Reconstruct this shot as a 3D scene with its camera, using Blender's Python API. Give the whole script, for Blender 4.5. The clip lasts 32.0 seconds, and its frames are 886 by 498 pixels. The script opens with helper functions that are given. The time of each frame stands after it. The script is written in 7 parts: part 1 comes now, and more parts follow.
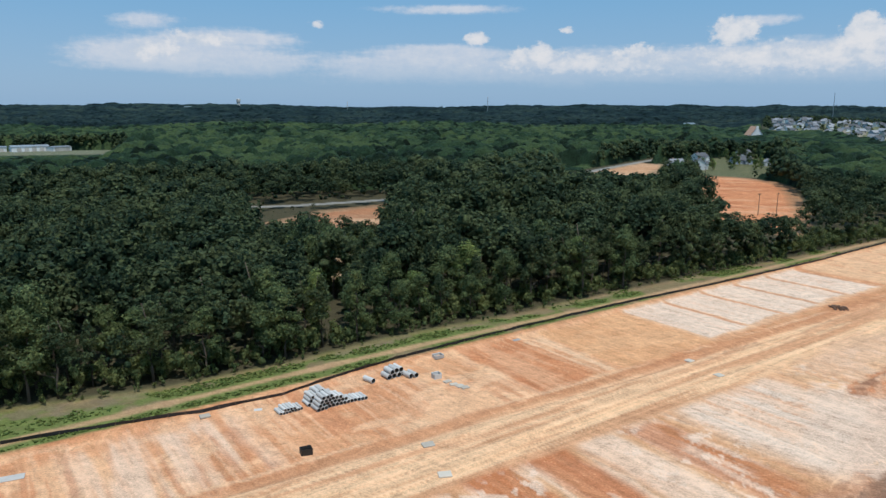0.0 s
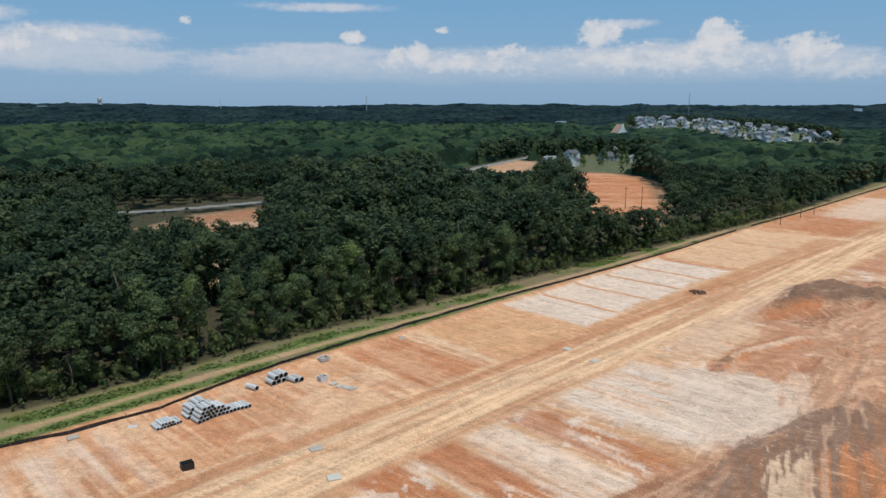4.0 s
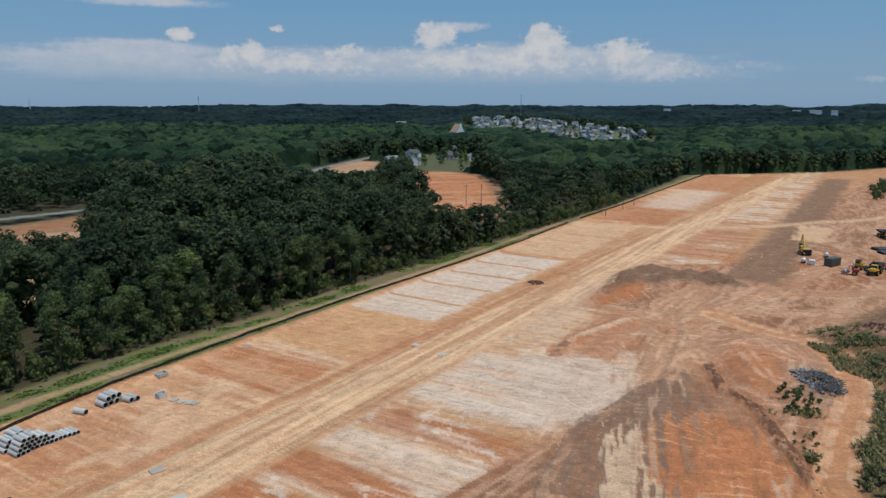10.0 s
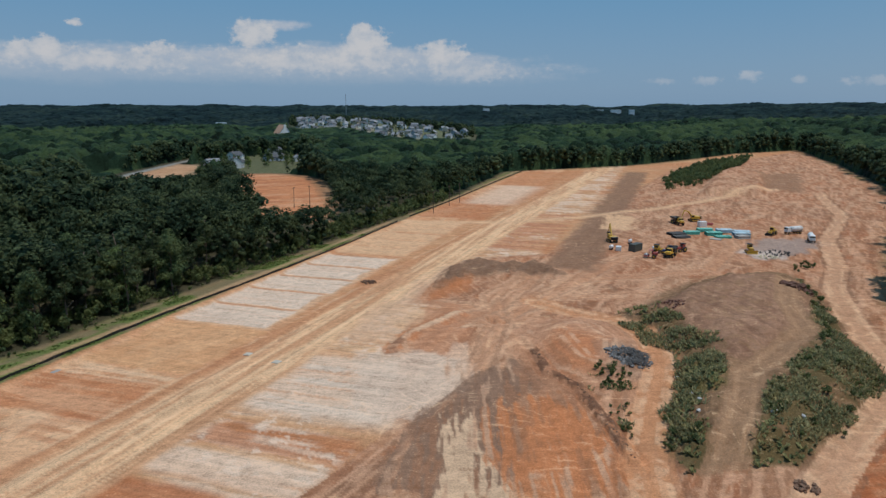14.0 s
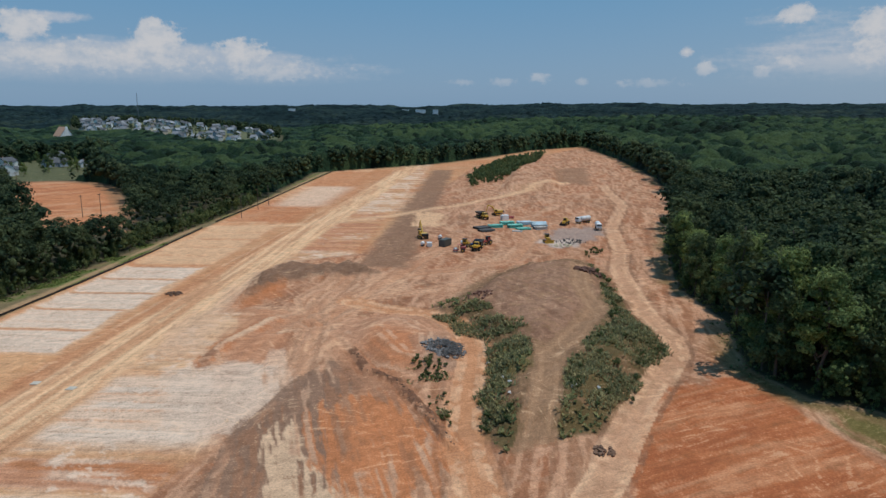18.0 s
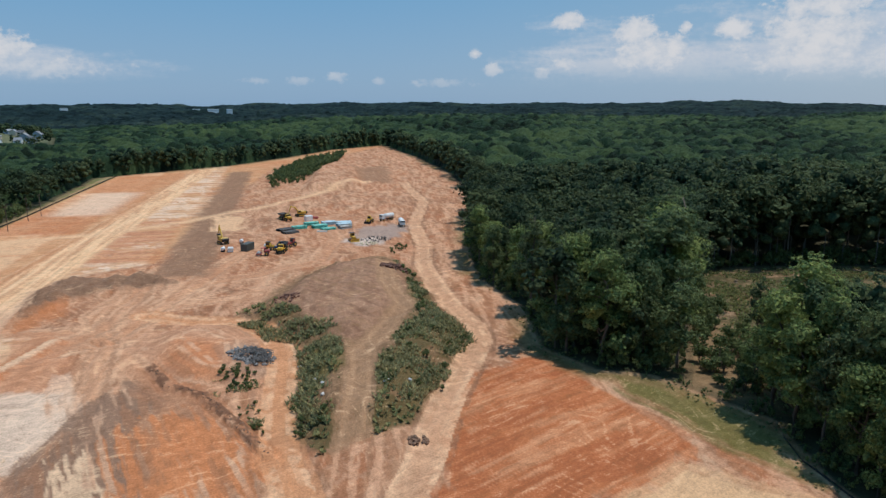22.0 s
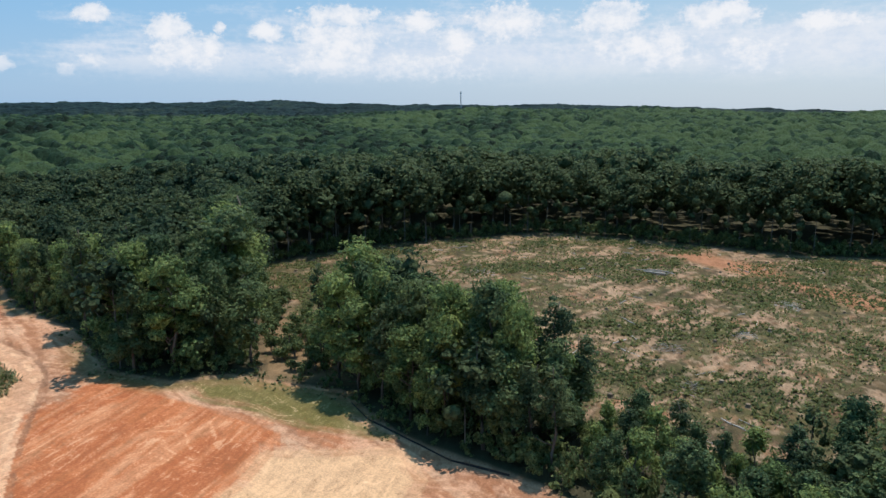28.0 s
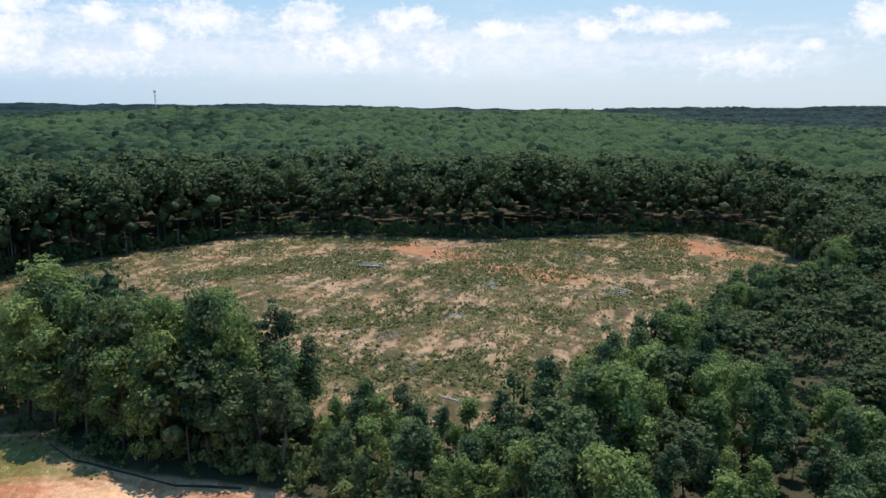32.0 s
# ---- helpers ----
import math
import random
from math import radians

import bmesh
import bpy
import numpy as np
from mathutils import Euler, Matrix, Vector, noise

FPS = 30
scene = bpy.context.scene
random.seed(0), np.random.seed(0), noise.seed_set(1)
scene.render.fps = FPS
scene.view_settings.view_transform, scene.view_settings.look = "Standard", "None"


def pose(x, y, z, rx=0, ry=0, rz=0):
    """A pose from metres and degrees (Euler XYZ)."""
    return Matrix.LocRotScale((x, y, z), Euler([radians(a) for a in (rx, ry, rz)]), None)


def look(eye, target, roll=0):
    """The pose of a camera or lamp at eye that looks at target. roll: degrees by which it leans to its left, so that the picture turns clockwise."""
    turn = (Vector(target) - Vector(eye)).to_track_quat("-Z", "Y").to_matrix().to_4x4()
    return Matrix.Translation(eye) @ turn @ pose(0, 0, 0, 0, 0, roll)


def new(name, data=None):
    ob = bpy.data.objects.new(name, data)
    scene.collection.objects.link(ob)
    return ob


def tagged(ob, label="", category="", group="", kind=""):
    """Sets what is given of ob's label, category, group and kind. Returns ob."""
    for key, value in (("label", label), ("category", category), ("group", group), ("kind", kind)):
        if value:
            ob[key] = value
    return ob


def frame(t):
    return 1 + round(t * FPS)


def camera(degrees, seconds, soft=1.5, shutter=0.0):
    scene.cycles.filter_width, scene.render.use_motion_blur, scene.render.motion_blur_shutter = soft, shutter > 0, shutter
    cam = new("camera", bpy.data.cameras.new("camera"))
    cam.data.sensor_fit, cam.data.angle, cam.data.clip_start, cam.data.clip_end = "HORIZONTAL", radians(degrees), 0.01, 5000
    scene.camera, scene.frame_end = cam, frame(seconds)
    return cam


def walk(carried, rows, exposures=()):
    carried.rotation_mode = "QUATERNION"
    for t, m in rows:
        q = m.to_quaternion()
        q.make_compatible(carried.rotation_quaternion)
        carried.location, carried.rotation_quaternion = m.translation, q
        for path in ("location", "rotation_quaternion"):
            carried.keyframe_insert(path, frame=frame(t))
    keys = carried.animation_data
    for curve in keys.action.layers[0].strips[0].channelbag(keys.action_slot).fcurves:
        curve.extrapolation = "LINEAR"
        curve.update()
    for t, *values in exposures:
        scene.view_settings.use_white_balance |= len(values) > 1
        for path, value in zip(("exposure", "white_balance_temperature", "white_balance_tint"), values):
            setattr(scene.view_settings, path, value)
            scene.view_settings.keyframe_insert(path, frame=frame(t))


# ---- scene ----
# The drone hangs almost still, 50 m above the graded ground, and turns to its right.
# seconds, east, north, height, heading (clockwise), pitch, lean
PATH = [
    (0.0, 0.00, 0.00, 50.00, 0.00, -11.513, 0.05),
    (1.0, 0.05, -0.15, 50.02, 2.56, -11.526, 0.04),
    (2.0, 0.12, -0.29, 50.05, 5.18, -11.546, 0.04),
    (3.0, 0.19, -0.40, 50.08, 7.66, -11.568, 0.05),
    (3.5, 0.22, -0.43, 50.10, 8.65, -11.572, 0.04),
    (5.5, 0.33, -0.52, 50.12, 12.71, -11.566, 0.01),
    (6.0, 0.36, -0.53, 50.12, 13.74, -11.572, 0.02),
    (7.0, 0.41, -0.53, 50.11, 15.79, -11.563, 0.02),
    (8.0, 0.43, -0.52, 50.08, 17.87, -11.549, 0.03),
    (9.0, 0.45, -0.51, 50.02, 19.93, -11.543, 0.04),
    (10.0, 0.49, -0.53, 49.97, 22.34, -11.532, 0.06),
    (11.0, 0.54, -0.57, 49.93, 25.80, -11.529, 0.06),
    (12.0, 0.58, -0.66, 49.95, 29.24, -11.520, 0.04),
    (13.0, 0.58, -0.77, 50.01, 32.70, -11.507, 0.02),
    (14.0, 0.53, -0.91, 50.07, 36.23, -11.518, 0.00),
    (14.5, 0.50, -1.00, 50.10, 38.17, -11.507, 0.01),
    (16.5, 0.35, -1.32, 50.21, 45.82, -11.525, 0.00),
    (17.0, 0.32, -1.39, 50.24, 47.73, -11.531, 0.00),
    (18.0, 0.24, -1.50, 50.28, 51.58, -11.519, 0.01),
    (19.0, 0.16, -1.58, 50.31, 55.44, -11.537, -0.00),
    (20.0, 0.10, -1.67, 50.33, 59.28, -11.550, 0.00),
    (21.0, 0.05, -1.77, 50.32, 63.17, -11.576, -0.01),
    (22.0, 0.02, -1.90, 50.32, 67.55, -11.584, 0.00),
    (23.0, -0.03, -2.03, 50.34, 72.92, -11.561, 0.03),
    (24.0, -0.10, -2.14, 50.36, 78.86, -11.541, 0.07),
    (25.0, -0.23, -2.22, 50.38, 84.81, -11.550, 0.09),
    (25.5, -0.31, -2.23, 50.38, 87.82, -11.556, 0.09),
    (27.5, -0.64, -2.21, 50.37, 99.79, -11.564, 0.13),
    (28.0, -0.72, -2.20, 50.36, 102.82, -11.565, 0.11),
    (29.0, -0.86, -2.21, 50.35, 108.81, -11.570, 0.09),
    (30.0, -0.95, -2.25, 50.35, 114.75, -11.560, 0.08),
    (31.0, -1.01, -2.30, 50.35, 120.65, -11.561, 0.09),
    (32.0, -1.03, -2.35, 50.36, 126.04, -11.554, 0.10),
]
cam = camera(64.4, 32.0, soft=1.45)
walk(cam, [(t, pose(x, y, z, 90 + p, 0, -h) @ pose(0, 0, 0, 0, 0, r)) for t, x, y, z, h, p, r in PATH],
     exposures=[(0, -0.1), (3, -0.2), (6, -0.33), (9, -0.45), (13, -0.6), (19, -0.5), (22, -0.28), (25, -0.03), (28, 0.17), (32, 0.38)])

# ---- world, sun ----
SUN_HEADING, SUN_HEIGHT = 152.0, 73.0
sh, se = radians(SUN_HEADING), radians(SUN_HEIGHT)
to_sun = Vector((math.sin(sh) * math.cos(se), math.cos(sh) * math.cos(se), math.sin(se)))
sun_data = bpy.data.lights.new("sun", "SUN")
sun_data.energy, sun_data.angle, sun_data.color = 3.75, radians(0.55), (1.0, 0.968, 0.93)
sun = new("sun", sun_data)
sun.matrix_world = look(to_sun * 400, (0, 0, 0))

world = bpy.data.worlds.new("world")
scene.world = world
world.use_nodes = True
wn, wl = world.node_tree.nodes, world.node_tree.links
wn.clear()


def wmath(op, a, b=None, c=None, clamp=False):
    n = wn.new("ShaderNodeMath")
    n.operation, n.use_clamp = op, clamp
    for i, v in enumerate((a, b, c)):
        if v is None:
            continue
        if isinstance(v, (int, float)):
            n.inputs[i].default_value = v
        else:
            wl.new(v, n.inputs[i])
    return n.outputs[0]


sky = wn.new("ShaderNodeTexSky")
sky.sky_type = "NISHITA"
sky.sun_disc = False
sky.sun_elevation, sky.sun_rotation = se, sh
sky.altitude, sky.air_density, sky.dust_density, sky.ozone_density = 200, 1.0, 0.9, 2.2
coord = wn.new("ShaderNodeTexCoord")
split = wn.new("ShaderNodeSeparateXYZ")
wl.new(coord.outputs["Generated"], split.inputs[0])
az = wmath("MULTIPLY", wmath("ARCTAN2", split.outputs[0], split.outputs[1]), 180 / math.pi)
el = wmath("MULTIPLY", wmath("ARCSINE", split.outputs[2]), 180 / math.pi)
place = wn.new("ShaderNodeCombineXYZ")
wl.new(az, place.inputs[0])
wl.new(el, place.inputs[1])


def wnoise(scale, detail, rough, sx=1.0, sy=1.0):
    m = wn.new("ShaderNodeVectorMath")
    m.operation = "MULTIPLY"
    m.inputs[1].default_value = (sx, sy, 1)
    wl.new(place.outputs[0], m.inputs[0])
    n = wn.new("ShaderNodeTexNoise")
    n.inputs["Scale"].default_value, n.inputs["Detail"].default_value, n.inputs["Roughness"].default_value = scale, detail, rough
    wl.new(m.outputs[0], n.inputs["Vector"])
    return n.outputs[0]


# heaps of cumulus: heading, height above the horizon, half width, half height (degrees), weight
BANK_NORTH = [
    (21.6, 5.3, 1.7, 1.07, 1.10),
    (30.1, 4.6, 1.9, 1.27, 1.15),
    (29.9, 5.7, 0.8, 0.67, 1.10),
    (36.1, 3.9, 2.0, 1.02, 1.00),
    (7.8, 4.0, 1.2, 0.77, 1.10),
    (6.1, 3.5, 1.1, 0.77, 1.00),
    (15.1, 4.0, 1.0, 0.57, 1.00),
    (26.3, 3.4, 8.9, 1.02, 0.80),
    (12.1, 3.2, 8.2, 0.80, 0.70),
    (38.3, 2.6, 4.8, 0.69, 0.60),
    (2.5, 5.1, 0.9, 0.44, 1.10),
    (2.6, 5.1, 1.0, 0.50, 1.10),
    (7.7, 3.8, 1.9, 0.94, 0.90),
    (-21.6, 4.0, 2.1, 0.67, 0.80),
    (-18.4, 4.9, 2.2, 0.53, 0.60),
    (9.6, 5.7, 0.6, 0.25, 0.60),
    (-9.8, 6.1, 0.5, 0.28, 0.60),
]
BANK_ANVIL = [
    (22.9, 6.0, 2.7, 0.41, 0.90),
    (26.3, 3.1, 14.6, 1.45, 1.00),
    (12.1, 2.8, 12.5, 1.29, 0.90),
    (37.9, 2.5, 7.8, 0.86, 0.80),
    (-0.5, 3.9, 5.9, 0.76, 1.10),
    (-0.5, 2.9, 11.5, 1.19, 0.90),
    (-19.6, 3.7, 7.1, 1.36, 1.00),
    (-17.3, 4.9, 4.9, 0.69, 0.80),
    (-22.1, 6.0, 2.0, 0.58, 0.60),
    (-14.9, 3.1, 5.9, 0.95, 0.80),
    (1.4, 7.3, 5.2, 0.33, 0.50),
    (104.0, 3.6, 22.0, 3.00, 0.60),
    (132.0, 3.4, 22.0, 3.00, 0.60),
    (84.0, 3.2, 9.0, 2.20, 0.50),
]
BANK_EAST = [
    (77.2, 6.3, 1.2, 0.70, 1.10),
    (70.1, 3.9, 0.5, 0.47, 1.00),
    (71.4, 2.7, 0.8, 0.52, 1.00),
    (75.3, 2.4, 0.7, 0.51, 0.80),
    (77.1, 3.1, 0.9, 0.51, 0.90),
    (82.2, 5.4, 1.6, 1.13, 1.10),
    (83.4, 3.9, 2.5, 1.47, 0.90),
    (85.2, 4.2, 1.1, 0.97, 1.00),
    (85.9, 5.6, 0.5, 0.56, 0.90),
    (89.2, 5.4, 1.4, 0.70, 1.10),
    (94.0, 4.9, 2.9, 1.06, 1.00),
    (93.5, 3.2, 4.0, 1.16, 0.80),
    (95.5, 6.4, 1.7, 0.59, 1.00),
    (53.1, 1.8, 1.2, 0.29, 0.70),
    (56.1, 1.8, 1.1, 0.34, 0.80),
    (59.2, 2.1, 0.9, 0.51, 0.70),
    (62.5, 1.8, 0.5, 0.30, 0.90),
    (67.6, 1.7, 2.2, 0.35, 0.60),
]
BANK_SOUTH = [
    (89.2, 5.4, 1.3, 0.73, 1.10),
    (94.7, 4.6, 3.7, 1.75, 1.00),
    (94.8, 6.7, 3.0, 0.90, 0.90),
    (100.9, 6.3, 1.9, 0.83, 1.00),
    (103.8, 4.8, 1.7, 1.26, 1.05),
    (107.9, 6.3, 3.5, 1.40, 0.95),
    (115.6, 6.5, 2.7, 1.37, 1.00),
    (118.6, 4.3, 4.4, 1.55, 0.90),
    (123.3, 6.5, 3.0, 1.08, 1.05),
    (125.8, 3.5, 2.8, 1.33, 0.80),
    (130.3, 5.7, 2.3, 0.74, 1.10),
    (99.1, 3.1, 8.0, 1.11, 0.70),
    (137.6, 5.6, 1.8, 1.06, 1.05),
    (143.4, 6.0, 4.3, 0.80, 1.00),
    (152.9, 4.2, 1.1, 0.53, 1.00),
    (149.0, 3.1, 3.5, 1.34, 0.80),
    (156.5, 5.6, 1.6, 1.44, 1.00),
    (140.5, 6.9, 1.3, 0.48, 0.90),
]


def heap(bank):
    best = None
    for a, e, ra, re, w in bank:
        s = wn.new("ShaderNodeVectorMath")
        s.operation = "SUBTRACT"
        s.inputs[1].default_value = (a, e, 0)
        wl.new(place.outputs[0], s.inputs[0])
        m = wn.new("ShaderNodeVectorMath")
        m.operation = "MULTIPLY"
        m.inputs[1].default_value = (0.84 / ra, 0.84 / re, 0)
        wl.new(s.outputs[0], m.inputs[0])
        q = wn.new("ShaderNodeVectorMath")
        q.operation = "LENGTH"
        wl.new(m.outputs[0], q.inputs[0])
        v = wmath("MULTIPLY", wmath("SUBTRACT", 1.0, q.outputs["Value"]), w)
        best = v if best is None else wmath("MAXIMUM", best, v)
    return best


def ramp01(v, lo, hi):
    n = wn.new("ShaderNodeMapRange")
    n.interpolation_type = "SMOOTHSTEP"
    n.inputs[1].default_value, n.inputs[2].default_value = lo, hi
    wl.new(v, n.inputs[0])
    return n.outputs[0]


puff = wmath("SUBTRACT", wnoise(0.62, 6, 0.6, 1, 1.25), 0.5)
fine = wmath("SUBTRACT", wnoise(1.9, 5, 0.62, 1, 1.3), 0.5)
rag = wmath("ADD", wmath("MULTIPLY", puff, 1.25), wmath("MULTIPLY", fine, 1.0))
veil = wmath("SUBTRACT", wnoise(0.22, 6, 0.62, 0.5, 2.4), 0.5)
sharp = wmath("MAXIMUM", heap(BANK_EAST), heap(BANK_SOUTH))
sharp = wmath("MAXIMUM", sharp, heap(BANK_NORTH))
dens = ramp01(wmath("ADD", sharp, rag), 0.0, 0.42)
dens2 = ramp01(wmath("ADD", heap(BANK_ANVIL), wmath("ADD", wmath("MULTIPLY", veil, 1.2), wmath("MULTIPLY", fine, 0.3))), -0.1, 0.4)
lit = ramp01(wmath("ADD", wmath("ADD", wmath("MULTIPLY", sharp, 0.7), wmath("MULTIPLY", puff, 2.2)), wmath("MULTIPLY", fine, 0.8)), -0.25, 0.8)


def wmix(f, a, b):
    n = wn.new("ShaderNodeMix")
    n.data_type = "RGBA"
    for sock, v in ((n.inputs[0], f), (n.inputs[6], a), (n.inputs[7], b)):
        if isinstance(v, (float, int)):
            sock.default_value = v
        elif isinstance(v, tuple):
            sock.default_value = (*v, 1)
        else:
            wl.new(v, sock)
    return n.outputs[2]


# deep blue away from the sun, paler and whiter towards it
near_sun = ramp01(wmath("ABSOLUTE", wmath("SUBTRACT", az, 150.0)), 95.0, 15.0)
high = ramp01(el, 0.0, 14.0)
deep = wmix(high, (2.75, 4.75, 7.3), (1.35, 4.25, 7.4))
bright = wmix(high, (5.1, 6.1, 7.2), (3.0, 5.3, 7.3))
blue = wmix(0.8, sky.outputs[0], wmix(near_sun, deep, bright))
flat = wmix(wmath("MULTIPLY", wmath("MULTIPLY", dens2, ramp01(el, 0.8, 4.0)), 0.75), blue, wmix(ramp01(wmath("ADD", wmath("MULTIPLY", veil, 1.2), wmath("ADD", puff, wmath("MULTIPLY", fine, 0.7))), -0.35, 0.35), (5.9, 6.6, 7.8), (7.5, 7.65, 8.2)))
cloud = wmix(lit, (5.1, 6.1, 7.4), (7.9, 8.0, 8.35))
fade = ramp01(el, 0.6, 4.2)
final = wmix(wmath("MULTIPLY", dens, wmath("ADD", 0.15, wmath("MULTIPLY", fade, 0.8))), flat, cloud)
back = wn.new("ShaderNodeBackground")
back.inputs["Strength"].default_value = 0.1
wl.new(final, back.inputs["Color"])
wo = wn.new("ShaderNodeOutputWorld")
wl.new(back.outputs[0], wo.inputs["Surface"])

# ---- small tools ----
def smooth(lo, hi, x):
    t = np.clip((x - lo) / (hi - lo), 0, 1)
    return t * t * (3 - 2 * t)


def lattice(ix, iy, seed):
    h = (ix.astype(np.int64) * 374761393 + iy.astype(np.int64) * 668265263 + seed * 974634777) & 0xFFFFFFFF
    h = ((h ^ (h >> 13)) * 1274126177) & 0xFFFFFFFF
    return ((h ^ (h >> 16)) & 0xFFFF) / 65535.0


def vnoise(x, y, seed=0):
    ix, iy = np.floor(x), np.floor(y)
    fx, fy = x - ix, y - iy
    fx, fy = fx * fx * (3 - 2 * fx), fy * fy * (3 - 2 * fy)
    a, b = lattice(ix, iy, seed), lattice(ix + 1, iy, seed)
    c, d = lattice(ix, iy + 1, seed), lattice(ix + 1, iy + 1, seed)
    return (a * (1 - fx) + b * fx) * (1 - fy) + (c * (1 - fx) + d * fx) * fy


def fbm(x, y, size, octaves=4, seed=0):
    """Noise from 0 to 1 whose largest lumps are size metres across."""
    total, amp, norm = 0.0, 1.0, 0.0
    for o in range(octaves):
        total = total + amp * vnoise(x / size * 2 ** o, y / size * 2 ** o, seed + 17 * o)
        norm, amp = norm + amp, amp * 0.55
    return total / norm


def inside(poly, x, y, reach=100.0):
    """Metres inside a polygon (negative outside, no less than -reach)."""
    px, py = [p[0] for p in poly], [p[1] for p in poly]
    box = (x > min(px) - reach) & (x < max(px) + reach) & (y > min(py) - reach) & (y < max(py) + reach)
    out = np.full(x.shape, -reach)
    if box.any():
        out[box] = np.maximum(exactly_inside(poly, x[box], y[box]), -reach)
    return out


def exactly_inside(poly, x, y):
    d2, odd = np.full(x.shape, 1e12), np.zeros(x.shape, bool)
    for (ax, ay), (bx, by) in zip(poly, poly[1:] + poly[:1]):
        ex, ey = bx - ax, by - ay
        t = np.clip(((x - ax) * ex + (y - ay) * ey) / (ex * ex + ey * ey), 0, 1)
        d2 = np.minimum(d2, (x - ax - t * ex) ** 2 + (y - ay - t * ey) ** 2)
        cross = (ay > y) != (by > y)
        odd ^= cross & (x < (bx - ax) * (y - ay) / ((by - ay) if by != ay else 1e-9) + ax)
    return np.where(odd, 1, -1) * np.sqrt(d2)


def along(line, x, y, reach=100.0):
    """Distance from a line of points, no more than reach."""
    px, py = [p[0] for p in line], [p[1] for p in line]
    box = (x > min(px) - reach) & (x < max(px) + reach) & (y > min(py) - reach) & (y < max(py) + reach)
    out = np.full(x.shape, reach)
    if box.any():
        out[box] = np.minimum(exactly_along(line, x[box], y[box]), reach)
    return out


def exactly_along(line, x, y):
    d2 = np.full(x.shape, 1e12)
    for (ax, ay), (bx, by) in zip(line, line[1:]):
        ex, ey = bx - ax, by - ay
        t = np.clip(((x - ax) * ex + (y - ay) * ey) / (ex * ex + ey * ey), 0, 1)
        d2 = np.minimum(d2, (x - ax - t * ex) ** 2 + (y - ay - t * ey) ** 2)
    return np.sqrt(d2)


TURN = radians(35.2)
CT, ST = math.cos(TURN), math.sin(TURN)


def site(x, y):
    """u along the graded street, v across it, towards the woods."""
    return x * CT + y * ST, -x * ST + y * CT


def plan(u, v):
    return u * CT - v * ST, u * ST + v * CT


# ---- the plan, in metres ----
SITE = [(-150, 70), (-72, 110), (-49, 119), (-31, 131), (-10, 148), (16, 164), (49, 187), (90, 213), (219, 297), (362, 408),
        (484, 388), (674, 410), (753, 386), (632, 290), (490, 197), (386, 142), (238, 88), (190, 66), (167, 46), (138, 33),
        (130, 20), (131, 10), (125, 0), (119, -10), (100, -17), (92, -24), (80, -34), (40, -48), (-60, -70), (-170, -40)]
CLEARING = [(226, 3), (236, -10), (250, -40), (256, -75), (262, -104), (230, -143), (198, -176), (178, -234), (160, -248),
            (130, -242), (106, -224), (90, -190), (93, -160), (84, -122), (72, -92), (76, -66), (92, -50), (108, -44), (126, -28),
            (148, -16), (168, -2), (200, 10)]
NECK = [(129, 3), (222, 8), (172, -12), (122, -14)]
FIELD = [(112, 292), (140, 268), (172, 328), (214, 430), (222, 468), (214, 500), (186, 520), (158, 500), (150, 440), (150, 400)]
BARE = [(88, 505), (131, 572), (176, 637), (196, 600), (150, 510), (112, 440), (92, 452)]
LANE = [(-95, 352), (-75, 356), (-32, 378), (20, 420), (93, 515), (131, 572), (176, 637), (215, 690)]
CUT_PATCH = [(-76, 302), (-60, 338), (-24, 364), (-12, 332), (-16, 284), (-32, 268), (-50, 276)]
GAP = [(-38, 238), (-22, 238), (-18, 200), (-24, 190), (-32, 196)]
HOUSES = [(158, 508), (176, 570), (190, 620), (228, 664), (300, 712), (308, 680), (290, 610), (266, 570), (236, 500), (214, 500), (186, 520)]
TOWN = [(504, 1122), (548, 988), (536, 826), (593, 742), (721, 896), (752, 1157), (749, 1470), (639, 1423)]
DEPOT = [(-478, 655), (-330, 690), (-350, 760), (-500, 730)]
HILL = [(133, 107), (151, 111), (186, 117), (208, 104), (188, 84), (164, 68), (146, 52), (130, 46), (113, 44), (98, 42), (92, 46), (86, 49), (82, 51), (83, 57), (95, 66), (118, 80), (126, 92)]
HILL_TOP = [(138, 101), (161, 109), (186, 108), (195, 94), (179, 82), (147, 69), (129, 66), (120, 69), (124, 78), (135, 92)]
SLOPE_LEFT = [(128, 102), (138, 100), (131, 82), (126, 75), (117, 71), (117, 79), (123, 90)]
SLOPE_GREEN = [(117, 79), (120, 71), (105, 63), (95, 61), (96, 65)]
SLOPE_LOW = [(94, 65), (95, 61), (92, 56), (83, 52), (85, 58)]
SLOPE_RIGHT = [(203, 100), (181, 81), (159, 67), (141, 51), (128, 46), (114, 44), (98, 42), (92, 46), (93, 51), (116, 59), (139, 65), (156, 71), (184, 86)]
TRAIL = [(190, 96), (166, 83), (150, 70), (131, 66), (117, 64), (100, 55), (84, 48)]
DOME = [(104, 112), (117, 117), (125, 111), (126, 101), (121, 88), (108, 78), (96, 73), (93, 84), (92, 90), (100, 104)]
HAUL = [(60, 27), (77, 35), (87, 36.6), (96, 39), (110, 42), (123, 44), (139, 47), (149, 52), (160, 61), (180, 75), (203, 89), (229, 100), (272, 124), (340, 150), (420, 200)]
LOOP = [(62, 41), (69, 47), (78, 56), (86, 62), (96, 69), (107, 76), (116, 82), (123, 89), (127, 97), (130, 106), (127, 115), (125, 128)]
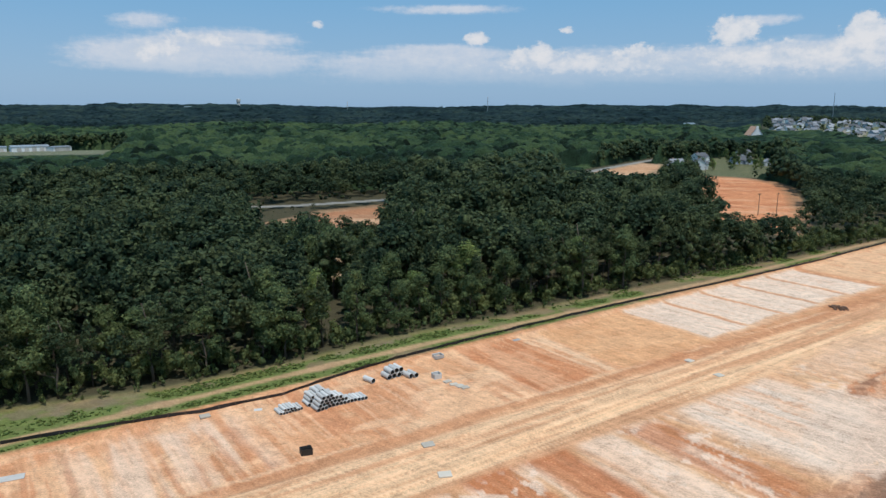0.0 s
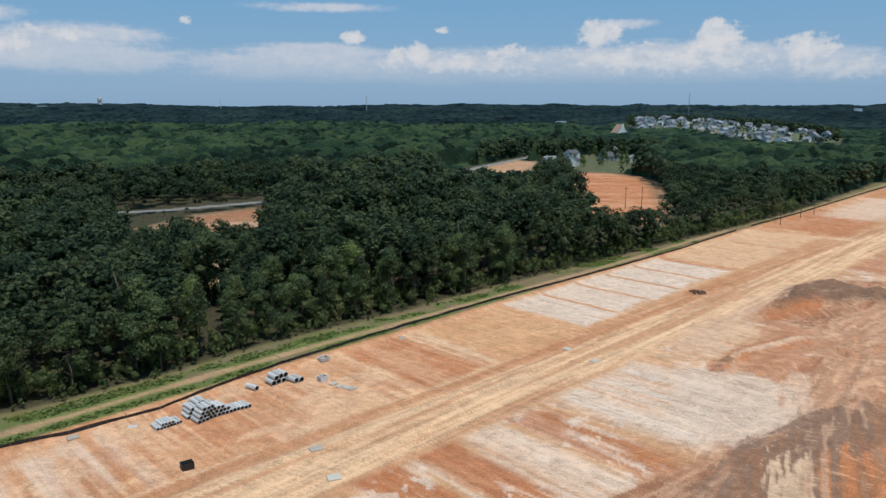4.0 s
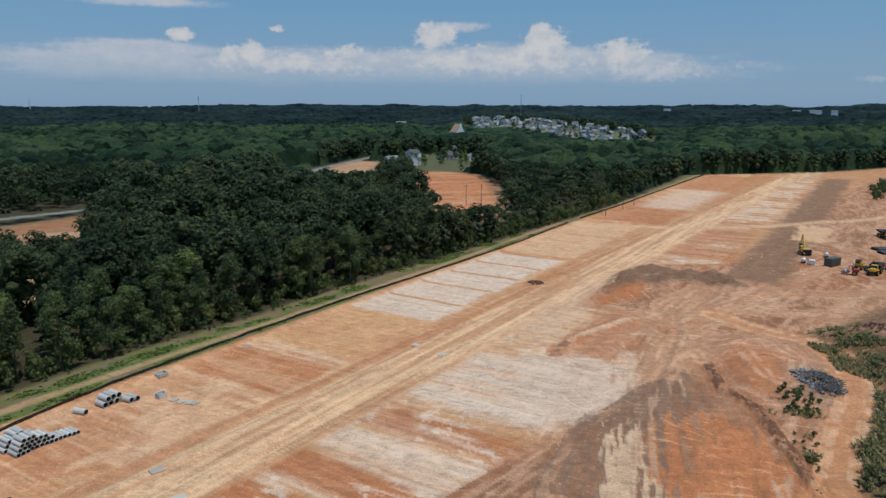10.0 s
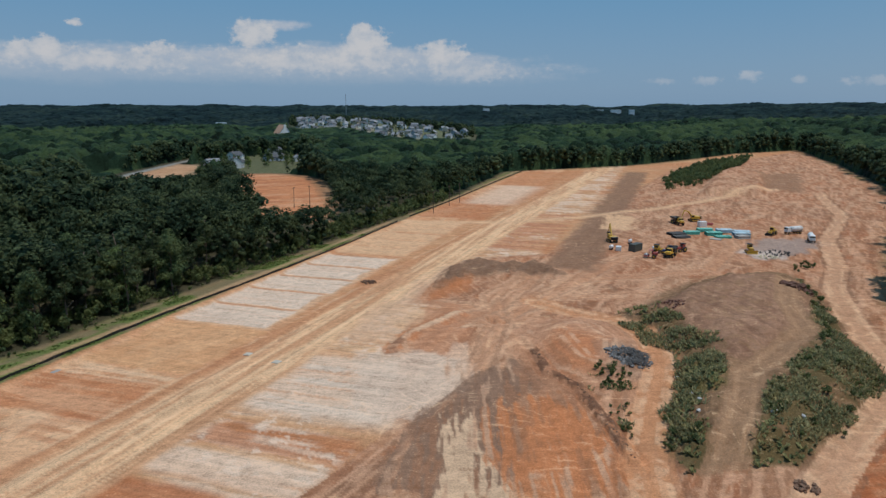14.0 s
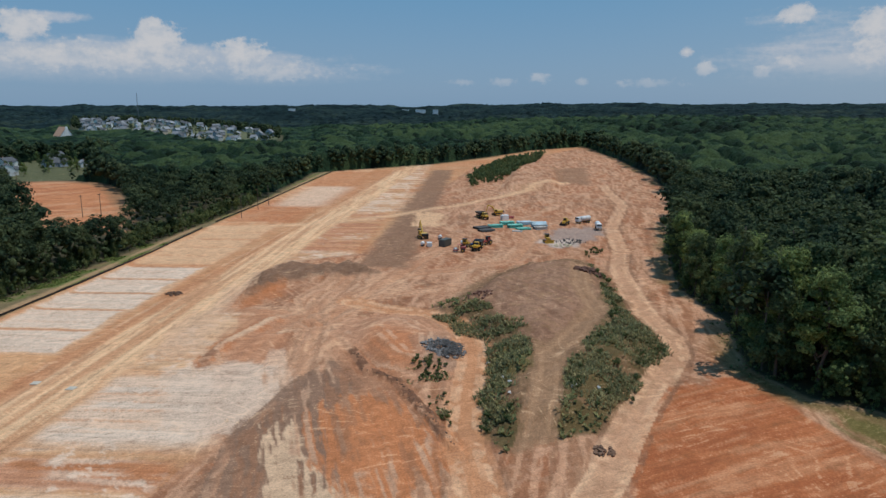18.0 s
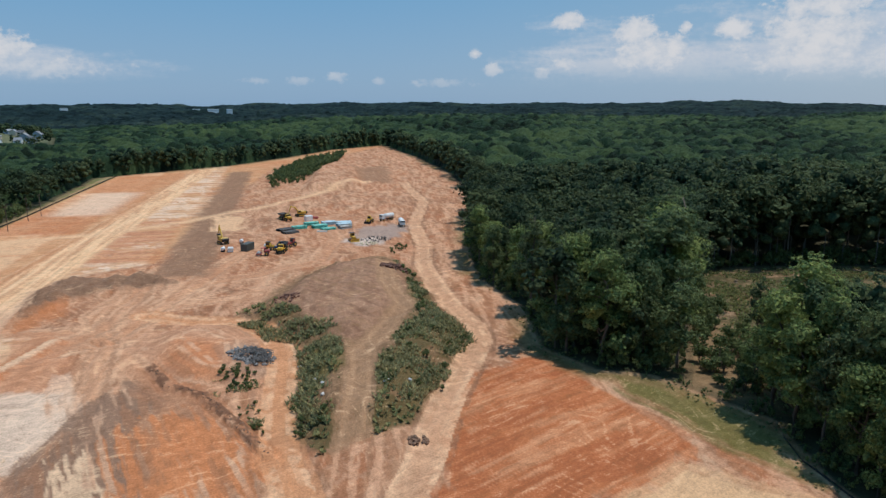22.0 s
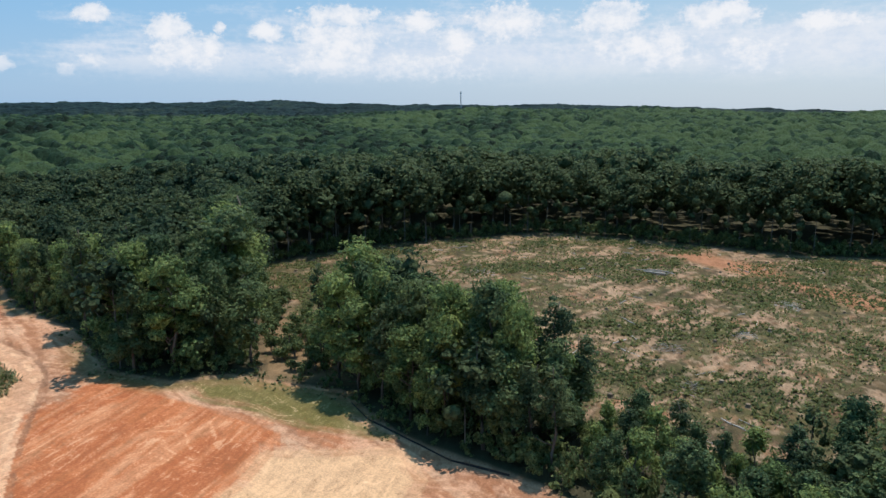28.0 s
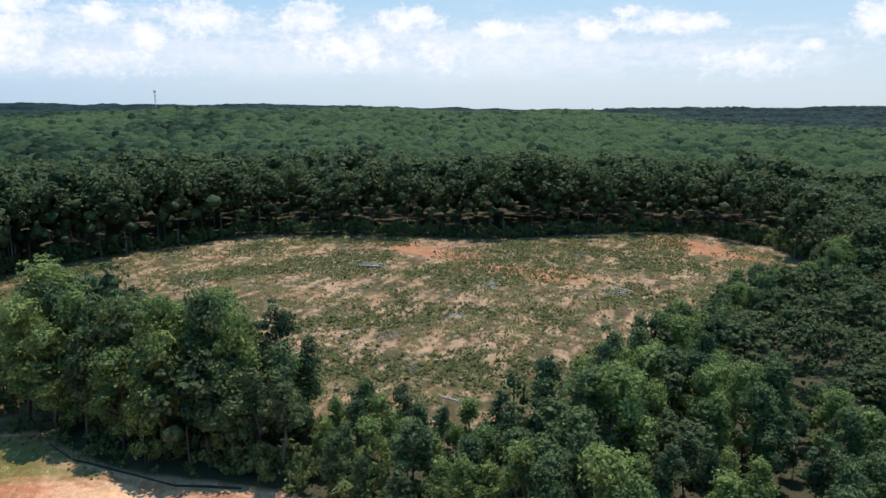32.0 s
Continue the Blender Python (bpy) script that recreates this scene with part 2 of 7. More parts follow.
CROSSING = [(158, 264), (173, 253), (202, 228), (237, 219), (300, 216), (420, 226)]
MOUND = [(111, 153), (120, 163), (130, 171), (144, 176), (150, 163), (154, 154), (151, 143), (138, 152), (128, 157)]
ROUGH = [(170, 168), (144, 178), (130, 173), (112, 157), (98, 146), (104, 138), (89, 129), (78, 122), (73, 117), (80, 109), (75, 101), (64, 95),
         (56, 87), (43, 80), (20, 70), (0, 60), (0, -60), (100, -60), (260, 50), (500, 190), (650, 290), (760, 385), (480, 345), (240, 212)]
WHEELS = [[(60, 90), (77, 99), (104, 118), (128, 132), (152, 138), (169, 129), (196, 123)], [(107, 122), (94, 99), (76, 70), (63, 55)], [(107, 122), (78, 95), (72, 88)], [(107, 122), (96, 125), (74, 111)],
          [(107, 122), (124, 126), (130, 104)], [(107, 122), (131, 130), (152, 116)], [(107, 122), (120, 139), (142, 149)], [(107, 122), (108, 136), (102, 144)], [(125, 128), (160, 140), (210, 160)], [(96, 127), (116, 131), (151, 152)],
          [(196, 123), (232, 138), (270, 170)], [(77, 56), (60, 60), (44, 66)]]
BERM = [(99, 101), (92, 90), (92, 82), (86, 71), (81, 62), (78, 58)]
SCARP = [(75, 119), (84, 125), (93, 128), (102, 131)]
FENCE_V = 113.5


def open_ground(x, y):
    """Metres from the woods' edge, where nothing tall grows (negative in the woods)."""
    best = np.full(x.shape, -1e9)
    for poly in (SITE, CLEARING, NECK, FIELD, BARE, CUT_PATCH, GAP, HOUSES, TOWN, DEPOT):
        best = np.maximum(best, inside(poly, x, y))
    return np.maximum(best, 7 - along(LANE, x, y))


def height(x, y):
    r = np.hypot(x, y)
    far = smooth(1100, 4300, r)
    z = far * (13 + 24 * fbm(x, y, 1500, 3, 5)) + smooth(500, 1200, r) * (fbm(x, y, 700, 2, 9) - 0.5) * 8
    z = z + (3 + 15 * smooth(950, 1600, r)) * smooth(-90, 40, inside(TOWN, x, y)) + 4 * smooth(-60, 20, inside(DEPOT, x, y))
    # a wooded rise in the south-east
    head = np.degrees(np.arctan2(x, y))
    z = z + 27 * np.exp(-((r - 1240) / 270) ** 2) * smooth(90, 106, head) * smooth(152, 136, head) * (0.75 + 0.5 * fbm(x, y, 160, 2, 15))
    z = z + 14 * smooth(650, 1250, r) * smooth(44, 62, head) * smooth(104, 90, head)
    near = r < 900
    xn, yn = x[near], y[near]
    zn = z[near]
    u, v = site(xn, yn)
    ins = inside(SITE, xn, yn)
    rough = smooth(0, 6, ins) * smooth(-1, 5, inside(ROUGH, xn, yn, 14))
    zn = zn + rough * (fbm(xn, yn, 11, 4, 3) - 0.5) * 1.7
    zn = zn + smooth(0, 4, ins) * (fbm(xn, yn, 2.2, 2, 8) - 0.5) * 0.14
    # graded lots, each a little step above the next
    zn = zn + smooth(85, 88, v) * smooth(112, 109, v) * smooth(20, 40, u) * smooth(540, 520, u) * (0.15 * np.sin(u / 15.5 * 2 * np.pi))
    # swale beside the street and the low bank at the fence
    zn = zn - 0.35 * np.exp(-((v - (84.5 - 0.045 * (u - 44))) / 1.3) ** 2) * smooth(0, 8, ins)
    zn = zn + 0.5 * smooth(110, 113, v) * smooth(128, 121, v) * smooth(0, 6, ins)
    wob = (fbm(xn, yn, 5, 3, 21) - 0.5)
    zn = zn + 2.4 * smooth(-2.5, 3, inside(MOUND, xn, yn, 14) + 2 * wob) * (0.7 + 1.4 * wob)
    edge = along(BERM, xn + 0.8 * wob, yn - 0.8 * wob, 12)
    zn = zn + 0.30 * np.exp(-(edge / 0.4) ** 2) * (1.2 + 1.6 * wob) - 0.25 * np.exp(-((edge - 1.1) / 0.6) ** 2)
    zn = zn + 0.6 * np.exp(-(along(SCARP, xn, yn, 12) / 1.2) ** 2) * (0.8 + wob)
    hill = smooth(-1, 9, inside(HILL, xn, yn, 14) + 3 * wob)
    zn = zn + hill * (2.9 + 1.4 * wob) + 0.9 * smooth(0, 7, inside(HILL_TOP, xn, yn, 14)) - 0.5 * np.exp(-(along(TRAIL, xn, yn, 12) / 2.2) ** 2) * hill
    zn = zn + 1.7 * smooth(-1, 9, inside(DOME, xn, yn, 14) + 3 * wob)
    for line in WHEELS:
        zn = zn - 0.22 * np.exp(-((along(line, xn, yn, 12) - 1.3) / 0.7) ** 2) * rough
    for line, w, d in ((HAUL, 3.2, 0.25), (LOOP, 3.0, 0.3)):
        zn = zn - d * smooth(w + 1.5, w - 1, along(line, xn, yn, 12))
    # clearing: stumps, ruts and heaps
    cl = smooth(-2, 8, inside(CLEARING, xn, yn))
    zn = zn + cl * ((fbm(xn, yn, 14, 4, 33) - 0.5) * 2.2 + (fbm(xn, yn, 2.4, 2, 34) - 0.5) * 0.4)
    # far cut bank
    bank = inside([(354, 236), (376, 208), (494, 272), (532, 322), (470, 300)], xn, yn)
    zn = zn + smooth(-2, 6, bank) * 3.5
    z[near] = zn
    return z


GRID_X, GRID_Y = np.arange(-120.0, 420.0), np.arange(-262.0, 420.0)
GRID_Z = height(*[g.ravel() for g in np.meshgrid(GRID_X, GRID_Y, indexing="ij")]).reshape(len(GRID_X), len(GRID_Y))


def at(x, y):
    """The ground's height at one place, looked up on a metre grid."""
    i, j = int(math.floor(x + 120)), int(math.floor(y + 262))
    if 0 <= i < len(GRID_X) - 1 and 0 <= j < len(GRID_Y) - 1:
        fx, fy = x + 120 - i, y + 262 - j
        return float((GRID_Z[i, j] * (1 - fx) + GRID_Z[i + 1, j] * fx) * (1 - fy) + (GRID_Z[i, j + 1] * (1 - fx) + GRID_Z[i + 1, j + 1] * fx) * fy)
    return float(height(np.array([float(x)]), np.array([float(y)]))[0])


# ---- materials ----
def material(name):
    m = bpy.data.materials.new(name)
    m.use_nodes = True
    nodes, links = m.node_tree.nodes, m.node_tree.links
    return m, nodes, links, nodes["Principled BSDF"]


def rgb(c):
    return (*c, 1)


def plain(name, color, rough=0.7, metal=0.0, vary=0.12, scale=2.0, bump=0.15, relief=18.0):
    """A painted, worn or rough surface: two scales of variation and fine relief."""
    m, nodes, links, bsdf = material(name)
    bsdf.inputs["Roughness"].default_value, bsdf.inputs["Metallic"].default_value = rough, metal
    geo = nodes.new("ShaderNodeTexCoord")
    n1, n2 = nodes.new("ShaderNodeTexNoise"), nodes.new("ShaderNodeTexNoise")
    n1.inputs["Scale"].default_value, n2.inputs["Scale"].default_value = scale, relief
    n1.inputs["Detail"].default_value = n2.inputs["Detail"].default_value = 5
    for n in (n1, n2):
        links.new(geo.outputs["Object"], n.inputs["Vector"])
    info = nodes.new("ShaderNodeObjectInfo")
    add = nodes.new("ShaderNodeMath")
    add.operation = "ADD"
    links.new(n1.outputs[0], add.inputs[0])
    links.new(info.outputs["Random"], add.inputs[1])
    ramp = nodes.new("ShaderNodeMapRange")
    ramp.inputs[1].default_value, ramp.inputs[2].default_value = 0.3, 1.7
    ramp.inputs[3].default_value, ramp.inputs[4].default_value = 1 - vary * 1.6, 1 + vary * 1.2
    links.new(add.outputs[0], ramp.inputs[0])
    mix = nodes.new("ShaderNodeVectorMath")
    mix.operation = "SCALE"
    mix.inputs[0].default_value = color
    links.new(ramp.outputs[0], mix.inputs["Scale"])
    links.new(mix.outputs[0], bsdf.inputs["Base Color"])
    b = nodes.new("ShaderNodeBump")
    b.inputs["Strength"].default_value, b.inputs["Distance"].default_value = bump, 0.03
    links.new(n2.outputs[0], b.inputs["Height"])
    links.new(b.outputs[0], bsdf.inputs["Normal"])
    return m


def leafy(name, dark, light, through_light=0.25, gloss=0.12, relief=0.25, grain=1.6, ragged=0.0, joined=False, calm=False):
    """Foliage: each clump and each tree has a tone of its own."""
    m, nodes, links, bsdf = material(name)
    geo, info = nodes.new("ShaderNodeNewGeometry"), nodes.new("ShaderNodeObjectInfo")
    big = nodes.new("ShaderNodeTexNoise")
    big.inputs["Scale"].default_value, big.inputs["Detail"].default_value = 0.11, 4
    links.new(geo.outputs["Position"], big.inputs["Vector"])
    a = nodes.new("ShaderNodeMath")
    a.operation = "MULTIPLY_ADD"
    a.inputs[1].default_value = 0.55
    links.new(geo.outputs["Random Per Island"], a.inputs[0])
    b = nodes.new("ShaderNodeMath")
    b.operation = "MULTIPLY_ADD"
    b.inputs[1].default_value, b.inputs[2].default_value = 0.35, -0.22
    if joined:
        own = nodes.new("ShaderNodeAttribute")
        own.attribute_name = "tree_tone"
        b.inputs[1].default_value, b.inputs[2].default_value = (0.9, -0.28) if calm else (0.62, -0.34)
        links.new(own.outputs["Fac"], b.inputs[0])
    else:
        links.new(info.outputs["Random"], b.inputs[0])
    c = nodes.new("ShaderNodeMath")
    c.operation = "MULTIPLY_ADD"
    c.inputs[1].default_value = 0.4 if calm else 0.95
    links.new(big.outputs[0], c.inputs[0])
    links.new(b.outputs[0], c.inputs[2])
    links.new(c.outputs[0], a.inputs[2])
    ramp = nodes.new("ShaderNodeValToRGB")
    ramp.color_ramp.elements[0].position, ramp.color_ramp.elements[1].position = 0.1, 0.95
    ramp.color_ramp.elements[0].color, ramp.color_ramp.elements[1].color = rgb(dark), rgb(light)
    hue = ramp.color_ramp.elements.new(0.5)
    hue.color = rgb((dark[0] * 0.62 + light[0] * 0.30, dark[1] * 0.58 + light[1] * 0.42, dark[2] * 0.55 + light[2] * 0.55))
    links.new(a.outputs[0], ramp.inputs[0])
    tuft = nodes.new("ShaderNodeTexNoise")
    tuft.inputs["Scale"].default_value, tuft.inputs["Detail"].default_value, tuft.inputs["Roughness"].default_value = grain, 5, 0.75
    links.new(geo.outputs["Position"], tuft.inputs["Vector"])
    # noise darkens the leaf colour, painting in shade between the tufts
    gap_shade = nodes.new("ShaderNodeMapRange")
    gap_shade.inputs[1].default_value, gap_shade.inputs[2].default_value = 0.36, 0.66
    gap_shade.inputs[3].default_value, gap_shade.inputs[4].default_value = (0.45, 1.5) if calm else (0.32, 1.6)
    links.new(tuft.outputs[0], gap_shade.inputs[0])
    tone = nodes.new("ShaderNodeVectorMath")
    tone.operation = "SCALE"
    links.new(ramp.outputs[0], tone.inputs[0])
    links.new(gap_shade.outputs[0], tone.inputs["Scale"])
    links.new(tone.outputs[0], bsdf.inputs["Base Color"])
    bsdf.inputs["Roughness"].default_value = 0.62
    bsdf.inputs["Specular IOR Level"].default_value = gloss
    b_ = nodes.new("ShaderNodeBump")
    b_.inputs["Strength"].default_value, b_.inputs["Distance"].default_value = 0.8, relief
    links.new(tuft.outputs[0], b_.inputs["Height"])
    links.new(b_.outputs[0], bsdf.inputs["Normal"])
    tr, mix = nodes.new("ShaderNodeBsdfTranslucent"), nodes.new("ShaderNodeMixShader")
    links.new(tone.outputs[0], tr.inputs["Color"])
    mix.inputs[0].default_value = through_light
    links.new(bsdf.outputs[0], mix.inputs[1])
    links.new(tr.outputs[0], mix.inputs[2])
    last = mix
    if ragged:
        # leaves with gaps between them
        holes = nodes.new("ShaderNodeTexNoise")
        holes.inputs["Scale"].default_value, holes.inputs["Detail"].default_value = 2.6, 2
        links.new(geo.outputs["Position"], holes.inputs["Vector"])
        cut = nodes.new("ShaderNodeMath")
        cut.operation = "LESS_THAN"
        cut.inputs[1].default_value = ragged
        links.new(holes.outputs[0], cut.inputs[0])
        clear, last = nodes.new("ShaderNodeBsdfTransparent"), nodes.new("ShaderNodeMixShader")
        links.new(cut.outputs[0], last.inputs[0])
        links.new(mix.outputs[0], last.inputs[1])
        links.new(clear.outputs[0], last.inputs[2])
    links.new(last.outputs[0], nodes["Material Output"].inputs["Surface"])
    return m


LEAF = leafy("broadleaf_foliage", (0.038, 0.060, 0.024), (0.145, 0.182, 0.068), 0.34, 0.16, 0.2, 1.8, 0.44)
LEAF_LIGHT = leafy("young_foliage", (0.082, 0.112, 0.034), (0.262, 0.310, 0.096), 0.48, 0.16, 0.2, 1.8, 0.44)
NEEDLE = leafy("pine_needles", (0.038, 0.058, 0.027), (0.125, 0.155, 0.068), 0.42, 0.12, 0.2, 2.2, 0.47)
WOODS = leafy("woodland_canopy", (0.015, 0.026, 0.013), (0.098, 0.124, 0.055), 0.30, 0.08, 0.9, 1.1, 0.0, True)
BARK = plain("grey_brown_bark", (0.115, 0.088, 0.068), 0.9, 0, 0.3, 1.2, 0.6, 9)
DEADWOOD = plain("bleached_dead_wood", (0.36, 0.32, 0.28), 0.9, 0, 0.3, 1.2, 0.5, 9)


def ground_material():
    m, nodes, links, bsdf = material("graded_clay_ground")
    col, ways = nodes.new("ShaderNodeAttribute"), nodes.new("ShaderNodeAttribute")
    col.attribute_name, ways.attribute_name = "soil", "ways"
    geo = nodes.new("ShaderNodeTexCoord")

    def streaks(rot, sx, sy, scale, detail=7, twist=0.0):
        vr = nodes.new("ShaderNodeVectorRotate")
        vr.rotation_type = "Z_AXIS"
        vr.inputs["Angle"].default_value = rot
        links.new(geo.outputs["Object"], vr.inputs["Vector"])
        mp = nodes.new("ShaderNodeVectorMath")
        mp.operation = "MULTIPLY"
        mp.inputs[1].default_value = (sx, sy, 1)
        links.new(vr.outputs[0], mp.inputs[0])
        n = nodes.new("ShaderNodeTexNoise")
        n.inputs["Scale"].default_value, n.inputs["Detail"].default_value, n.inputs["Roughness"].default_value = scale, detail, 0.68
        n.inputs["Distortion"].default_value = twist
        links.new(mp.outputs[0], n.inputs["Vector"])
        return n.outputs[0]

    def math2(op, a, b, c=None):
        n = nodes.new("ShaderNodeMath")
        n.operation = op
        for i, v in enumerate((a, b, c)):
            if isinstance(v, (int, float)):
                n.inputs[i].default_value = v
            elif v is not None:
                links.new(v, n.inputs[i])
        return n.outputs[0]

    sep = nodes.new("ShaderNodeSeparateColor")
    links.new(ways.outputs["Color"], sep.inputs[0])
    street = streaks(-TURN, 0.03, 1.0, 0.95)      # wheel tracks along the street
    blade = streaks(-TURN, 1.0, 0.04, 0.8)       # grader passes across the lots
    lumps = streaks(0, 1, 1, 0.28, 8, 1.4)
    doze = streaks(0.49, 0.05, 1.0, 0.85)        # dozer passes down the red slope
    grit = streaks(0, 1, 1, 3.2, 5)
    clod = streaks(0.5, 0.35, 1, 0.9, 7, 0.7)
    s = math2("ADD", math2("MULTIPLY", math2("SUBTRACT", street, 0.5), sep.outputs[0]), math2("MULTIPLY", math2("SUBTRACT", blade, 0.5), sep.outputs[1]))
    s = math2("ADD", s, math2("MULTIPLY", math2("SUBTRACT", doze, 0.5), ways.outputs["Alpha"]))
    s = math2("ADD", s, math2("MULTIPLY", math2("SUBTRACT", lumps, 0.5), 0.75))
    s = math2("ADD", s, math2("MULTIPLY", math2("SUBTRACT", grit, 0.5), 0.95))
    s = math2("ADD", s, math2("MULTIPLY", math2("SUBTRACT", clod, 0.5), 0.5))
    # turning tracks of the machines: nested curved lines
    loops = streaks(0.3, 1, 1, 0.035, 1.5, 0.6)
    worn = streaks(0, 1, 1, 0.05, 3)
    lines = math2("SINE", math2("MULTIPLY", loops, 120.0), 0)
    where = nodes.new("ShaderNodeMapRange")
    where.inputs[1].default_value, where.inputs[2].default_value = 0.46, 0.6
    links.new(worn, where.inputs[0])
    fade = nodes.new("ShaderNodeMapRange")
    fade.inputs[1].default_value, fade.inputs[2].default_value = 0.35, 0.6
    links.new(clod, fade.inputs[0])
    loop = math2("MULTIPLY", math2("MULTIPLY", math2("POWER", math2("MAXIMUM", lines, 0.0), 4.0), where.outputs[0]), math2("MULTIPLY", fade.outputs[0], sep.outputs[2]))
    s = math2("ADD", s, math2("MULTIPLY", loop, 0.36))
    gain = math2("ADD", math2("MULTIPLY", s, 1.3), 1.0)
    vm = nodes.new("ShaderNodeVectorMath")
    vm.operation = "SCALE"
    links.new(col.outputs["Color"], vm.inputs[0])
    links.new(gain, vm.inputs["Scale"])
    # the paler dust shows where the blade or the wheels have scraped
    dust = nodes.new("ShaderNodeMapRange")
    dust.inputs[1].default_value, dust.inputs[2].default_value = 0.13, 0.24
    dust.inputs[4].default_value = 0.5
    links.new(s, dust.inputs[0])
    mix = nodes.new("ShaderNodeMix")
    mix.data_type = "RGBA"
    mix.inputs[7].default_value = rgb((0.62, 0.415, 0.245))
    links.new(math2("MULTIPLY", dust.outputs[0], math2("MULTIPLY", sep.outputs[2], 1.0)), mix.inputs[0])
    links.new(vm.outputs[0], mix.inputs[6])
    bite = nodes.new("ShaderNodeMapRange")
    bite.inputs[1].default_value, bite.inputs[2].default_value = -0.14, -0.26
    bite.inputs[4].default_value = 0.5
    links.new(s, bite.inputs[0])
    mix2 = nodes.new("ShaderNodeMix")
    mix2.data_type = "RGBA"
    mix2.inputs[7].default_value = rgb((0.37, 0.150, 0.062))
    links.new(math2("MULTIPLY", bite.outputs[0], sep.outputs[2]), mix2.inputs[0])
    links.new(mix.outputs[2], mix2.inputs[6])
    links.new(mix2.outputs[2], bsdf.inputs["Base Color"])
    bsdf.inputs["Roughness"].default_value = 0.95
    bsdf.inputs["Specular IOR Level"].default_value = 0.15
    b = nodes.new("ShaderNodeBump")
    b.inputs["Strength"].default_value, b.inputs["Distance"].default_value = 0.5, 0.4
    links.new(math2("ADD", math2("MULTIPLY", s, 0.7), math2("MULTIPLY", grit, 0.35)), b.inputs["Height"])
    links.new(b.outputs[0], bsdf.inputs["Normal"])
    return m


GROUND = ground_material()


# ---- mesh tools ----
def mesh_of(name, verts, faces, mats, smooth_shade=False):
    me = bpy.data.meshes.new(name)
    me.from_pydata([tuple(v) for v in verts], [], [tuple(f) for f in faces])
    for mt in (mats if isinstance(mats, (list, tuple)) else [mats]):
        me.materials.append(mt)
    if smooth_shade:
        me.polygons.foreach_set("use_smooth", [True] * len(me.polygons))
    me.update()
    return me


def raw_mesh(name, verts, faces, mat, smooth_shade=False):
    """A large mesh from arrays; all faces have the same number of corners."""
    me = bpy.data.meshes.new(name)
    n, k = faces.shape
    me.vertices.add(len(verts))
    me.vertices.foreach_set("co", verts.astype(np.float32).ravel())
    me.loops.add(n * k)
    me.loops.foreach_set("vertex_index", faces.astype(np.int32).ravel())
    me.polygons.add(n)
    me.polygons.foreach_set("loop_start", np.arange(0, n * k, k, dtype=np.int32))
    me.polygons.foreach_set("use_smooth", np.full(n, smooth_shade))
    me.materials.append(mat)
    me.update(calc_edges=True)
    return me


def part(name, data, parent=None, label=""):
    ob = new(name, data)
    if parent is not None:
        ob.parent = parent
    if label:
        ob["label"] = label
    return ob


# ---- ground: one sheet to the horizon ----
def build_ground():
    """Rings and spokes, close together where the ground lies open and four times as wide under the woods."""
    step = 4
    angles = np.radians(np.concatenate([np.arange(-42.0, 166.8, 0.15), np.linspace(166.8, 318.0, 41)[:-1]]))
    rings = [0.0, 15.0, 30.0, 42.0, 48.0]
    while rings[-1] < 330:
        rings.append(rings[-1] * 1.0058)
    while rings[-1] < 900:
        rings.append(rings[-1] * 1.0098)
    while rings[-1] < 4900 or len(rings) % step != 1:
        rings.append(rings[-1] * 1.016)
    rings = np.array(rings)
    na, nr = len(angles), len(rings)
    bi, bj = np.arange(0, nr - 1, step), np.arange(0, na, step)
    mr = rings[np.minimum(bi + step // 2, nr - 1)][:, None]
    ma = angles[np.minimum(bj + step // 2, na - 1)][None]
    mx, my = (mr * np.sin(ma)).ravel(), (mr * np.cos(ma)).ravel()
    fine = (open_ground(mx, my) > -9) & (np.hypot(mx, my) < 900) & (np.broadcast_to(ma, (len(bi), len(bj))).ravel() < radians(166.8))
    ii, jj = [g.ravel() for g in np.meshgrid(bi, bj, indexing="ij")]
    ci, cj = ii[~fine], jj[~fine]
    quads = [np.stack([ci * na + cj, (ci + step) * na + cj, (ci + step) * na + (cj + step) % na, ci * na + (cj + step) % na], -1)]
    for p in range(step):
        for q in range(step):
            i, j = ii[fine] + p, jj[fine] + q
            quads.append(np.stack([i * na + j, (i + 1) * na + j, (i + 1) * na + (j + 1) % na, i * na + (j + 1) % na], -1))
    faces = np.concatenate(quads)
    used, faces = np.unique(faces, return_inverse=True)
    faces = faces.reshape(-1, 4)[:, ::-1]
    ri, ai = used // na, used % na
    x, y = rings[ri] * np.sin(angles[ai]), rings[ri] * np.cos(angles[ai])
    z = height(x, y)
    me = raw_mesh("ground", np.stack([x, y, z], 1), faces, GROUND, True)
    soil, ways = paint(x, y)
    for key, val in (("soil", soil), ("ways", ways)):
        at_ = me.attributes.new(key, "FLOAT_COLOR", "POINT")
        at_.data.foreach_set("color", np.concatenate([val, np.ones((len(x), 1))], 1)[:, :4].astype(np.float32).ravel())
    ob = new("ground", me)
    tagged(ob, "graded orange clay building site with pale sandy lots, haul roads and weedy clearing", "ground", "", "structure")
    return ob


TAN, ORANGE, RED = (0.50, 0.335, 0.195), (0.46, 0.255, 0.135), (0.40, 0.168, 0.075)
PALE, SAND, BROWN = (0.62, 0.525, 0.415), (0.60, 0.44, 0.28), (0.255, 0.165, 0.105)
WEED, LITTER, GREY = (0.115, 0.115, 0.045), (0.060, 0.054, 0.030), (0.30, 0.27, 0.25)


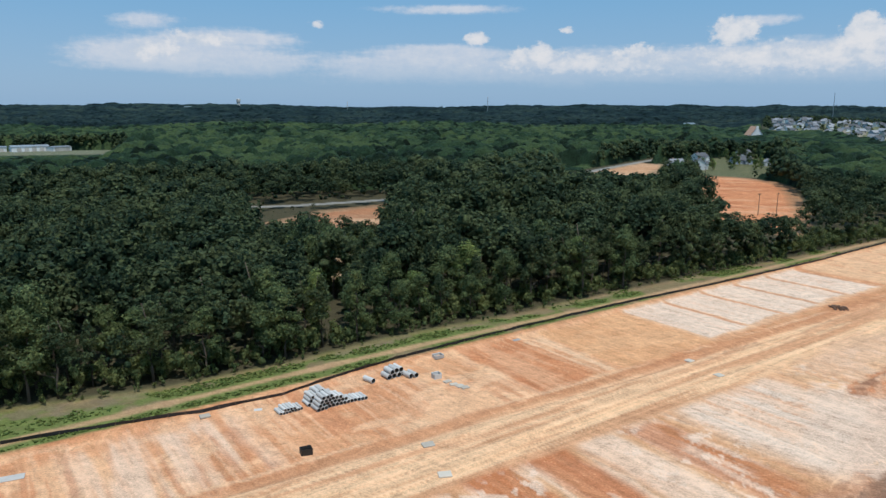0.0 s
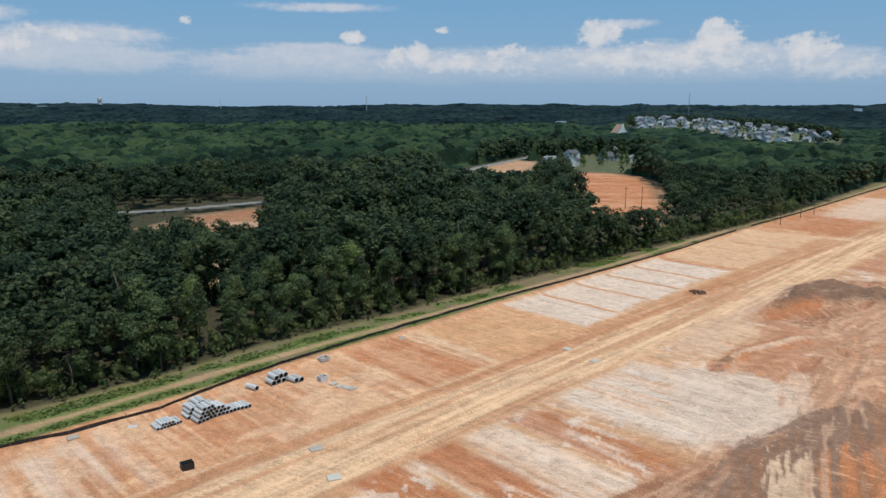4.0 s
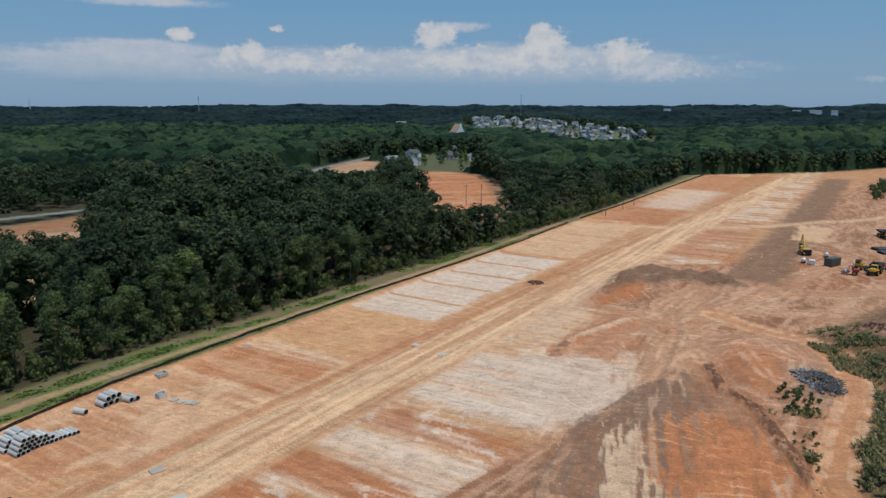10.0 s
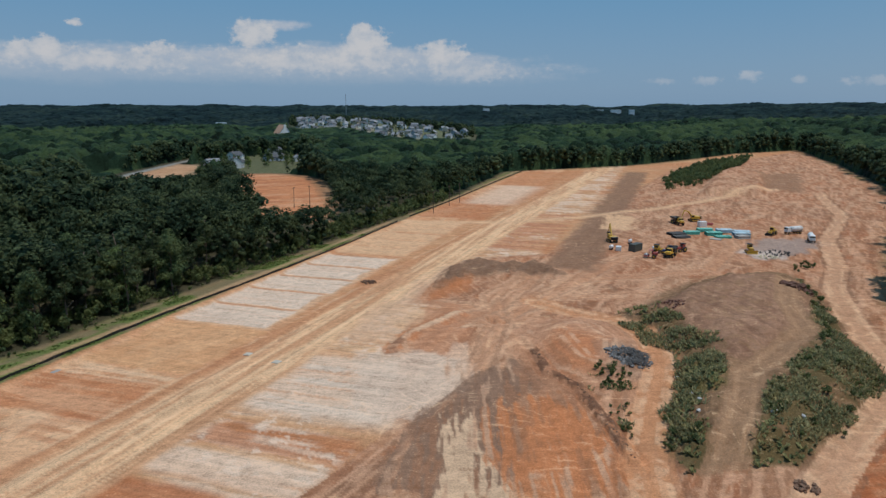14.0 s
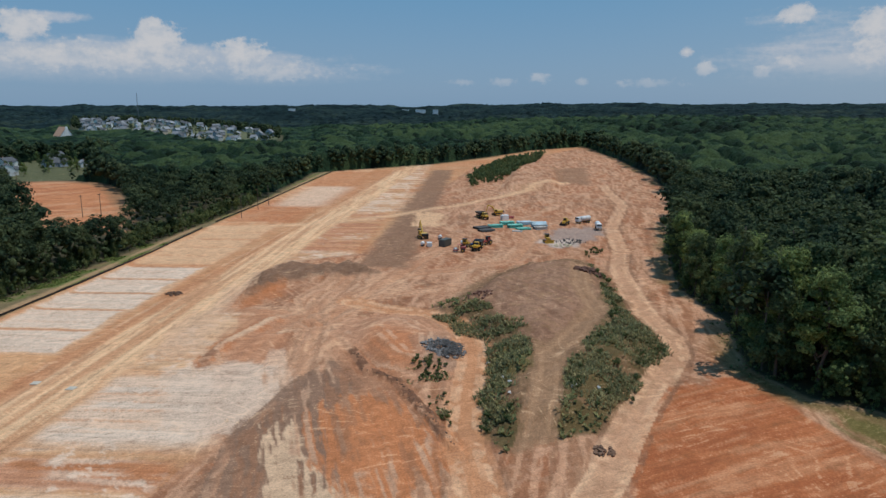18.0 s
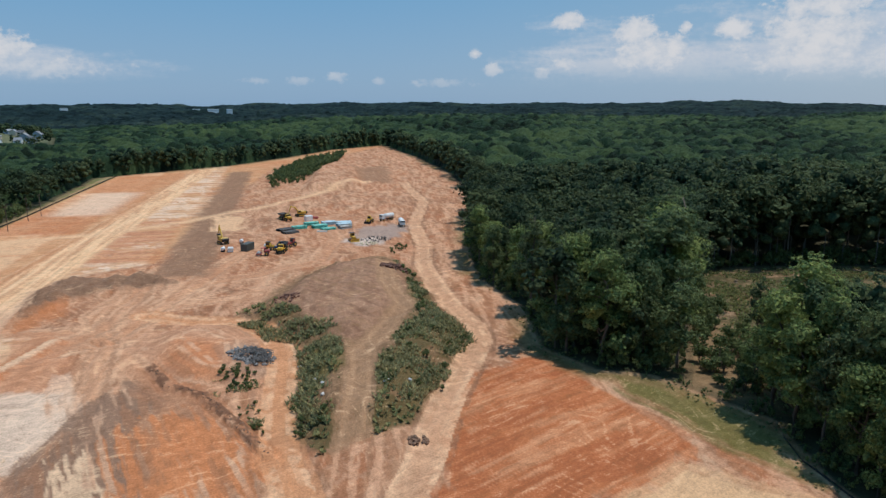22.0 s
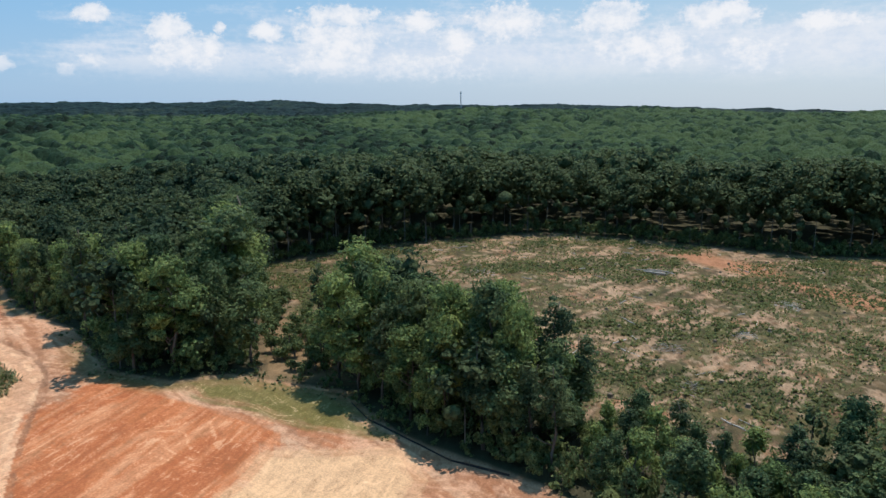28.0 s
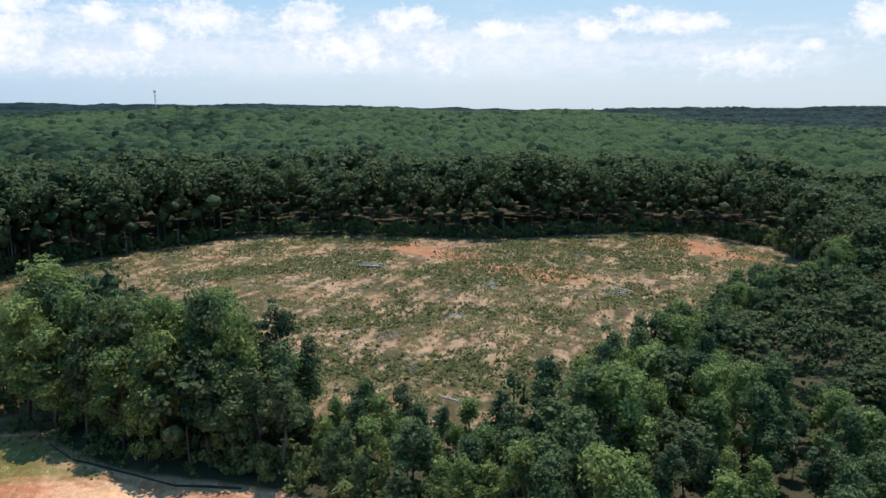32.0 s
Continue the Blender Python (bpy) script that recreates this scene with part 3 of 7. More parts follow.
def paint(x, y):
    """Soil colours over the plan, and three weights: tracks along the street, passes across it, dust."""
    n = len(x)
    c = np.tile(np.array(LITTER), (n, 1))
    ways = np.zeros((n, 4))
    sel = np.hypot(x, y) < 2200
    x, y = x[sel], y[sel]
    cc, ww = c[sel], ways[sel]
    u, v = site(x, y)
    n8, n3, n25 = fbm(x, y, 8, 4, 41), fbm(x, y, 3, 3, 42), fbm(x, y, 28, 4, 43)
    across = fbm(u * 1.0, v * 0.09, 2.6, 4, 44)      # bands across the street
    lengthwise = fbm(u * 0.06, v * 1.0, 2.2, 4, 45)  # bands along it
    wob = (n8 - 0.5) * 3.0
    thin_across = fbm(u * 1.0, v * 0.045, 0.9, 3, 101)     # blade edges across the lots
    thin_along = fbm(u * 0.035, v * 1.0, 0.8, 3, 102)      # wheel lines along the street
    mottle = fbm(x, y, 1.6, 3, 103)

    def lay(mask, color, mix=1.0):
        k = (np.clip(mask, 0, 1) * mix)[:, None]
        cc[:] = cc * (1 - k) + np.array(color) * k

    def weigh(mask, a, b, d, e=0.0):
        k = np.clip(mask, 0, 1)[:, None]
        ww[:] = ww * (1 - k) + np.array((a, b, d, e)) * k

    def rect(u0, u1, v0, v1, soft=0.7, wobble=0.7):
        wu, wv = wob * wobble, (n3 - 0.5) * 4 * wobble
        return smooth(u0 - soft, u0 + soft, u + wu) * smooth(u1 + soft, u1 - soft, u + wu) * smooth(v0 - soft, v0 + soft, v + wv) * smooth(v1 + soft, v1 - soft, v + wv)

    ins = inside(SITE, x, y)
    on = smooth(-1.5, 1.5, ins + wob * 0.6)
    lay(on, ORANGE)
    lay(on * smooth(0.35, 0.65, n25), TAN, 0.8)
    lay(on * smooth(0.5, 0.75, n8), RED, 0.35)
    weigh(on, 0.3, 0.3, 0.8)
    # rough ground beyond the lots
    # lots beside the fence
    lots = smooth(84, 87, v) * smooth(113, 111, v) * on
    lay(lots, (0.53, 0.32, 0.18))
    weigh(lots, 0.15, 0.45, 0.45)
    lay(lots * smooth(0.45, 0.75, across), SAND, 0.6)
    lay(lots * smooth(0.46, 0.60, fbm(x, y, 14, 4, 46)), (0.61, 0.435, 0.275), 0.8)
    lay(lots * smooth(0.54, 0.62, n8), (0.43, 0.215, 0.11), 0.5)
    lay(lots * smooth(0.58, 0.66, fbm(u * 0.35, v, 4, 4, 47)), (0.62, 0.47, 0.31), 0.6)
    lay(lots * smooth(0.57, 0.62, thin_across) * smooth(0.42, 0.55, n8), (0.60, 0.43, 0.285), 0.55)
    lay(lots * smooth(0.43, 0.38, thin_across) * smooth(0.4, 0.55, n25), (0.43, 0.215, 0.115), 0.6)
    lay(rect(82, 98, 86, 112), RED, 0.6)
    lay(rect(82, 98, 86, 112) * smooth(0.54, 0.58, thin_across), (0.54, 0.34, 0.205), 0.7)
    lay(rect(98, 103, 87, 108, 0.5, 0.8) * smooth(0.4, 0.5, thin_across), (0.62, 0.48, 0.33), 0.8)
    lay(rect(104, 132, 85, 111), (0.54, 0.345, 0.185), 0.7)
    for k in range(5):
        lay(rect(133 + 16 * k, 149.4 + 16 * k, 86, 112, 0.5, 0.4), (0.56, 0.41, 0.27), 0.8)
        lay(rect(133.6 + 16 * k, 147.8 + 16 * k, 87 + (k % 2), 111.5, 0.35, 0.45), (0.61, 0.555, 0.465), 0.96)
        lay(rect(133.6 + 16 * k, 147.8 + 16 * k, 87, 111.5, 0.35, 0.45) * smooth(0.58, 0.64, thin_across), (0.58, 0.47, 0.37), 0.6)
        lay(rect(147.6 + 16 * k, 149.0 + 16 * k, 88, 111, 0.3, 0.6), (0.45, 0.23, 0.12), 0.75)
    for k in range(5):
        lay(rect(216 + 15 * k, 229 + 15 * k, 86, 111.5, 1.0, 0.6), SAND, 0.8)
    lay(rect(300, 372, 80, 113, 3), RED, 0.6)
    lay(rect(350, 440, 80, 106, 6), PALE, 0.75)
    lay(rect(440, 540, 82, 113, 6), (0.44, 0.21, 0.10), 0.7)
    lay(rect(10, 34, 86, 109, 3, 1.6) * smooth(0.3, 0.6, across), PALE, 0.85)
    # lots on the far side of the street
    other = smooth(41, 45, v + wob * 0.5) * smooth(70, 66, v) * on * smooth(25, 45, u)
    lay(other, TAN)
    weigh(other, 0.15, 0.8, 0.6)
    lay(other * smooth(0.45, 0.58, across), PALE, 0.7)
    lay(other * smooth(0.42, 0.32, across), ORANGE, 0.6)
    lay(rect(52, 60, 50, 71, 1.2, 0.7), RED, 0.9)
    lay(rect(63, 70, 46, 70, 1.2, 0.7), RED, 0.9)
    lay(rect(72, 80, 43, 68, 1.2), PALE, 0.8)
    lay(rect(82, 90, 42, 67, 1.5), RED, 0.7)
    lay(rect(94, 122, 38, 67, 3), PALE, 0.85)
    lay(rect(124, 160, 45, 66, 4), SAND, 0.8)
    lay(other * smooth(0.56, 0.62, thin_across) * smooth(0.42, 0.55, n8), (0.62, 0.52, 0.41), 0.6)
    lay(other * smooth(0.44, 0.38, thin_across) * smooth(0.5, 0.4, n25), (0.47, 0.26, 0.14), 0.5)
    lay(other * smooth(0.60, 0.64, mottle) * smooth(0.5, 0.56, n8), (0.64, 0.57, 0.47), 0.7)
    lay(rect(96, 120, 42, 66, 2) * smooth(0.50, 0.55, fbm(u, v * 0.12, 3.4, 4, 104)), (0.60, 0.555, 0.47), 0.85)
    lay(rect(240, 330, 41, 71, 3) * smooth(0.35, 0.6, across), RED, 0.75)
    lay(rect(330, 520, 36, 66, 6) * smooth(0.4, 0.65, across), PALE, 0.7)
    # the street
    mid = 77.5 - 0.036 * (u - 44)
    road = np.abs(v - mid)
    street = smooth(8.5, 6.0, road + wob * 0.4) * on
    lay(street, SAND)
    weigh(street, 0.8, 0.0, 0.5)
    lay(street * smooth(0.45, 0.7, lengthwise), (0.67, 0.49, 0.30), 0.8)
    lay(street * smooth(0.50, 0.38, lengthwise), (0.47, 0.28, 0.155), 0.7)
    for off in (-3.4, -1.6, 0.4, 2.2, 4.2):
        lay(street * np.exp(-((v - mid - off - 0.8 * np.sin(u / 29.0 + off)) / 0.35) ** 2) * smooth(0.4, 0.55, n25 + 0.1 * np.sin(off * 9)), (0.70, 0.55, 0.36), 0.7)
    lay(street * smooth(0.57, 0.61, thin_along), (0.66, 0.51, 0.33), 0.75)
    lay(street * smooth(0.42, 0.38, thin_along), (0.47, 0.285, 0.165), 0.65)
    lay(smooth(2.2, 1.2, np.abs(v - mid - 8.0 + wob * 0.5)) * on * smooth(0.36, 0.5, lengthwise), (0.42, 0.235, 0.13), 0.75)
    lay(smooth(0.5, 0.2, np.abs(v - mid - 9.6 + wob * 0.5)) * on * smooth(0.4, 0.5, n25), (0.62, 0.47, 0.31), 0.7)
    # rough ground beyond the lots, scraped and driven over
    rough = smooth(-0.8, 0.8, inside(ROUGH, x, y, 25) + wob * 0.5) * on
    drive = fbm((x * 0.94 + y * 0.34) * 0.16, (-x * 0.34 + y * 0.94) * 0.9, 3.2, 5, 92)      # dragged along the traffic
    lay(rough, (0.36, 0.200, 0.115))
    lay(rough * smooth(0.46, 0.56, n25), (0.285, 0.178, 0.112), 0.8)
    lay(rough * smooth(0.53, 0.58, drive), (0.44, 0.275, 0.170), 0.7)
    lay(rough * smooth(0.46, 0.41, drive), (0.36, 0.160, 0.080), 0.65)
    lay(rough * smooth(0.60, 0.64, n8), (0.235, 0.155, 0.105), 0.6)
    lay(rough * smooth(0.62, 0.68, drive), (0.54, 0.40, 0.275), 0.6)
    drag = fbm((x * 0.80 + y * 0.60) * 0.10, (-x * 0.60 + y * 0.80) * 1.1, 1.7, 4, 98)
    lay(rough * smooth(0.56, 0.62, drag), (0.49, 0.325, 0.215), 0.6)
    lay(rough * smooth(0.42, 0.36, drag), (0.30, 0.150, 0.085), 0.5)
    # churned by machines: scraped patches, paler crusts, fine grooves
    groove = fbm((x * 0.90 + y * 0.44) * 0.06, (-x * 0.44 + y * 0.90) * 1.0, 0.8, 3, 105)
    groove2 = fbm((x * 0.35 + y * 0.94) * 0.06, (-x * 0.94 + y * 0.35) * 1.0, 0.9, 3, 106)
    pick = smooth(0.45, 0.55, fbm(x, y, 22, 2, 107))
    lay(rough * pick * smooth(0.57, 0.61, groove), (0.55, 0.36, 0.235), 0.6)
    lay(rough * pick * smooth(0.42, 0.38, groove), (0.27, 0.145, 0.082), 0.55)
    lay(rough * (1 - pick) * smooth(0.57, 0.61, groove2), (0.53, 0.345, 0.225), 0.6)
    lay(rough * (1 - pick) * smooth(0.42, 0.38, groove2), (0.28, 0.150, 0.085), 0.55)
    lay(rough * smooth(0.62, 0.66, mottle), (0.50, 0.33, 0.22), 0.5)
    weigh(rough, 0.2, 0.1, 0.8, 0.35)
    for line in WHEELS:
        d = along(line, x, y, 25)
        lay(rough * smooth(4.2, 2.6, d + wob * 0.5), (0.44, 0.262, 0.160), 0.7)
        for off in (0.4, 1.3, 2.0, 3.1):
            lay(rough * np.exp(-((d - off + 1.6 * (n25 - 0.5)) / 0.22) ** 2) * smooth(0.32, 0.44, groove + 0.1 * math.sin(off * 7)), (0.58, 0.41, 0.275), 0.65)
        lay(rough * np.exp(-((d - 2.1) / 0.25) ** 2), (0.27, 0.165, 0.105), 0.5)
    # dark graded ramp at the end of the lots
    ramp = rect(215, 560, 22, 38, 3, 1.5) * on
    lay(ramp, (0.225, 0.150, 0.100), 0.9)
    lay(np.exp(-(along(CROSSING, x, y, 25) / 2.6) ** 2) * on, SAND, 0.9)
    # tongues of spoil
    slope = fbm((x * 0.62 + y * 0.78) * 0.14, (-x * 0.78 + y * 0.62) * 0.8, 3.0, 4, 93) - 0.5

    def blot(poly, color, mix=0.9, soft=1.2, w=1.0):
        lay(smooth(-soft, soft, inside(poly, x, y, 25) + wob * w + slope * 7 * w) * on, color, mix)
    blot([(98, 146), (114, 160), (127, 158), (116, 147)], (0.41, 0.185, 0.085), 0.85, 1)
    blot([(82, 125), (98, 138), (105, 140), (106, 127), (78, 105), (71, 99), (59, 91)], (0.44, 0.245, 0.145), 0.75, 1.5)
    lay(smooth(-1, 1, inside([(82, 125), (98, 138), (105, 140), (106, 127), (78, 105), (71, 99), (59, 91)], x, y, 25) + wob) * smooth(0.56, 0.62, drive), (0.60, 0.47, 0.33), 0.8)
    blot([(62, 94), (75, 101), (81, 108), (88, 112), (78, 96)], PALE, 0.55, 1.5, 1.6)
    blot([(71, 134), (99, 154), (129, 175), (143, 176), (108, 153), (83, 129), (77, 117)], (0.57, 0.425, 0.295), 0.7, 1.5, 0.8)
    blot([(67, 119), (78, 113), (81, 106), (72, 95), (60, 89), (54, 95), (60, 108)], (0.585, 0.52, 0.43), 0.8, 1.2, 1.0)
    # dark tongue of spoil with pale sand and orange clay run down it
    blot([(44, 72), (49, 77), (58, 86), (78, 96), (90, 98), (87, 87), (77, 82), (64, 66), (56, 60)], (0.215, 0.150, 0.108), 0.9, 0.8, 0.6)
    run, side = x * 0.63 + y * 0.78, -x * 0.78 + y * 0.63
    warp = 12 * (n8 - 0.5) + 6 * (n3 - 0.5)
    fingers = 0.75 * (fbm((run + warp) * 0.10, side + 0.5 * wob, 2.8, 4, 91) - 0.5) + 0.55 * (fbm((run + warp) * 0.12, side + 0.4 * wob, 1.0, 3, 97) - 0.5)
    lay(smooth(-0.6, 0.6, inside([(46, 62), (52, 72), (58, 79), (64, 88), (67, 85), (62, 76), (60, 69), (58, 60), (50, 52)], x, y, 25) + fingers * 16), (0.60, 0.48, 0.335), 0.85)
    lay(smooth(-0.8, 0.8, inside([(72, 83), (81, 87), (87, 82), (85, 73), (78, 59), (71, 54), (60, 52), (59, 61), (62, 70)], x, y, 25) + fingers * 14), (0.455, 0.200, 0.088), 0.9)
    lay(smooth(0, 3, inside([(72, 83), (81, 87), (87, 82), (85, 73), (78, 59), (71, 54), (60, 52), (59, 61), (62, 70)], x, y, 25)) * smooth(0.05, 0.13, fingers), (0.47, 0.29, 0.18), 0.7)
    lay(smooth(-4, 2, inside([(44, 72), (49, 77), (58, 86), (78, 96), (90, 98), (87, 87), (77, 82), (64, 66), (56, 60)], x, y, 25)) * smooth(0.08, 0.2, fingers), (0.34, 0.225, 0.15), 0.7)
    tongue = smooth(-2, 2, inside([(44, 72), (49, 77), (58, 86), (78, 96), (90, 98), (87, 82), (85, 73), (78, 59), (60, 50), (46, 56)], x, y, 25))
    lay(tongue * smooth(0.10, 0.16, fingers), (0.50, 0.36, 0.25), 0.6)
    lay(tongue * smooth(-0.10, -0.16, fingers), (0.30, 0.165, 0.095), 0.55)
    # domed heap inside the loop road
    dome = smooth(-1, 1, inside(DOME, x, y, 25) + wob)
    lay(dome, (0.45, 0.275, 0.175), 0.9)
    lay(dome * smooth(-3, 3, inside([(99, 101), (110, 103), (112, 93), (103, 84), (96, 85), (93, 90)], x, y, 25) + wob * 2), (0.46, 0.205, 0.095), 0.8)
    lay(dome * smooth(-1.5, 1.5, inside([(109, 93), (119, 90), (106, 77), (98, 80)], x, y, 25) + wob), (0.27, 0.20, 0.15), 0.8)
    lay(smooth(-1, 1, inside([(98, 103), (99, 97), (94, 88), (91, 78), (86, 76), (87, 85), (87, 93)], x, y, 25) + wob * 1.4), (0.33, 0.185, 0.11), 0.6)
    blot([(94, 38), (121, 39), (134, 30), (118, 14), (108, 2), (92, 2), (70, 30)], (0.40, 0.155, 0.065), 0.9)
    red = smooth(-2, 3, slope * 8 + inside([(94, 38), (121, 39), (134, 30), (118, 14), (108, 2), (92, 2), (70, 30)], x, y, 25))
    dozed = fbm((x * 0.88 - y * 0.47) * 0.13, (x * 0.47 + y * 0.88) * 1.0, 2.6, 5, 94)
    lay(red * smooth(0.56, 0.60, dozed), (0.50, 0.285, 0.16), 0.45)
    lay(red * smooth(0.45, 0.40, dozed), (0.32, 0.115, 0.05), 0.6)
    dozed2 = fbm((x * 0.88 - y * 0.47) * 0.05, (x * 0.47 + y * 0.88) * 1.0, 0.85, 3, 108)
    lay(red * smooth(0.57, 0.63, dozed2) * smooth(0.42, 0.58, n8), (0.53, 0.30, 0.17), 0.6)
    lay(red * smooth(0.42, 0.36, dozed2) * smooth(0.55, 0.42, n8), (0.32, 0.115, 0.05), 0.5)
    weigh(red, 0.05, 0.05, 0.8, 0.95)
    blot([(84, 8), (98, 2), (94, -18), (86, -19), (70, -10)], (0.56, 0.41, 0.25), 0.95, 1.5, 0.4)
    blot([(224, 192), (252, 216), (266, 206), (230, 182)], SAND, 0.9)
    blot([(251, 142), (268, 133), (266, 122), (231, 115), (219, 124)], GREY, 0.85)
    blot([(226, 132), (240, 126), (232, 116), (222, 120)], (0.5, 0.48, 0.45), 0.8, 1.5)
    blot([(418, 232), (414, 205), (528, 268), (500, 285)], BROWN, 0.8)
    lay(smooth(-1.2, 1.2, inside(MOUND, x, y, 25) + wob * 0.8) * on, (0.20, 0.135, 0.092), 0.95)
    ridge = along(BERM, x, y, 25) + (n3 - 0.5) * 1.5
    lay(smooth(0.42, 0.15, np.abs(ridge)) * smooth(0.38, 0.46, mottle), (0.135, 0.075, 0.048), 0.85)
    lay(smooth(0.4, 0.1, np.abs(ridge - 1.3)) * smooth(0.45, 0.55, n3), (0.24, 0.125, 0.07), 0.7)
    # ring tracks over the dome
    ring = along(DOME + DOME[:1], x, y, 25)
    for off in (2.2, 3.4, 5.6, 7.0, 9.0):
        lay(dome * np.exp(-((ring - off + wob * 0.25) / 0.22) ** 2) * smooth(0.38, 0.5, n3), (0.58, 0.42, 0.29), 0.6)
        lay(dome * np.exp(-((ring - off - 0.6 + wob * 0.25) / 0.25) ** 2) * smooth(0.42, 0.5, n8), (0.30, 0.17, 0.10), 0.5)
    lip = along(SCARP, x, y, 25) + (n3 - 0.5) * 2.2
    lay(smooth(0.4, 0.1, lip) * smooth(0.36, 0.46, n8), (0.22, 0.115, 0.07), 0.8)
    lay(smooth(0.9, 0.4, np.abs(lip - 1.5)) * smooth(0.45, 0.55, n3), (0.43, 0.19, 0.085), 0.7)
    # hill with weeds
    hill = smooth(-2, 2, inside(HILL, x, y, 25) + wob)
    lay(hill, (0.235, 0.160, 0.095))
    plateau = smooth(-1.5, 1.5, inside(HILL_TOP, x, y, 25) + wob)
    lay(plateau * hill, (0.335, 0.215, 0.145))
    lay(plateau * hill * smooth(0.5, 0.58, drive), (0.43, 0.29, 0.20), 0.7)
    lay(plateau * hill * smooth(0.56, 0.60, groove), (0.46, 0.315, 0.215), 0.6)
    lay(plateau * hill * smooth(0.43, 0.39, groove2), (0.245, 0.155, 0.105), 0.6)
    lay(hill * smooth(0.60, 0.64, mottle), (0.36, 0.25, 0.15), 0.5)
    lay(hill * (1 - plateau) * smooth(0.52, 0.62, n3), (0.30, 0.21, 0.125), 0.6)
    for poly, colr in ((SLOPE_LEFT, (0.185, 0.140, 0.072)), (SLOPE_GREEN, (0.150, 0.150, 0.055)), (SLOPE_LOW, (0.120, 0.110, 0.050)), (SLOPE_RIGHT, (0.130, 0.115, 0.050))):
        lay(smooth(-0.8, 0.8, inside(poly, x, y, 25) + wob * 1.8), colr, 0.85)
        lay(smooth(-0.8, 0.8, inside(poly, x, y, 25) + wob * 1.8) * smooth(0.56, 0.62, n3), (0.30, 0.205, 0.12), 0.7)
    cc[:] = cc * (1 - 0.25 * hill[:, None])
    path = along(TRAIL, x, y, 25)
    lay(hill * smooth(3.2, 1.8, path + wob * 0.5), (0.29, 0.20, 0.125), 0.85)
    lay(hill * np.exp(-((path - 1.2) / 0.4) ** 2), (0.40, 0.28, 0.175), 0.5)
    for line, w, colr in ((HAUL, 2.2, (0.50, 0.335, 0.215)), (LOOP, 2.9, (0.50, 0.275, 0.145))):
        d = along(line, x, y, 25)
        k = smooth(w + 0.8, w - 0.8, d + wob * 0.7 + (n3 - 0.5) * 1.6)
        lay(np.exp(-((d - w - 0.7) / 0.45) ** 2) * smooth(0.36, 0.5, n8), (0.20, 0.12, 0.075), 0.7)
        lay(k, colr, 0.8)
        for off in (0.45, 1.15, 1.9):
            lay(np.exp(-((d - off + 0.5 * (n8 - 0.5)) / 0.2) ** 2) * k * smooth(0.38, 0.48, n3), (0.64, 0.47, 0.31), 0.75)
        lay(np.exp(-((d - 0.8) / 0.2) ** 2) * k * smooth(0.5, 0.42, n3), (0.36, 0.205, 0.12), 0.6)
        weigh(k, 0.1, 0.1, 0.6)
    # weeds at the toe of the woods, grass bank behind the fence
    lay(smooth(7, 1, ins + wob) * on * smooth(110, 100, v) * smooth(0.4, 0.6, n25), WEED, 0.8)
    blot([(131, 18), (126, 4), (118, -9), (100, -16), (104, -8), (114, 4), (122, 14)], (0.10, 0.12, 0.035), 0.85, 2)
    lay(smooth(-2, 2, inside(NECK, x, y, 25) + wob) * (0.5 + 0.5 * n8), (0.27, 0.165, 0.085))
    bank = smooth(FENCE_V - 0.2, FENCE_V + 0.6, v) * smooth(-3, 2, ins)
    lay(bank, (0.200, 0.155, 0.082))
    lay(bank * smooth(0.42, 0.56, n8 + 0.12 * smooth(200, 40, u)), (0.120, 0.160, 0.042), 0.9)
    lay(bank * smooth(121.5, 124, v + wob) * smooth(0.4, 0.55, n3), (0.20, 0.155, 0.10), 0.7)
    track = np.abs(v - 117.2 - 1.2 * np.sin(u / 37.0))
    lay(bank * smooth(1.5, 0.7, track + wob * 0.4) * smooth(0.25, 0.4, n25), (0.44, 0.27, 0.15), 0.85)
    weigh(bank, 0.2, 0.0, 0.0)
    # the felled clearing
    cl = smooth(-3, 3, inside(CLEARING, x, y, 25) + wob)
    lay(cl, (0.265, 0.165, 0.092))
    lay(cl * smooth(0.42, 0.50, fbm(x, y, 12, 4, 62)), (0.155, 0.120, 0.058), 0.75)
    lay(cl * smooth(0.57, 0.62, fbm(x, y, 4.5, 4, 61)), (0.47, 0.33, 0.205), 0.85)
    lay(cl * smooth(0.54, 0.62, fbm(x, y, 17, 4, 63)), (0.070, 0.088, 0.026), 0.85)
    lay(cl * smooth(0.60, 0.66, fbm(x, y, 7, 4, 64)), (0.36, 0.185, 0.105), 0.75)
    lay(cl * smooth(0.56, 0.62, fbm(x, y, 3.0, 3, 65)), (0.12, 0.085, 0.055), 0.6)
    weigh(cl, 0.0, 0.1, 0.25)
    lay(cl * smooth(0.50, 0.56, fbm(x, y, 6, 4, 68)), (0.085, 0.075, 0.036), 0.8)
    rows = fbm((x * 0.5 - y * 0.87) * 0.2, (x * 0.87 + y * 0.5), 2.6, 4, 109)
    lay(cl * smooth(0.57, 0.63, rows), (0.44, 0.30, 0.195), 0.65)
    lay(cl * smooth(0.43, 0.40, rows), (0.085, 0.090, 0.034), 0.7)
    lay(cl * smooth(0.64, 0.70, mottle), (0.46, 0.34, 0.23), 0.5)
    lay(cl * smooth(0.39, 0.35, mottle), (0.06, 0.055, 0.03), 0.7)
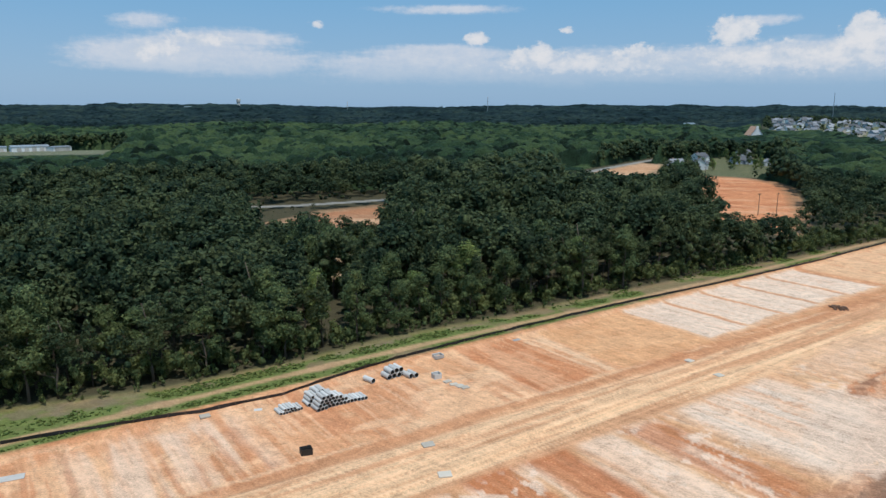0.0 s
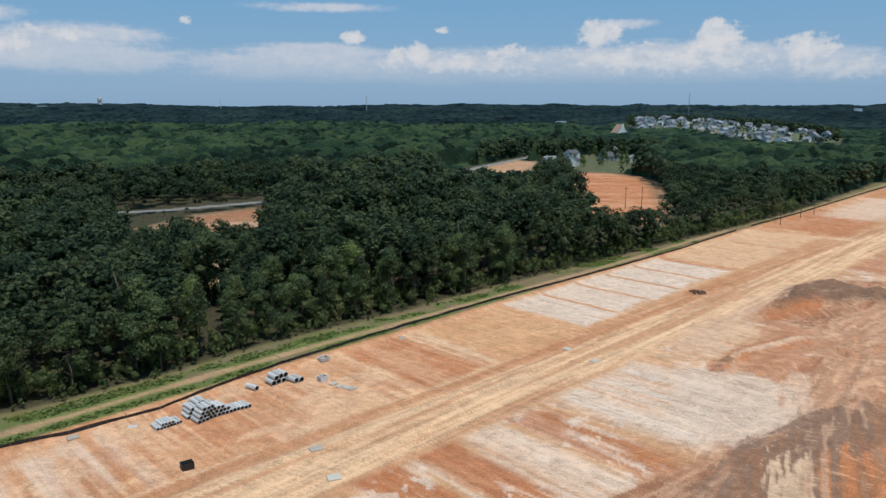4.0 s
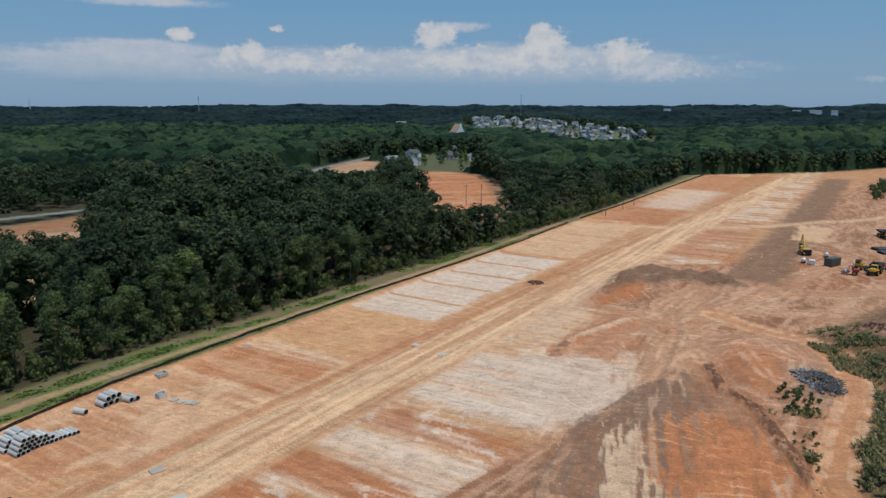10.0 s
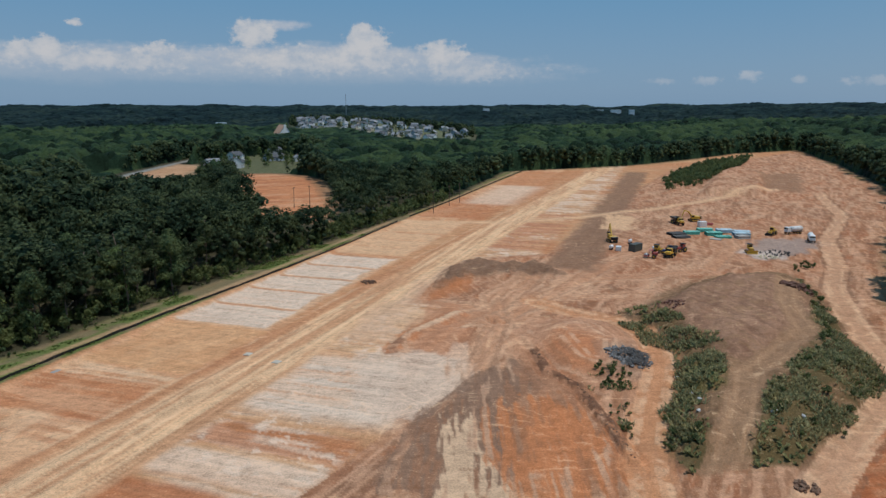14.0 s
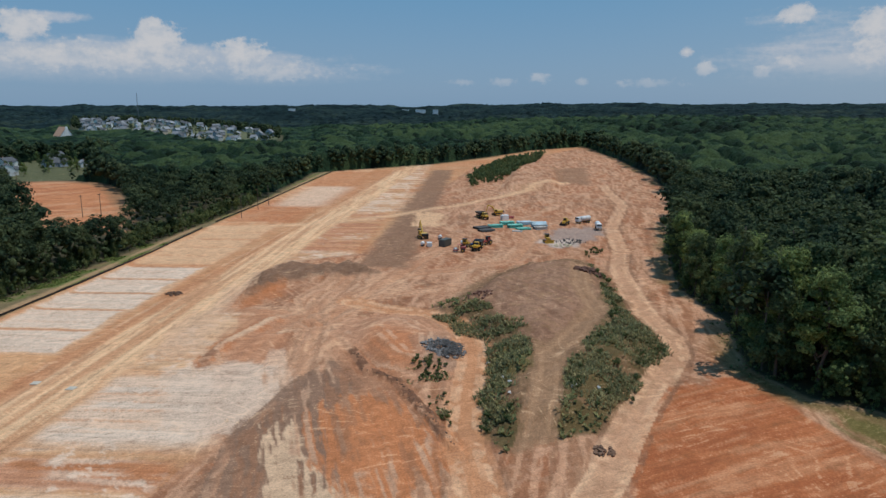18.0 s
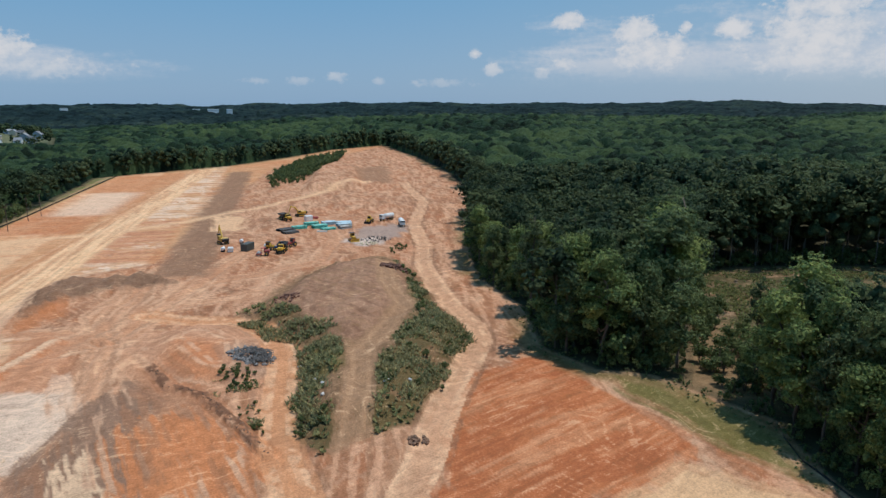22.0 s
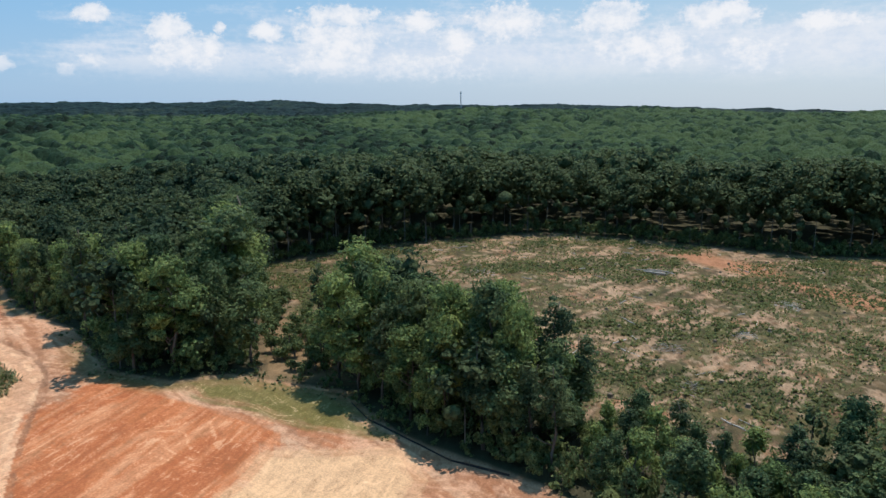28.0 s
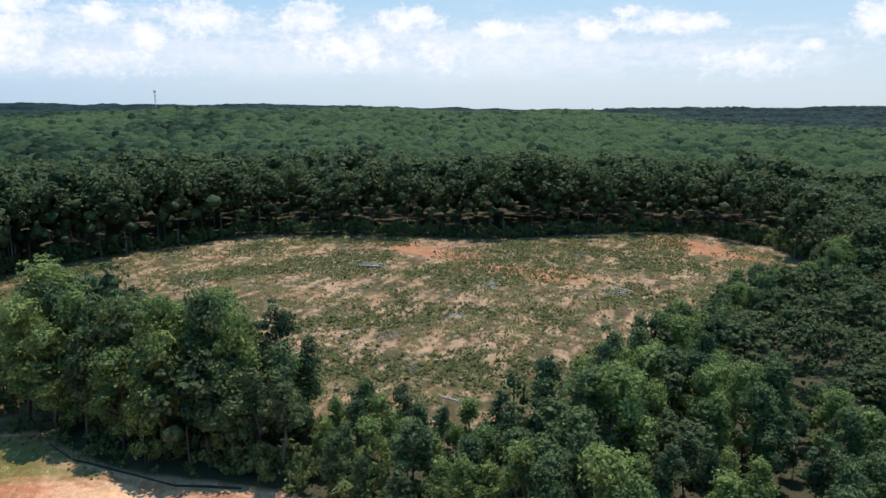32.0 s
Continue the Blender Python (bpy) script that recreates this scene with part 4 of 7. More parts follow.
    for poly in ([(218, -130), (212, -146), (190, -152), (172, -146), (180, -136)], [(172, -140), (150, -160), (130, -158), (142, -142)], [(180, -225), (150, -236), (120, -222), (140, -214)]):
        lay(smooth(-3, 3, inside(poly, x, y, 25) + wob * 1.6), (0.43, 0.21, 0.115), 0.85)
    lay(smooth(-6, 6, inside([(140, -12), (222, 6), (246, -36), (205, -52), (150, -52), (128, -30)], x, y, 25) + wob * 3) * smooth(0.38, 0.55, n8), (0.095, 0.090, 0.042), 0.75)
    cc[:] = cc * (1 + cl[:, None] * (np.array((0.84, 0.76, 0.72)) - 1))
    # red fields, lane and yards beyond the first woods
    for poly, colr in ((FIELD, (0.47, 0.235, 0.12)), (BARE, (0.45, 0.25, 0.135)), (CUT_PATCH, (0.34, 0.175, 0.095)), (GAP, (0.52, 0.35, 0.21)), (HOUSES, (0.105, 0.110, 0.055)), (TOWN, (0.12, 0.13, 0.07)), (DEPOT, (0.13, 0.14, 0.09))):
        k = smooth(-2, 2, inside(poly, x, y, 25) + wob * 1.5)
        lay(k, colr)
        weigh(k, 0.1, 0.5, 0.5)
    for poly in (FIELD, CUT_PATCH, BARE):
        k = smooth(-2, 2, inside(poly, x, y, 25))
        lay(k * smooth(0.54, 0.60, fbm(x * 0.25, y, 9, 4, 95)), (0.36, 0.155, 0.075), 0.7)
        lay(k * smooth(0.45, 0.38, fbm(x * 0.25, y, 9, 4, 96)), (0.52, 0.33, 0.20), 0.7)
        lay(k * smooth(9, 2, inside(poly, x, y, 25) + wob * 2), (0.19, 0.15, 0.09), 0.7)
    lay(smooth(3.6, 2.4, along(LANE, x, y, 25)), (0.24, 0.235, 0.215))
    warm = np.clip(on * (1 - bank) + smooth(-2, 2, inside(FIELD, x, y, 25)), 0, 1)[:, None]
    cc *= 1 + warm * (np.array((1.11, 0.91, 0.82)) - 1)
    c[sel], ways[sel] = cc, ww
    return c, ways


build_ground()


# ---- trees ----
def tube(points, radii, sides=6):
    """Rings along a bent line: corners and faces."""
    verts, faces = [], []
    for k, (p, r) in enumerate(zip(points, radii)):
        p = Vector(p)
        ahead = Vector(points[min(k + 1, len(points) - 1)]) - Vector(points[max(k - 1, 0)])
        q = ahead.to_track_quat("Z", "Y")
        for s in range(sides):
            a = 2 * math.pi * s / sides
            verts.append(p + q @ Vector((math.cos(a) * r, math.sin(a) * r, 0)))
    for k in range(len(points) - 1):
        for s in range(sides):
            a, b = k * sides + s, k * sides + (s + 1) % sides
            faces.append((a, b, b + sides, a + sides))
    faces.append(tuple(range(sides))[::-1])
    faces.append(tuple(range((len(points) - 1) * sides, len(points) * sides)))
    return verts, faces


def join(pieces):
    verts, faces = [], []
    for v, f in pieces:
        base = len(verts)
        verts += list(v)
        faces += [tuple(i + base for i in q) for q in f]
    return verts, faces


ICO_V = None


def ico():
    global ICO_V
    if ICO_V is None:
        bm = bmesh.new()
        bmesh.ops.create_icosphere(bm, subdivisions=1, radius=1)
        ICO_V = (np.array([v.co[:] for v in bm.verts]), np.array([[v.index for v in f.verts] for f in bm.faces]))
        bm.free()
    return ICO_V


def leaf_quads(rng, centre, radii, count, size, droop=0.25):
    """Tufts over a lobe: small bent four-cornered clumps that look outwards."""
    d = rng.normal(size=(count, 3))
    d /= np.linalg.norm(d, axis=1)[:, None]
    d[:, 2] = np.where(d[:, 2] < -0.55, -d[:, 2], d[:, 2])
    p = centre + d * radii * rng.uniform(0.72, 1.12, (count, 1))
    nrm = d + rng.normal(scale=0.55, size=(count, 3)) + np.array((0, 0, droop))
    nrm /= np.linalg.norm(nrm, axis=1)[:, None]
    t = np.cross(nrm, rng.normal(size=(count, 3)))
    t /= np.linalg.norm(t, axis=1)[:, None]
    b = np.cross(nrm, t)
    s = size * rng.uniform(0.55, 1.3, (count, 1))
    q = rng.uniform(0.55, 1.0, (count, 1))
    v = np.stack([p + t * s, p + b * s * q - nrm * s * 0.25, p - t * s * rng.uniform(0.7, 1.1, (count, 1)), p - b * s * q - nrm * s * 0.25], 1)
    return v.reshape(-1, 3)


def crown_arrays(seed, kind, quads, cores, size, core=0.66):
    """Unit crown: z from 0 (foot) to 1 (top), about 0.5 wide; triangles and quads as separate arrays."""
    rng = np.random.default_rng(seed)
    lobes = []
    low = 0.12 + 0.14 * rng.uniform()
    if kind == "broad":
        for k in range(cores):
            a, h = rng.uniform(0, 6.283), rng.uniform(0, 1) ** 0.8
            rad = 0.16 * math.sin(math.pi * min(1, 0.25 + 0.72 * h)) * rng.uniform(0.4, 1.15)
            lobes.append((np.array((math.cos(a) * rad, math.sin(a) * rad, low + (0.88 - low) * h)), np.array((0.100, 0.100, 0.085)) * rng.uniform(0.65, 1.25)))
    elif kind == "bush":
        for k in range(cores):
            a = rng.uniform(0, 6.283)
            rad = rng.uniform(0.0, 0.38)
            lobes.append((np.array((math.cos(a) * rad, math.sin(a) * rad, rng.uniform(0.25, 0.62))), np.array((0.24, 0.24, 0.26)) * rng.uniform(0.7, 1.2)))
    else:
        for k in range(cores):
            h = (k + 0.5) / cores
            a = rng.uniform(0, 6.283)
            rad = 0.115 * (1.0 - 0.75 * h) * rng.uniform(0.5, 1.3)
            lobes.append((np.array((math.cos(a) * rad, math.sin(a) * rad, 0.42 + 0.54 * h)), np.array((0.095, 0.095, 0.055)) * (1.15 - 0.6 * h) * rng.uniform(0.8, 1.2)))
    iv, it = ico()
    cv, cf, qv = [], [], []
    for k, (c, r) in enumerate(lobes):
        wobble = 1 + 0.22 * rng.normal(size=(len(iv), 1))
        cv.append(c + iv * r * core * wobble)
        cf.append(it + k * len(iv))
        qv.append(leaf_quads(rng, c, r, max(1, int(1.5 * quads / cores)), size))
    return np.concatenate(cv), np.concatenate(cf), outer_tufts(np.concatenate(qv), lobes, quads)


def outer_tufts(q, lobes, most):
    """Only the tufts that lie outside the other lobes."""
    q = q.reshape(-1, 4, 3)
    mid = q.mean(1)
    deep = np.zeros(len(q), bool)
    for c, r in lobes:
        deep |= (((mid - c) / r) ** 2).sum(1) < 0.45
    return q[~deep][::max(1, int((~deep).sum() / most))][:most].reshape(-1, 3)


def crown_mesh(name, seed, kind, quads, cores, size, mat):
    tv, tf, qv = crown_arrays(seed, kind, quads, cores, size)
    nq = len(qv) // 4
    verts = np.concatenate([tv, qv])
    faces = [tuple(f) for f in tf] + [tuple(range(len(tv) + 4 * i, len(tv) + 4 * i + 4)) for i in range(nq)]
    return mesh_of(name, verts.tolist(), [tuple(int(i) for i in f) for f in faces], mat)


def trunk_mesh(name, seed, kind):
    rng = random.Random(seed)
    lean = [(0, 0, -0.03)]
    top = 0.94 if kind == "pine" else 0.8
    for k in range(1, 6):
        lean.append((rng.uniform(-0.012, 0.012) * k, rng.uniform(-0.012, 0.012) * k, top * k / 5))
    pieces = [tube(lean, [0.017, 0.0135, 0.011, 0.009, 0.006, 0.003], 6)]
    for k in range(6 if kind == "broad" else 4):
        h = rng.uniform(0.3, 0.7)
        a = rng.uniform(0, 6.283)
        reach = rng.uniform(0.08, 0.16)
        base = Vector(lean[0]).lerp(Vector(lean[5]), h)
        tip = base + Vector((math.cos(a) * reach, math.sin(a) * reach, rng.uniform(0.05, 0.14)))
        pieces.append(tube([base, base.lerp(tip, 0.5) + Vector((0, 0, -0.01)), tip], [0.006, 0.004, 0.0018], 5))
    v, f = join(pieces)
    return mesh_of(name, v, f, BARK, True)


KINDS = []
for s in range(4):
    KINDS.append(("broadleaf_tree", "broad", trunk_mesh("trunk", 10 + s, "broad"), crown_mesh("crown", 20 + s, "broad", 1700, 22, 0.0155, LEAF)))
for s in range(2):
    KINDS.append(("broadleaf_tree", "young", trunk_mesh("trunk", 30 + s, "broad"), crown_mesh("crown", 33 + s, "broad", 1600, 20, 0.0155, LEAF_LIGHT)))
for s in range(3):
    KINDS.append(("pine_tree", "pine", trunk_mesh("trunk", 40 + s, "pine"), crown_mesh("crown", 44 + s, "pine", 1200, 18, 0.0145, NEEDLE)))


def sow(spacing, reach, seed, inner=0.0, first=-50, last=178, clear=1.5):
    """Jittered places in the woods, between two distances from the middle of the plan."""
    rng = np.random.default_rng(seed)
    g = np.arange(-reach, reach, spacing)
    x, y = np.meshgrid(g, g)
    x, y = x.ravel(), y.ravel()
    x = x + rng.uniform(-0.42, 0.42, len(x)) * spacing
    y = y + rng.uniform(-0.42, 0.42, len(y)) * spacing
    r, a = np.hypot(x, y), np.degrees(np.arctan2(x, y))
    keep = (r < reach) & (r >= inner) & (a > first) & (a < last)
    x, y = x[keep], y[keep]
    o = open_ground(x, y)
    ok = o < -clear
    return x[ok], y[ok], o[ok], rng


def tall(x, y):
    """Height of the woods over the plan."""
    base = 19.0 + (fbm(x, y, 40, 3, 71) - 0.5) * 11
    u, v = site(x, y)
    west = smooth(112, 120, v) * smooth(150, 132, v) * smooth(-60, 0, u)
    base = base - 2.2 * west
    a, r = np.degrees(np.arctan2(x, y)), np.hypot(x, y)
    base = base + 6.5 * smooth(60, 180, x) * smooth(60, 0, y) * smooth(420, 300, r)
    base = base + 3.0 * smooth(60, 180, x) * smooth(60, 0, y) * smooth(420, 300, r)
    # a grove of tall oaks between the edge belt and the red field
    grove = smooth(205, 235, r) * smooth(345, 315, r) * smooth(-6, -2, a) * smooth(20, 17, a)
    base = base + grove * (8.0 - 4.0 * smooth(7, 10, a))
    # young growth on the slopes below the lane, the cut and the depot
    for a0, a1, r0, r1, drop in ((9.5, 17.5, 300, 600, 0.089), (-15.5, -4.5, 190, 345, 0.156), (-34, -25, 400, 830, 0.0605), (21.8, 26.5, 205, 330, 0.136), (17.5, 25, 500, 575, 0.082)):
        young = smooth(a0 - 1, a0 + 0.6, a) * smooth(a1 + 1, a1 - 0.6, a) * smooth(r0 - 30, r0, r) * smooth(r1 + 5, r1 - 5, r)
        cap = np.maximum(1.5, 49.5 - r * drop - height(x, y)) * (0.75 + 0.5 * fbm(x, y, 9, 2, 77))
        base = base * (1 - young) + np.minimum(base, cap) * young
    south = smooth(141, 146, a) * smooth(225, 200, r)
    base = base * (1 - south) + (13.5 + (fbm(x, y, 14, 2, 74) - 0.5) * 6) * south
    scrub = smooth(112, 118, a) * smooth(143, 134, a) * smooth(132, 118, r)
    return base * (1 - scrub) + (12.5 + (fbm(x, y, 12, 2, 73) - 0.5) * 7) * scrub


x, y, o, rng = sow(5.2, 265, 3)
r = np.hypot(x, y)
near = (o > -13) & (r < 215)
near |= (r < 120)
near &= rng.uniform(size=len(x)) < 0.93
tree_z = height(x, y)
tree_h = tall(x, y)


def young_share(px, py):
    """Young light trees line the site's east corner and the south of the clearing."""
    head = math.degrees(math.atan2(px, py))
    return 0.5 if 66 < head < 89 else (0.6 if head >= 89 else 0.05)


for i in np.flatnonzero(near):
    u_, v_ = site(x[i], y[i])
    pine = rng.uniform() < (0.48 if v_ > 110 else 0.16)
    pick = rng.integers(6, 9) if pine else (rng.integers(4, 6) if rng.uniform() < young_share(x[i], y[i]) else rng.integers(0, 4))
    name, kind, tk, ck = KINDS[int(pick)]
    h = float(tree_h[i] * rng.uniform(0.72, 1.12))
    wide = h * rng.uniform(0.85, 1.25)
    tree = new(name)
    tree.empty_display_size = 0.5
    tree.matrix_world = Matrix.LocRotScale((x[i], y[i], tree_z[i]), Euler((0, 0, rng.uniform(0, 6.28))), (wide, wide, h))
    part("trunk", tk, tree)
    part("crown", ck, tree)
    if kind == "pine":
        tagged(tree, "tall pine with bare lower trunk at the woods' edge", "tree", "trees at the edge of the woods")
    elif kind == "young":
        tagged(tree, "light green young broadleaf tree at the woods' edge", "tree", "trees at the edge of the woods")
    else:
        tagged(tree, "dark green leafy broadleaf tree at the woods' edge", "tree", "trees at the edge of the woods")


def dome_arrays(seed, lobes, quads, size, core=0.8):
    """A crown for the mass of the woods: rounded leafy billows heaped into an uneven dome, on a skirt of lower growth."""
    rng = np.random.default_rng(seed)
    iv, it = ico()
    slim = rng.uniform(0.8, 1.1)
    heap = []
    for k in range(lobes):
        a = 2.4 * k + rng.uniform(-0.5, 0.5)
        up = 1 - (k + 0.3) / lobes
        rad = rng.uniform(0, 0.06) if k == 0 else 0.20 * math.sqrt(1 - 0.75 * up ** 2) * rng.uniform(0.75, 1.15) * slim
        c = np.array((math.cos(a) * rad, math.sin(a) * rad, 0.25 + 0.59 * up ** 0.8 + rng.uniform(-0.03, 0.03)))
        r = rng.uniform(0.080, 0.155) * (1.15 if lobes < 6 else 1.0)
        heap.append((c, np.array((r * slim, r * slim, r * 1.05))))
    tv, tf, qv = [], [], []
    for k, (c, r) in enumerate(heap):
        n = 1 + 0.2 * rng.normal(size=(len(iv), 1))
        tv.append(c + iv * r * core * n)
        tf.append(it + k * len(iv))
        qv.append(leaf_quads(rng, c, r * 0.98, max(1, int(1.9 * quads / lobes)), size, 0.4))
    return np.concatenate(tv), np.concatenate(tf), outer_tufts(np.concatenate(qv), heap, quads)


def woods(name, x, y, h, z, rng, quads, cores, size, variants, mat, label, wide=1.0, core=0.8):
    """Many small trees joined into one mesh of triangles."""
    vs, fs, tones, base = [], [], [], 0
    protos = []
    for k in range(variants):
        tv, tf, qv = dome_arrays(900 + 7 * k, cores, quads, size, core)
        nq = len(qv) // 4
        q0 = len(tv) + 4 * np.arange(nq)
        tri = np.concatenate([tf, np.stack([q0, q0 + 1, q0 + 2], 1), np.stack([q0, q0 + 2, q0 + 3], 1)])
        protos.append((np.concatenate([tv, qv]), tri))
    which = rng.integers(0, variants, len(x))
    for k, (pv, pf) in enumerate(protos):
        idx = np.flatnonzero(which == k)
        if not len(idx):
            continue
        a = rng.uniform(0, 6.283, len(idx))
        w = h[idx] * rng.uniform(0.85, 1.3, len(idx)) * wide
        ca, sa = np.cos(a)[:, None], np.sin(a)[:, None]
        px = (pv[None, :, 0] * ca - pv[None, :, 1] * sa) * w[:, None] + x[idx][:, None]
        py = (pv[None, :, 0] * sa + pv[None, :, 1] * ca) * w[:, None] + y[idx][:, None]
        pz = pv[None, :, 2] * h[idx][:, None] + z[idx][:, None]
        vs.append(np.stack([px, py, pz], -1).reshape(-1, 3))
        fs.append((pf[None] + (base + np.arange(len(idx))[:, None, None] * len(pv))).reshape(-1, 3))
        base += len(idx) * len(pv)
        # tone brightened towards the south-east, painted light for the woods' shaded sides
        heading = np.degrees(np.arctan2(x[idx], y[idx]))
        light_lift = smooth(84, 104, heading) + 0.75 * smooth(120, 138, heading)
        tones.append(np.repeat(rng.uniform(0, 1, len(idx)) * 0.95 + 0.45 * light_lift, len(pv)))
    ob = new(name, raw_mesh(name, np.concatenate(vs), np.concatenate(fs), mat, True))
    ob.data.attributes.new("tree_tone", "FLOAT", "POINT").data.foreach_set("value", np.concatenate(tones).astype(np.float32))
    return tagged(ob, label, "woods", "", "stuff")


rest = ~near & ((o > -16) | (rng.uniform(size=len(x)) < 0.62))
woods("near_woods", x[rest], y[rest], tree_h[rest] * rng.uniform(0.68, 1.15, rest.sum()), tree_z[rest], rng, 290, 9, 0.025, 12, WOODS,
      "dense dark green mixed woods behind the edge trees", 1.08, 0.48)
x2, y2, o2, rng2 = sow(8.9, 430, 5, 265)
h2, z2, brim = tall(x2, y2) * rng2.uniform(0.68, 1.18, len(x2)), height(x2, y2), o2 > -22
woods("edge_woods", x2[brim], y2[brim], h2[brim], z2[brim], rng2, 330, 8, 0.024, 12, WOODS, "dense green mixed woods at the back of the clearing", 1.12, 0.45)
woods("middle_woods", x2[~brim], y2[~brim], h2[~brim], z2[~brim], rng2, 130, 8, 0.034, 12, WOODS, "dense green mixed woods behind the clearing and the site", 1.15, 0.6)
x3, y3, o3, rng3 = sow(8.0, 900, 6, 430)
edge3 = (o3 > -17) & (np.hypot(x3, y3) > 425)
x3, y3 = x3[edge3], y3[edge3]
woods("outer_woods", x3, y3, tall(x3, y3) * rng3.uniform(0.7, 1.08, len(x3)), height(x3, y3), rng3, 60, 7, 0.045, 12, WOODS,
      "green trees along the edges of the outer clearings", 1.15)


def edge_trunks():
    """Thin trunks that show along the woods' far edges."""
    tx, ty, to = np.concatenate([x[rest], x2]), np.concatenate([y[rest], y2]), np.concatenate([o[rest], o2])
    k = (to > -14) & (np.hypot(tx, ty) < 340) & (ty < 70)
    tx, ty = tx[k], ty[k]
    tz = height(tx, ty)
    pieces_v, pieces_f = [], []
    for i, (px, py, pz) in enumerate(zip(tx, ty, tz)):
        h, r_ = 11 + 5 * math.sin(i * 1.7), 0.16 + 0.07 * math.sin(i * 2.3)
        c = np.array([[math.cos(a) * q + dx, math.sin(a) * q, hz] for q, hz, dx in ((r_ * 1.3, -0.3, 0), (r_ * 0.6, h, 0.5 * math.sin(i))) for a in (0, 1.571, 3.142, 4.712)])
        pieces_v.append(c + (px, py, pz))
        pieces_f.append(np.array([(q, (q + 1) % 4, (q + 1) % 4 + 4, q + 4) for q in range(4)]) + 8 * i)
    ob = new("edge_trunks", raw_mesh("edge_trunks", np.concatenate(pieces_v), np.concatenate(pieces_f), BARK_PALE))
    tagged(ob, "slender grey tree trunks along the edge of the woods", "tree trunks", "", "stuff")


BARK_PALE = plain("pale_grey_bark", (0.17, 0.145, 0.12), 0.9, 0, 0.3, 1.0, 0.5, 8)
edge_trunks()


def domes(x, y, cell, seed, lo, hi):
    """Rounded tops on jittered spots, the highest one showing: share of full height from 0 to 1, and each top's own tone."""
    best, tone = np.zeros(len(x)), np.zeros(len(x))
    gx, gy = np.floor(x / cell), np.floor(y / cell)
    for di in (-1, 0, 1):
        for dj in (-1, 0, 1):
            cx, cy = gx + di, gy + dj
            own = lattice(cx, cy, seed + 2)
            reach = lo + (hi - lo) * own
            d2 = (x / cell - cx - lattice(cx, cy, seed)) ** 2 + (y / cell - cy - lattice(cx, cy, seed + 1)) ** 2
            top = (0.72 + 0.28 * lattice(cx, cy, seed + 3)) * np.sqrt(np.maximum(0, 1 - d2 / reach ** 2))
            tone = np.where(top > best, own, tone)
            best = np.maximum(best, top)
    return best, tone


def canopy_sheet(name, first, last, step, ratio, cell, mat, label):
    """The tree tops of the far woods: crowns heaped side by side, each with smaller billows on it."""
    angles = np.radians(np.arange(-37.5, 163.5, step))
    rings = [first]
    while rings[-1] < last:
        rings.append(rings[-1] * ratio)
    rings = np.array(rings)
    na, nr = len(angles), len(rings)
    i, j = np.meshgrid(np.arange(nr - 1), np.arange(na - 1), indexing="ij")
    faces = np.stack([i * na + j, i * na + j + 1, (i + 1) * na + j + 1, (i + 1) * na + j], -1).reshape(-1, 4)
    x = (rings[:, None] * np.sin(angles)[None]).ravel()
    y = (rings[:, None] * np.cos(angles)[None]).ravel()
    keep = open_ground(x, y) < 4
    faces = faces[keep[faces].all(1)]
    used, faces = np.unique(faces, return_inverse=True)
    faces, x, y = faces.reshape(-1, 4), x[used], y[used]
    r, a = np.hypot(x, y), np.degrees(np.arctan2(x, y))
    sway = (fbm(x, y, 9, 2, 86) - 0.5) * 5
    crown, tone = domes(x + sway, y - sway, cell, 811, 0.50, 0.92)
    billow, _ = domes(x, y, cell * 0.3, 831, 0.45, 0.85)
    ground = height(x, y)
    low = 1 - 0.45 * smooth(19, 22, a) * smooth(43, 40, a) * smooth(700, 850, r) * smooth(1700, 1500, r)
    tops = tall(x, y) * low * (0.16 + 0.70 * crown + 0.16 * billow * smooth(2600, 1200, r))
    hills = smooth(480, 800, r) * (fbm(x, y, 190, 3, 88) - 0.5) * 13 + smooth(1500, 4000, r) * ((fbm(x, y, 240, 3, 83) - 0.5) * 40 + (fbm(x, y, 1100, 2, 85) - 0.5) * 36)
    wall = smooth(-3, -8, open_ground(x, y) + sway * 0.6) * smooth(first, first * 1.02, r)
    z = ground - 1 + (tops + hills + 1) * wall
    ob = new(name, raw_mesh(name, np.stack([x, y, z], 1), faces, mat, True))
    # tone lifted towards the south-east too, continuing the woods' painted brightening
    ob.data.attributes.new("tree_tone", "FLOAT", "POINT").data.foreach_set("value", np.clip(tone * 0.9 + 1.1 * (fbm(x, y, 140, 4, 87) - 0.5) + 0.26 * smooth(86, 112, a) * smooth(2600, 1500, r) - 0.14, 0, 1.4).astype(np.float32))
    tagged(ob, label, "woods", "", "stuff")


# colours held dark to include self-shade the crown shapes do not resolve
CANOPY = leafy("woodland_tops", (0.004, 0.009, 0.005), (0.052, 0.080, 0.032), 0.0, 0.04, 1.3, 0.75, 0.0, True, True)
# the blue cast is distance haze painted into the leaf colour
FAR_CANOPY = leafy("hazed_woodland_tops", (0.004, 0.008, 0.008), (0.034, 0.048, 0.034), 0.0, 0.03, 2.0, 0.2, 0.0, True, True)
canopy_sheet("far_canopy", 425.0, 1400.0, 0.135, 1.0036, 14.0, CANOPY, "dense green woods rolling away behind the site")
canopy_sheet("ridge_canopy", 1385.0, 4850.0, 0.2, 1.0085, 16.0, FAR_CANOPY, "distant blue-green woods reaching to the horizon")

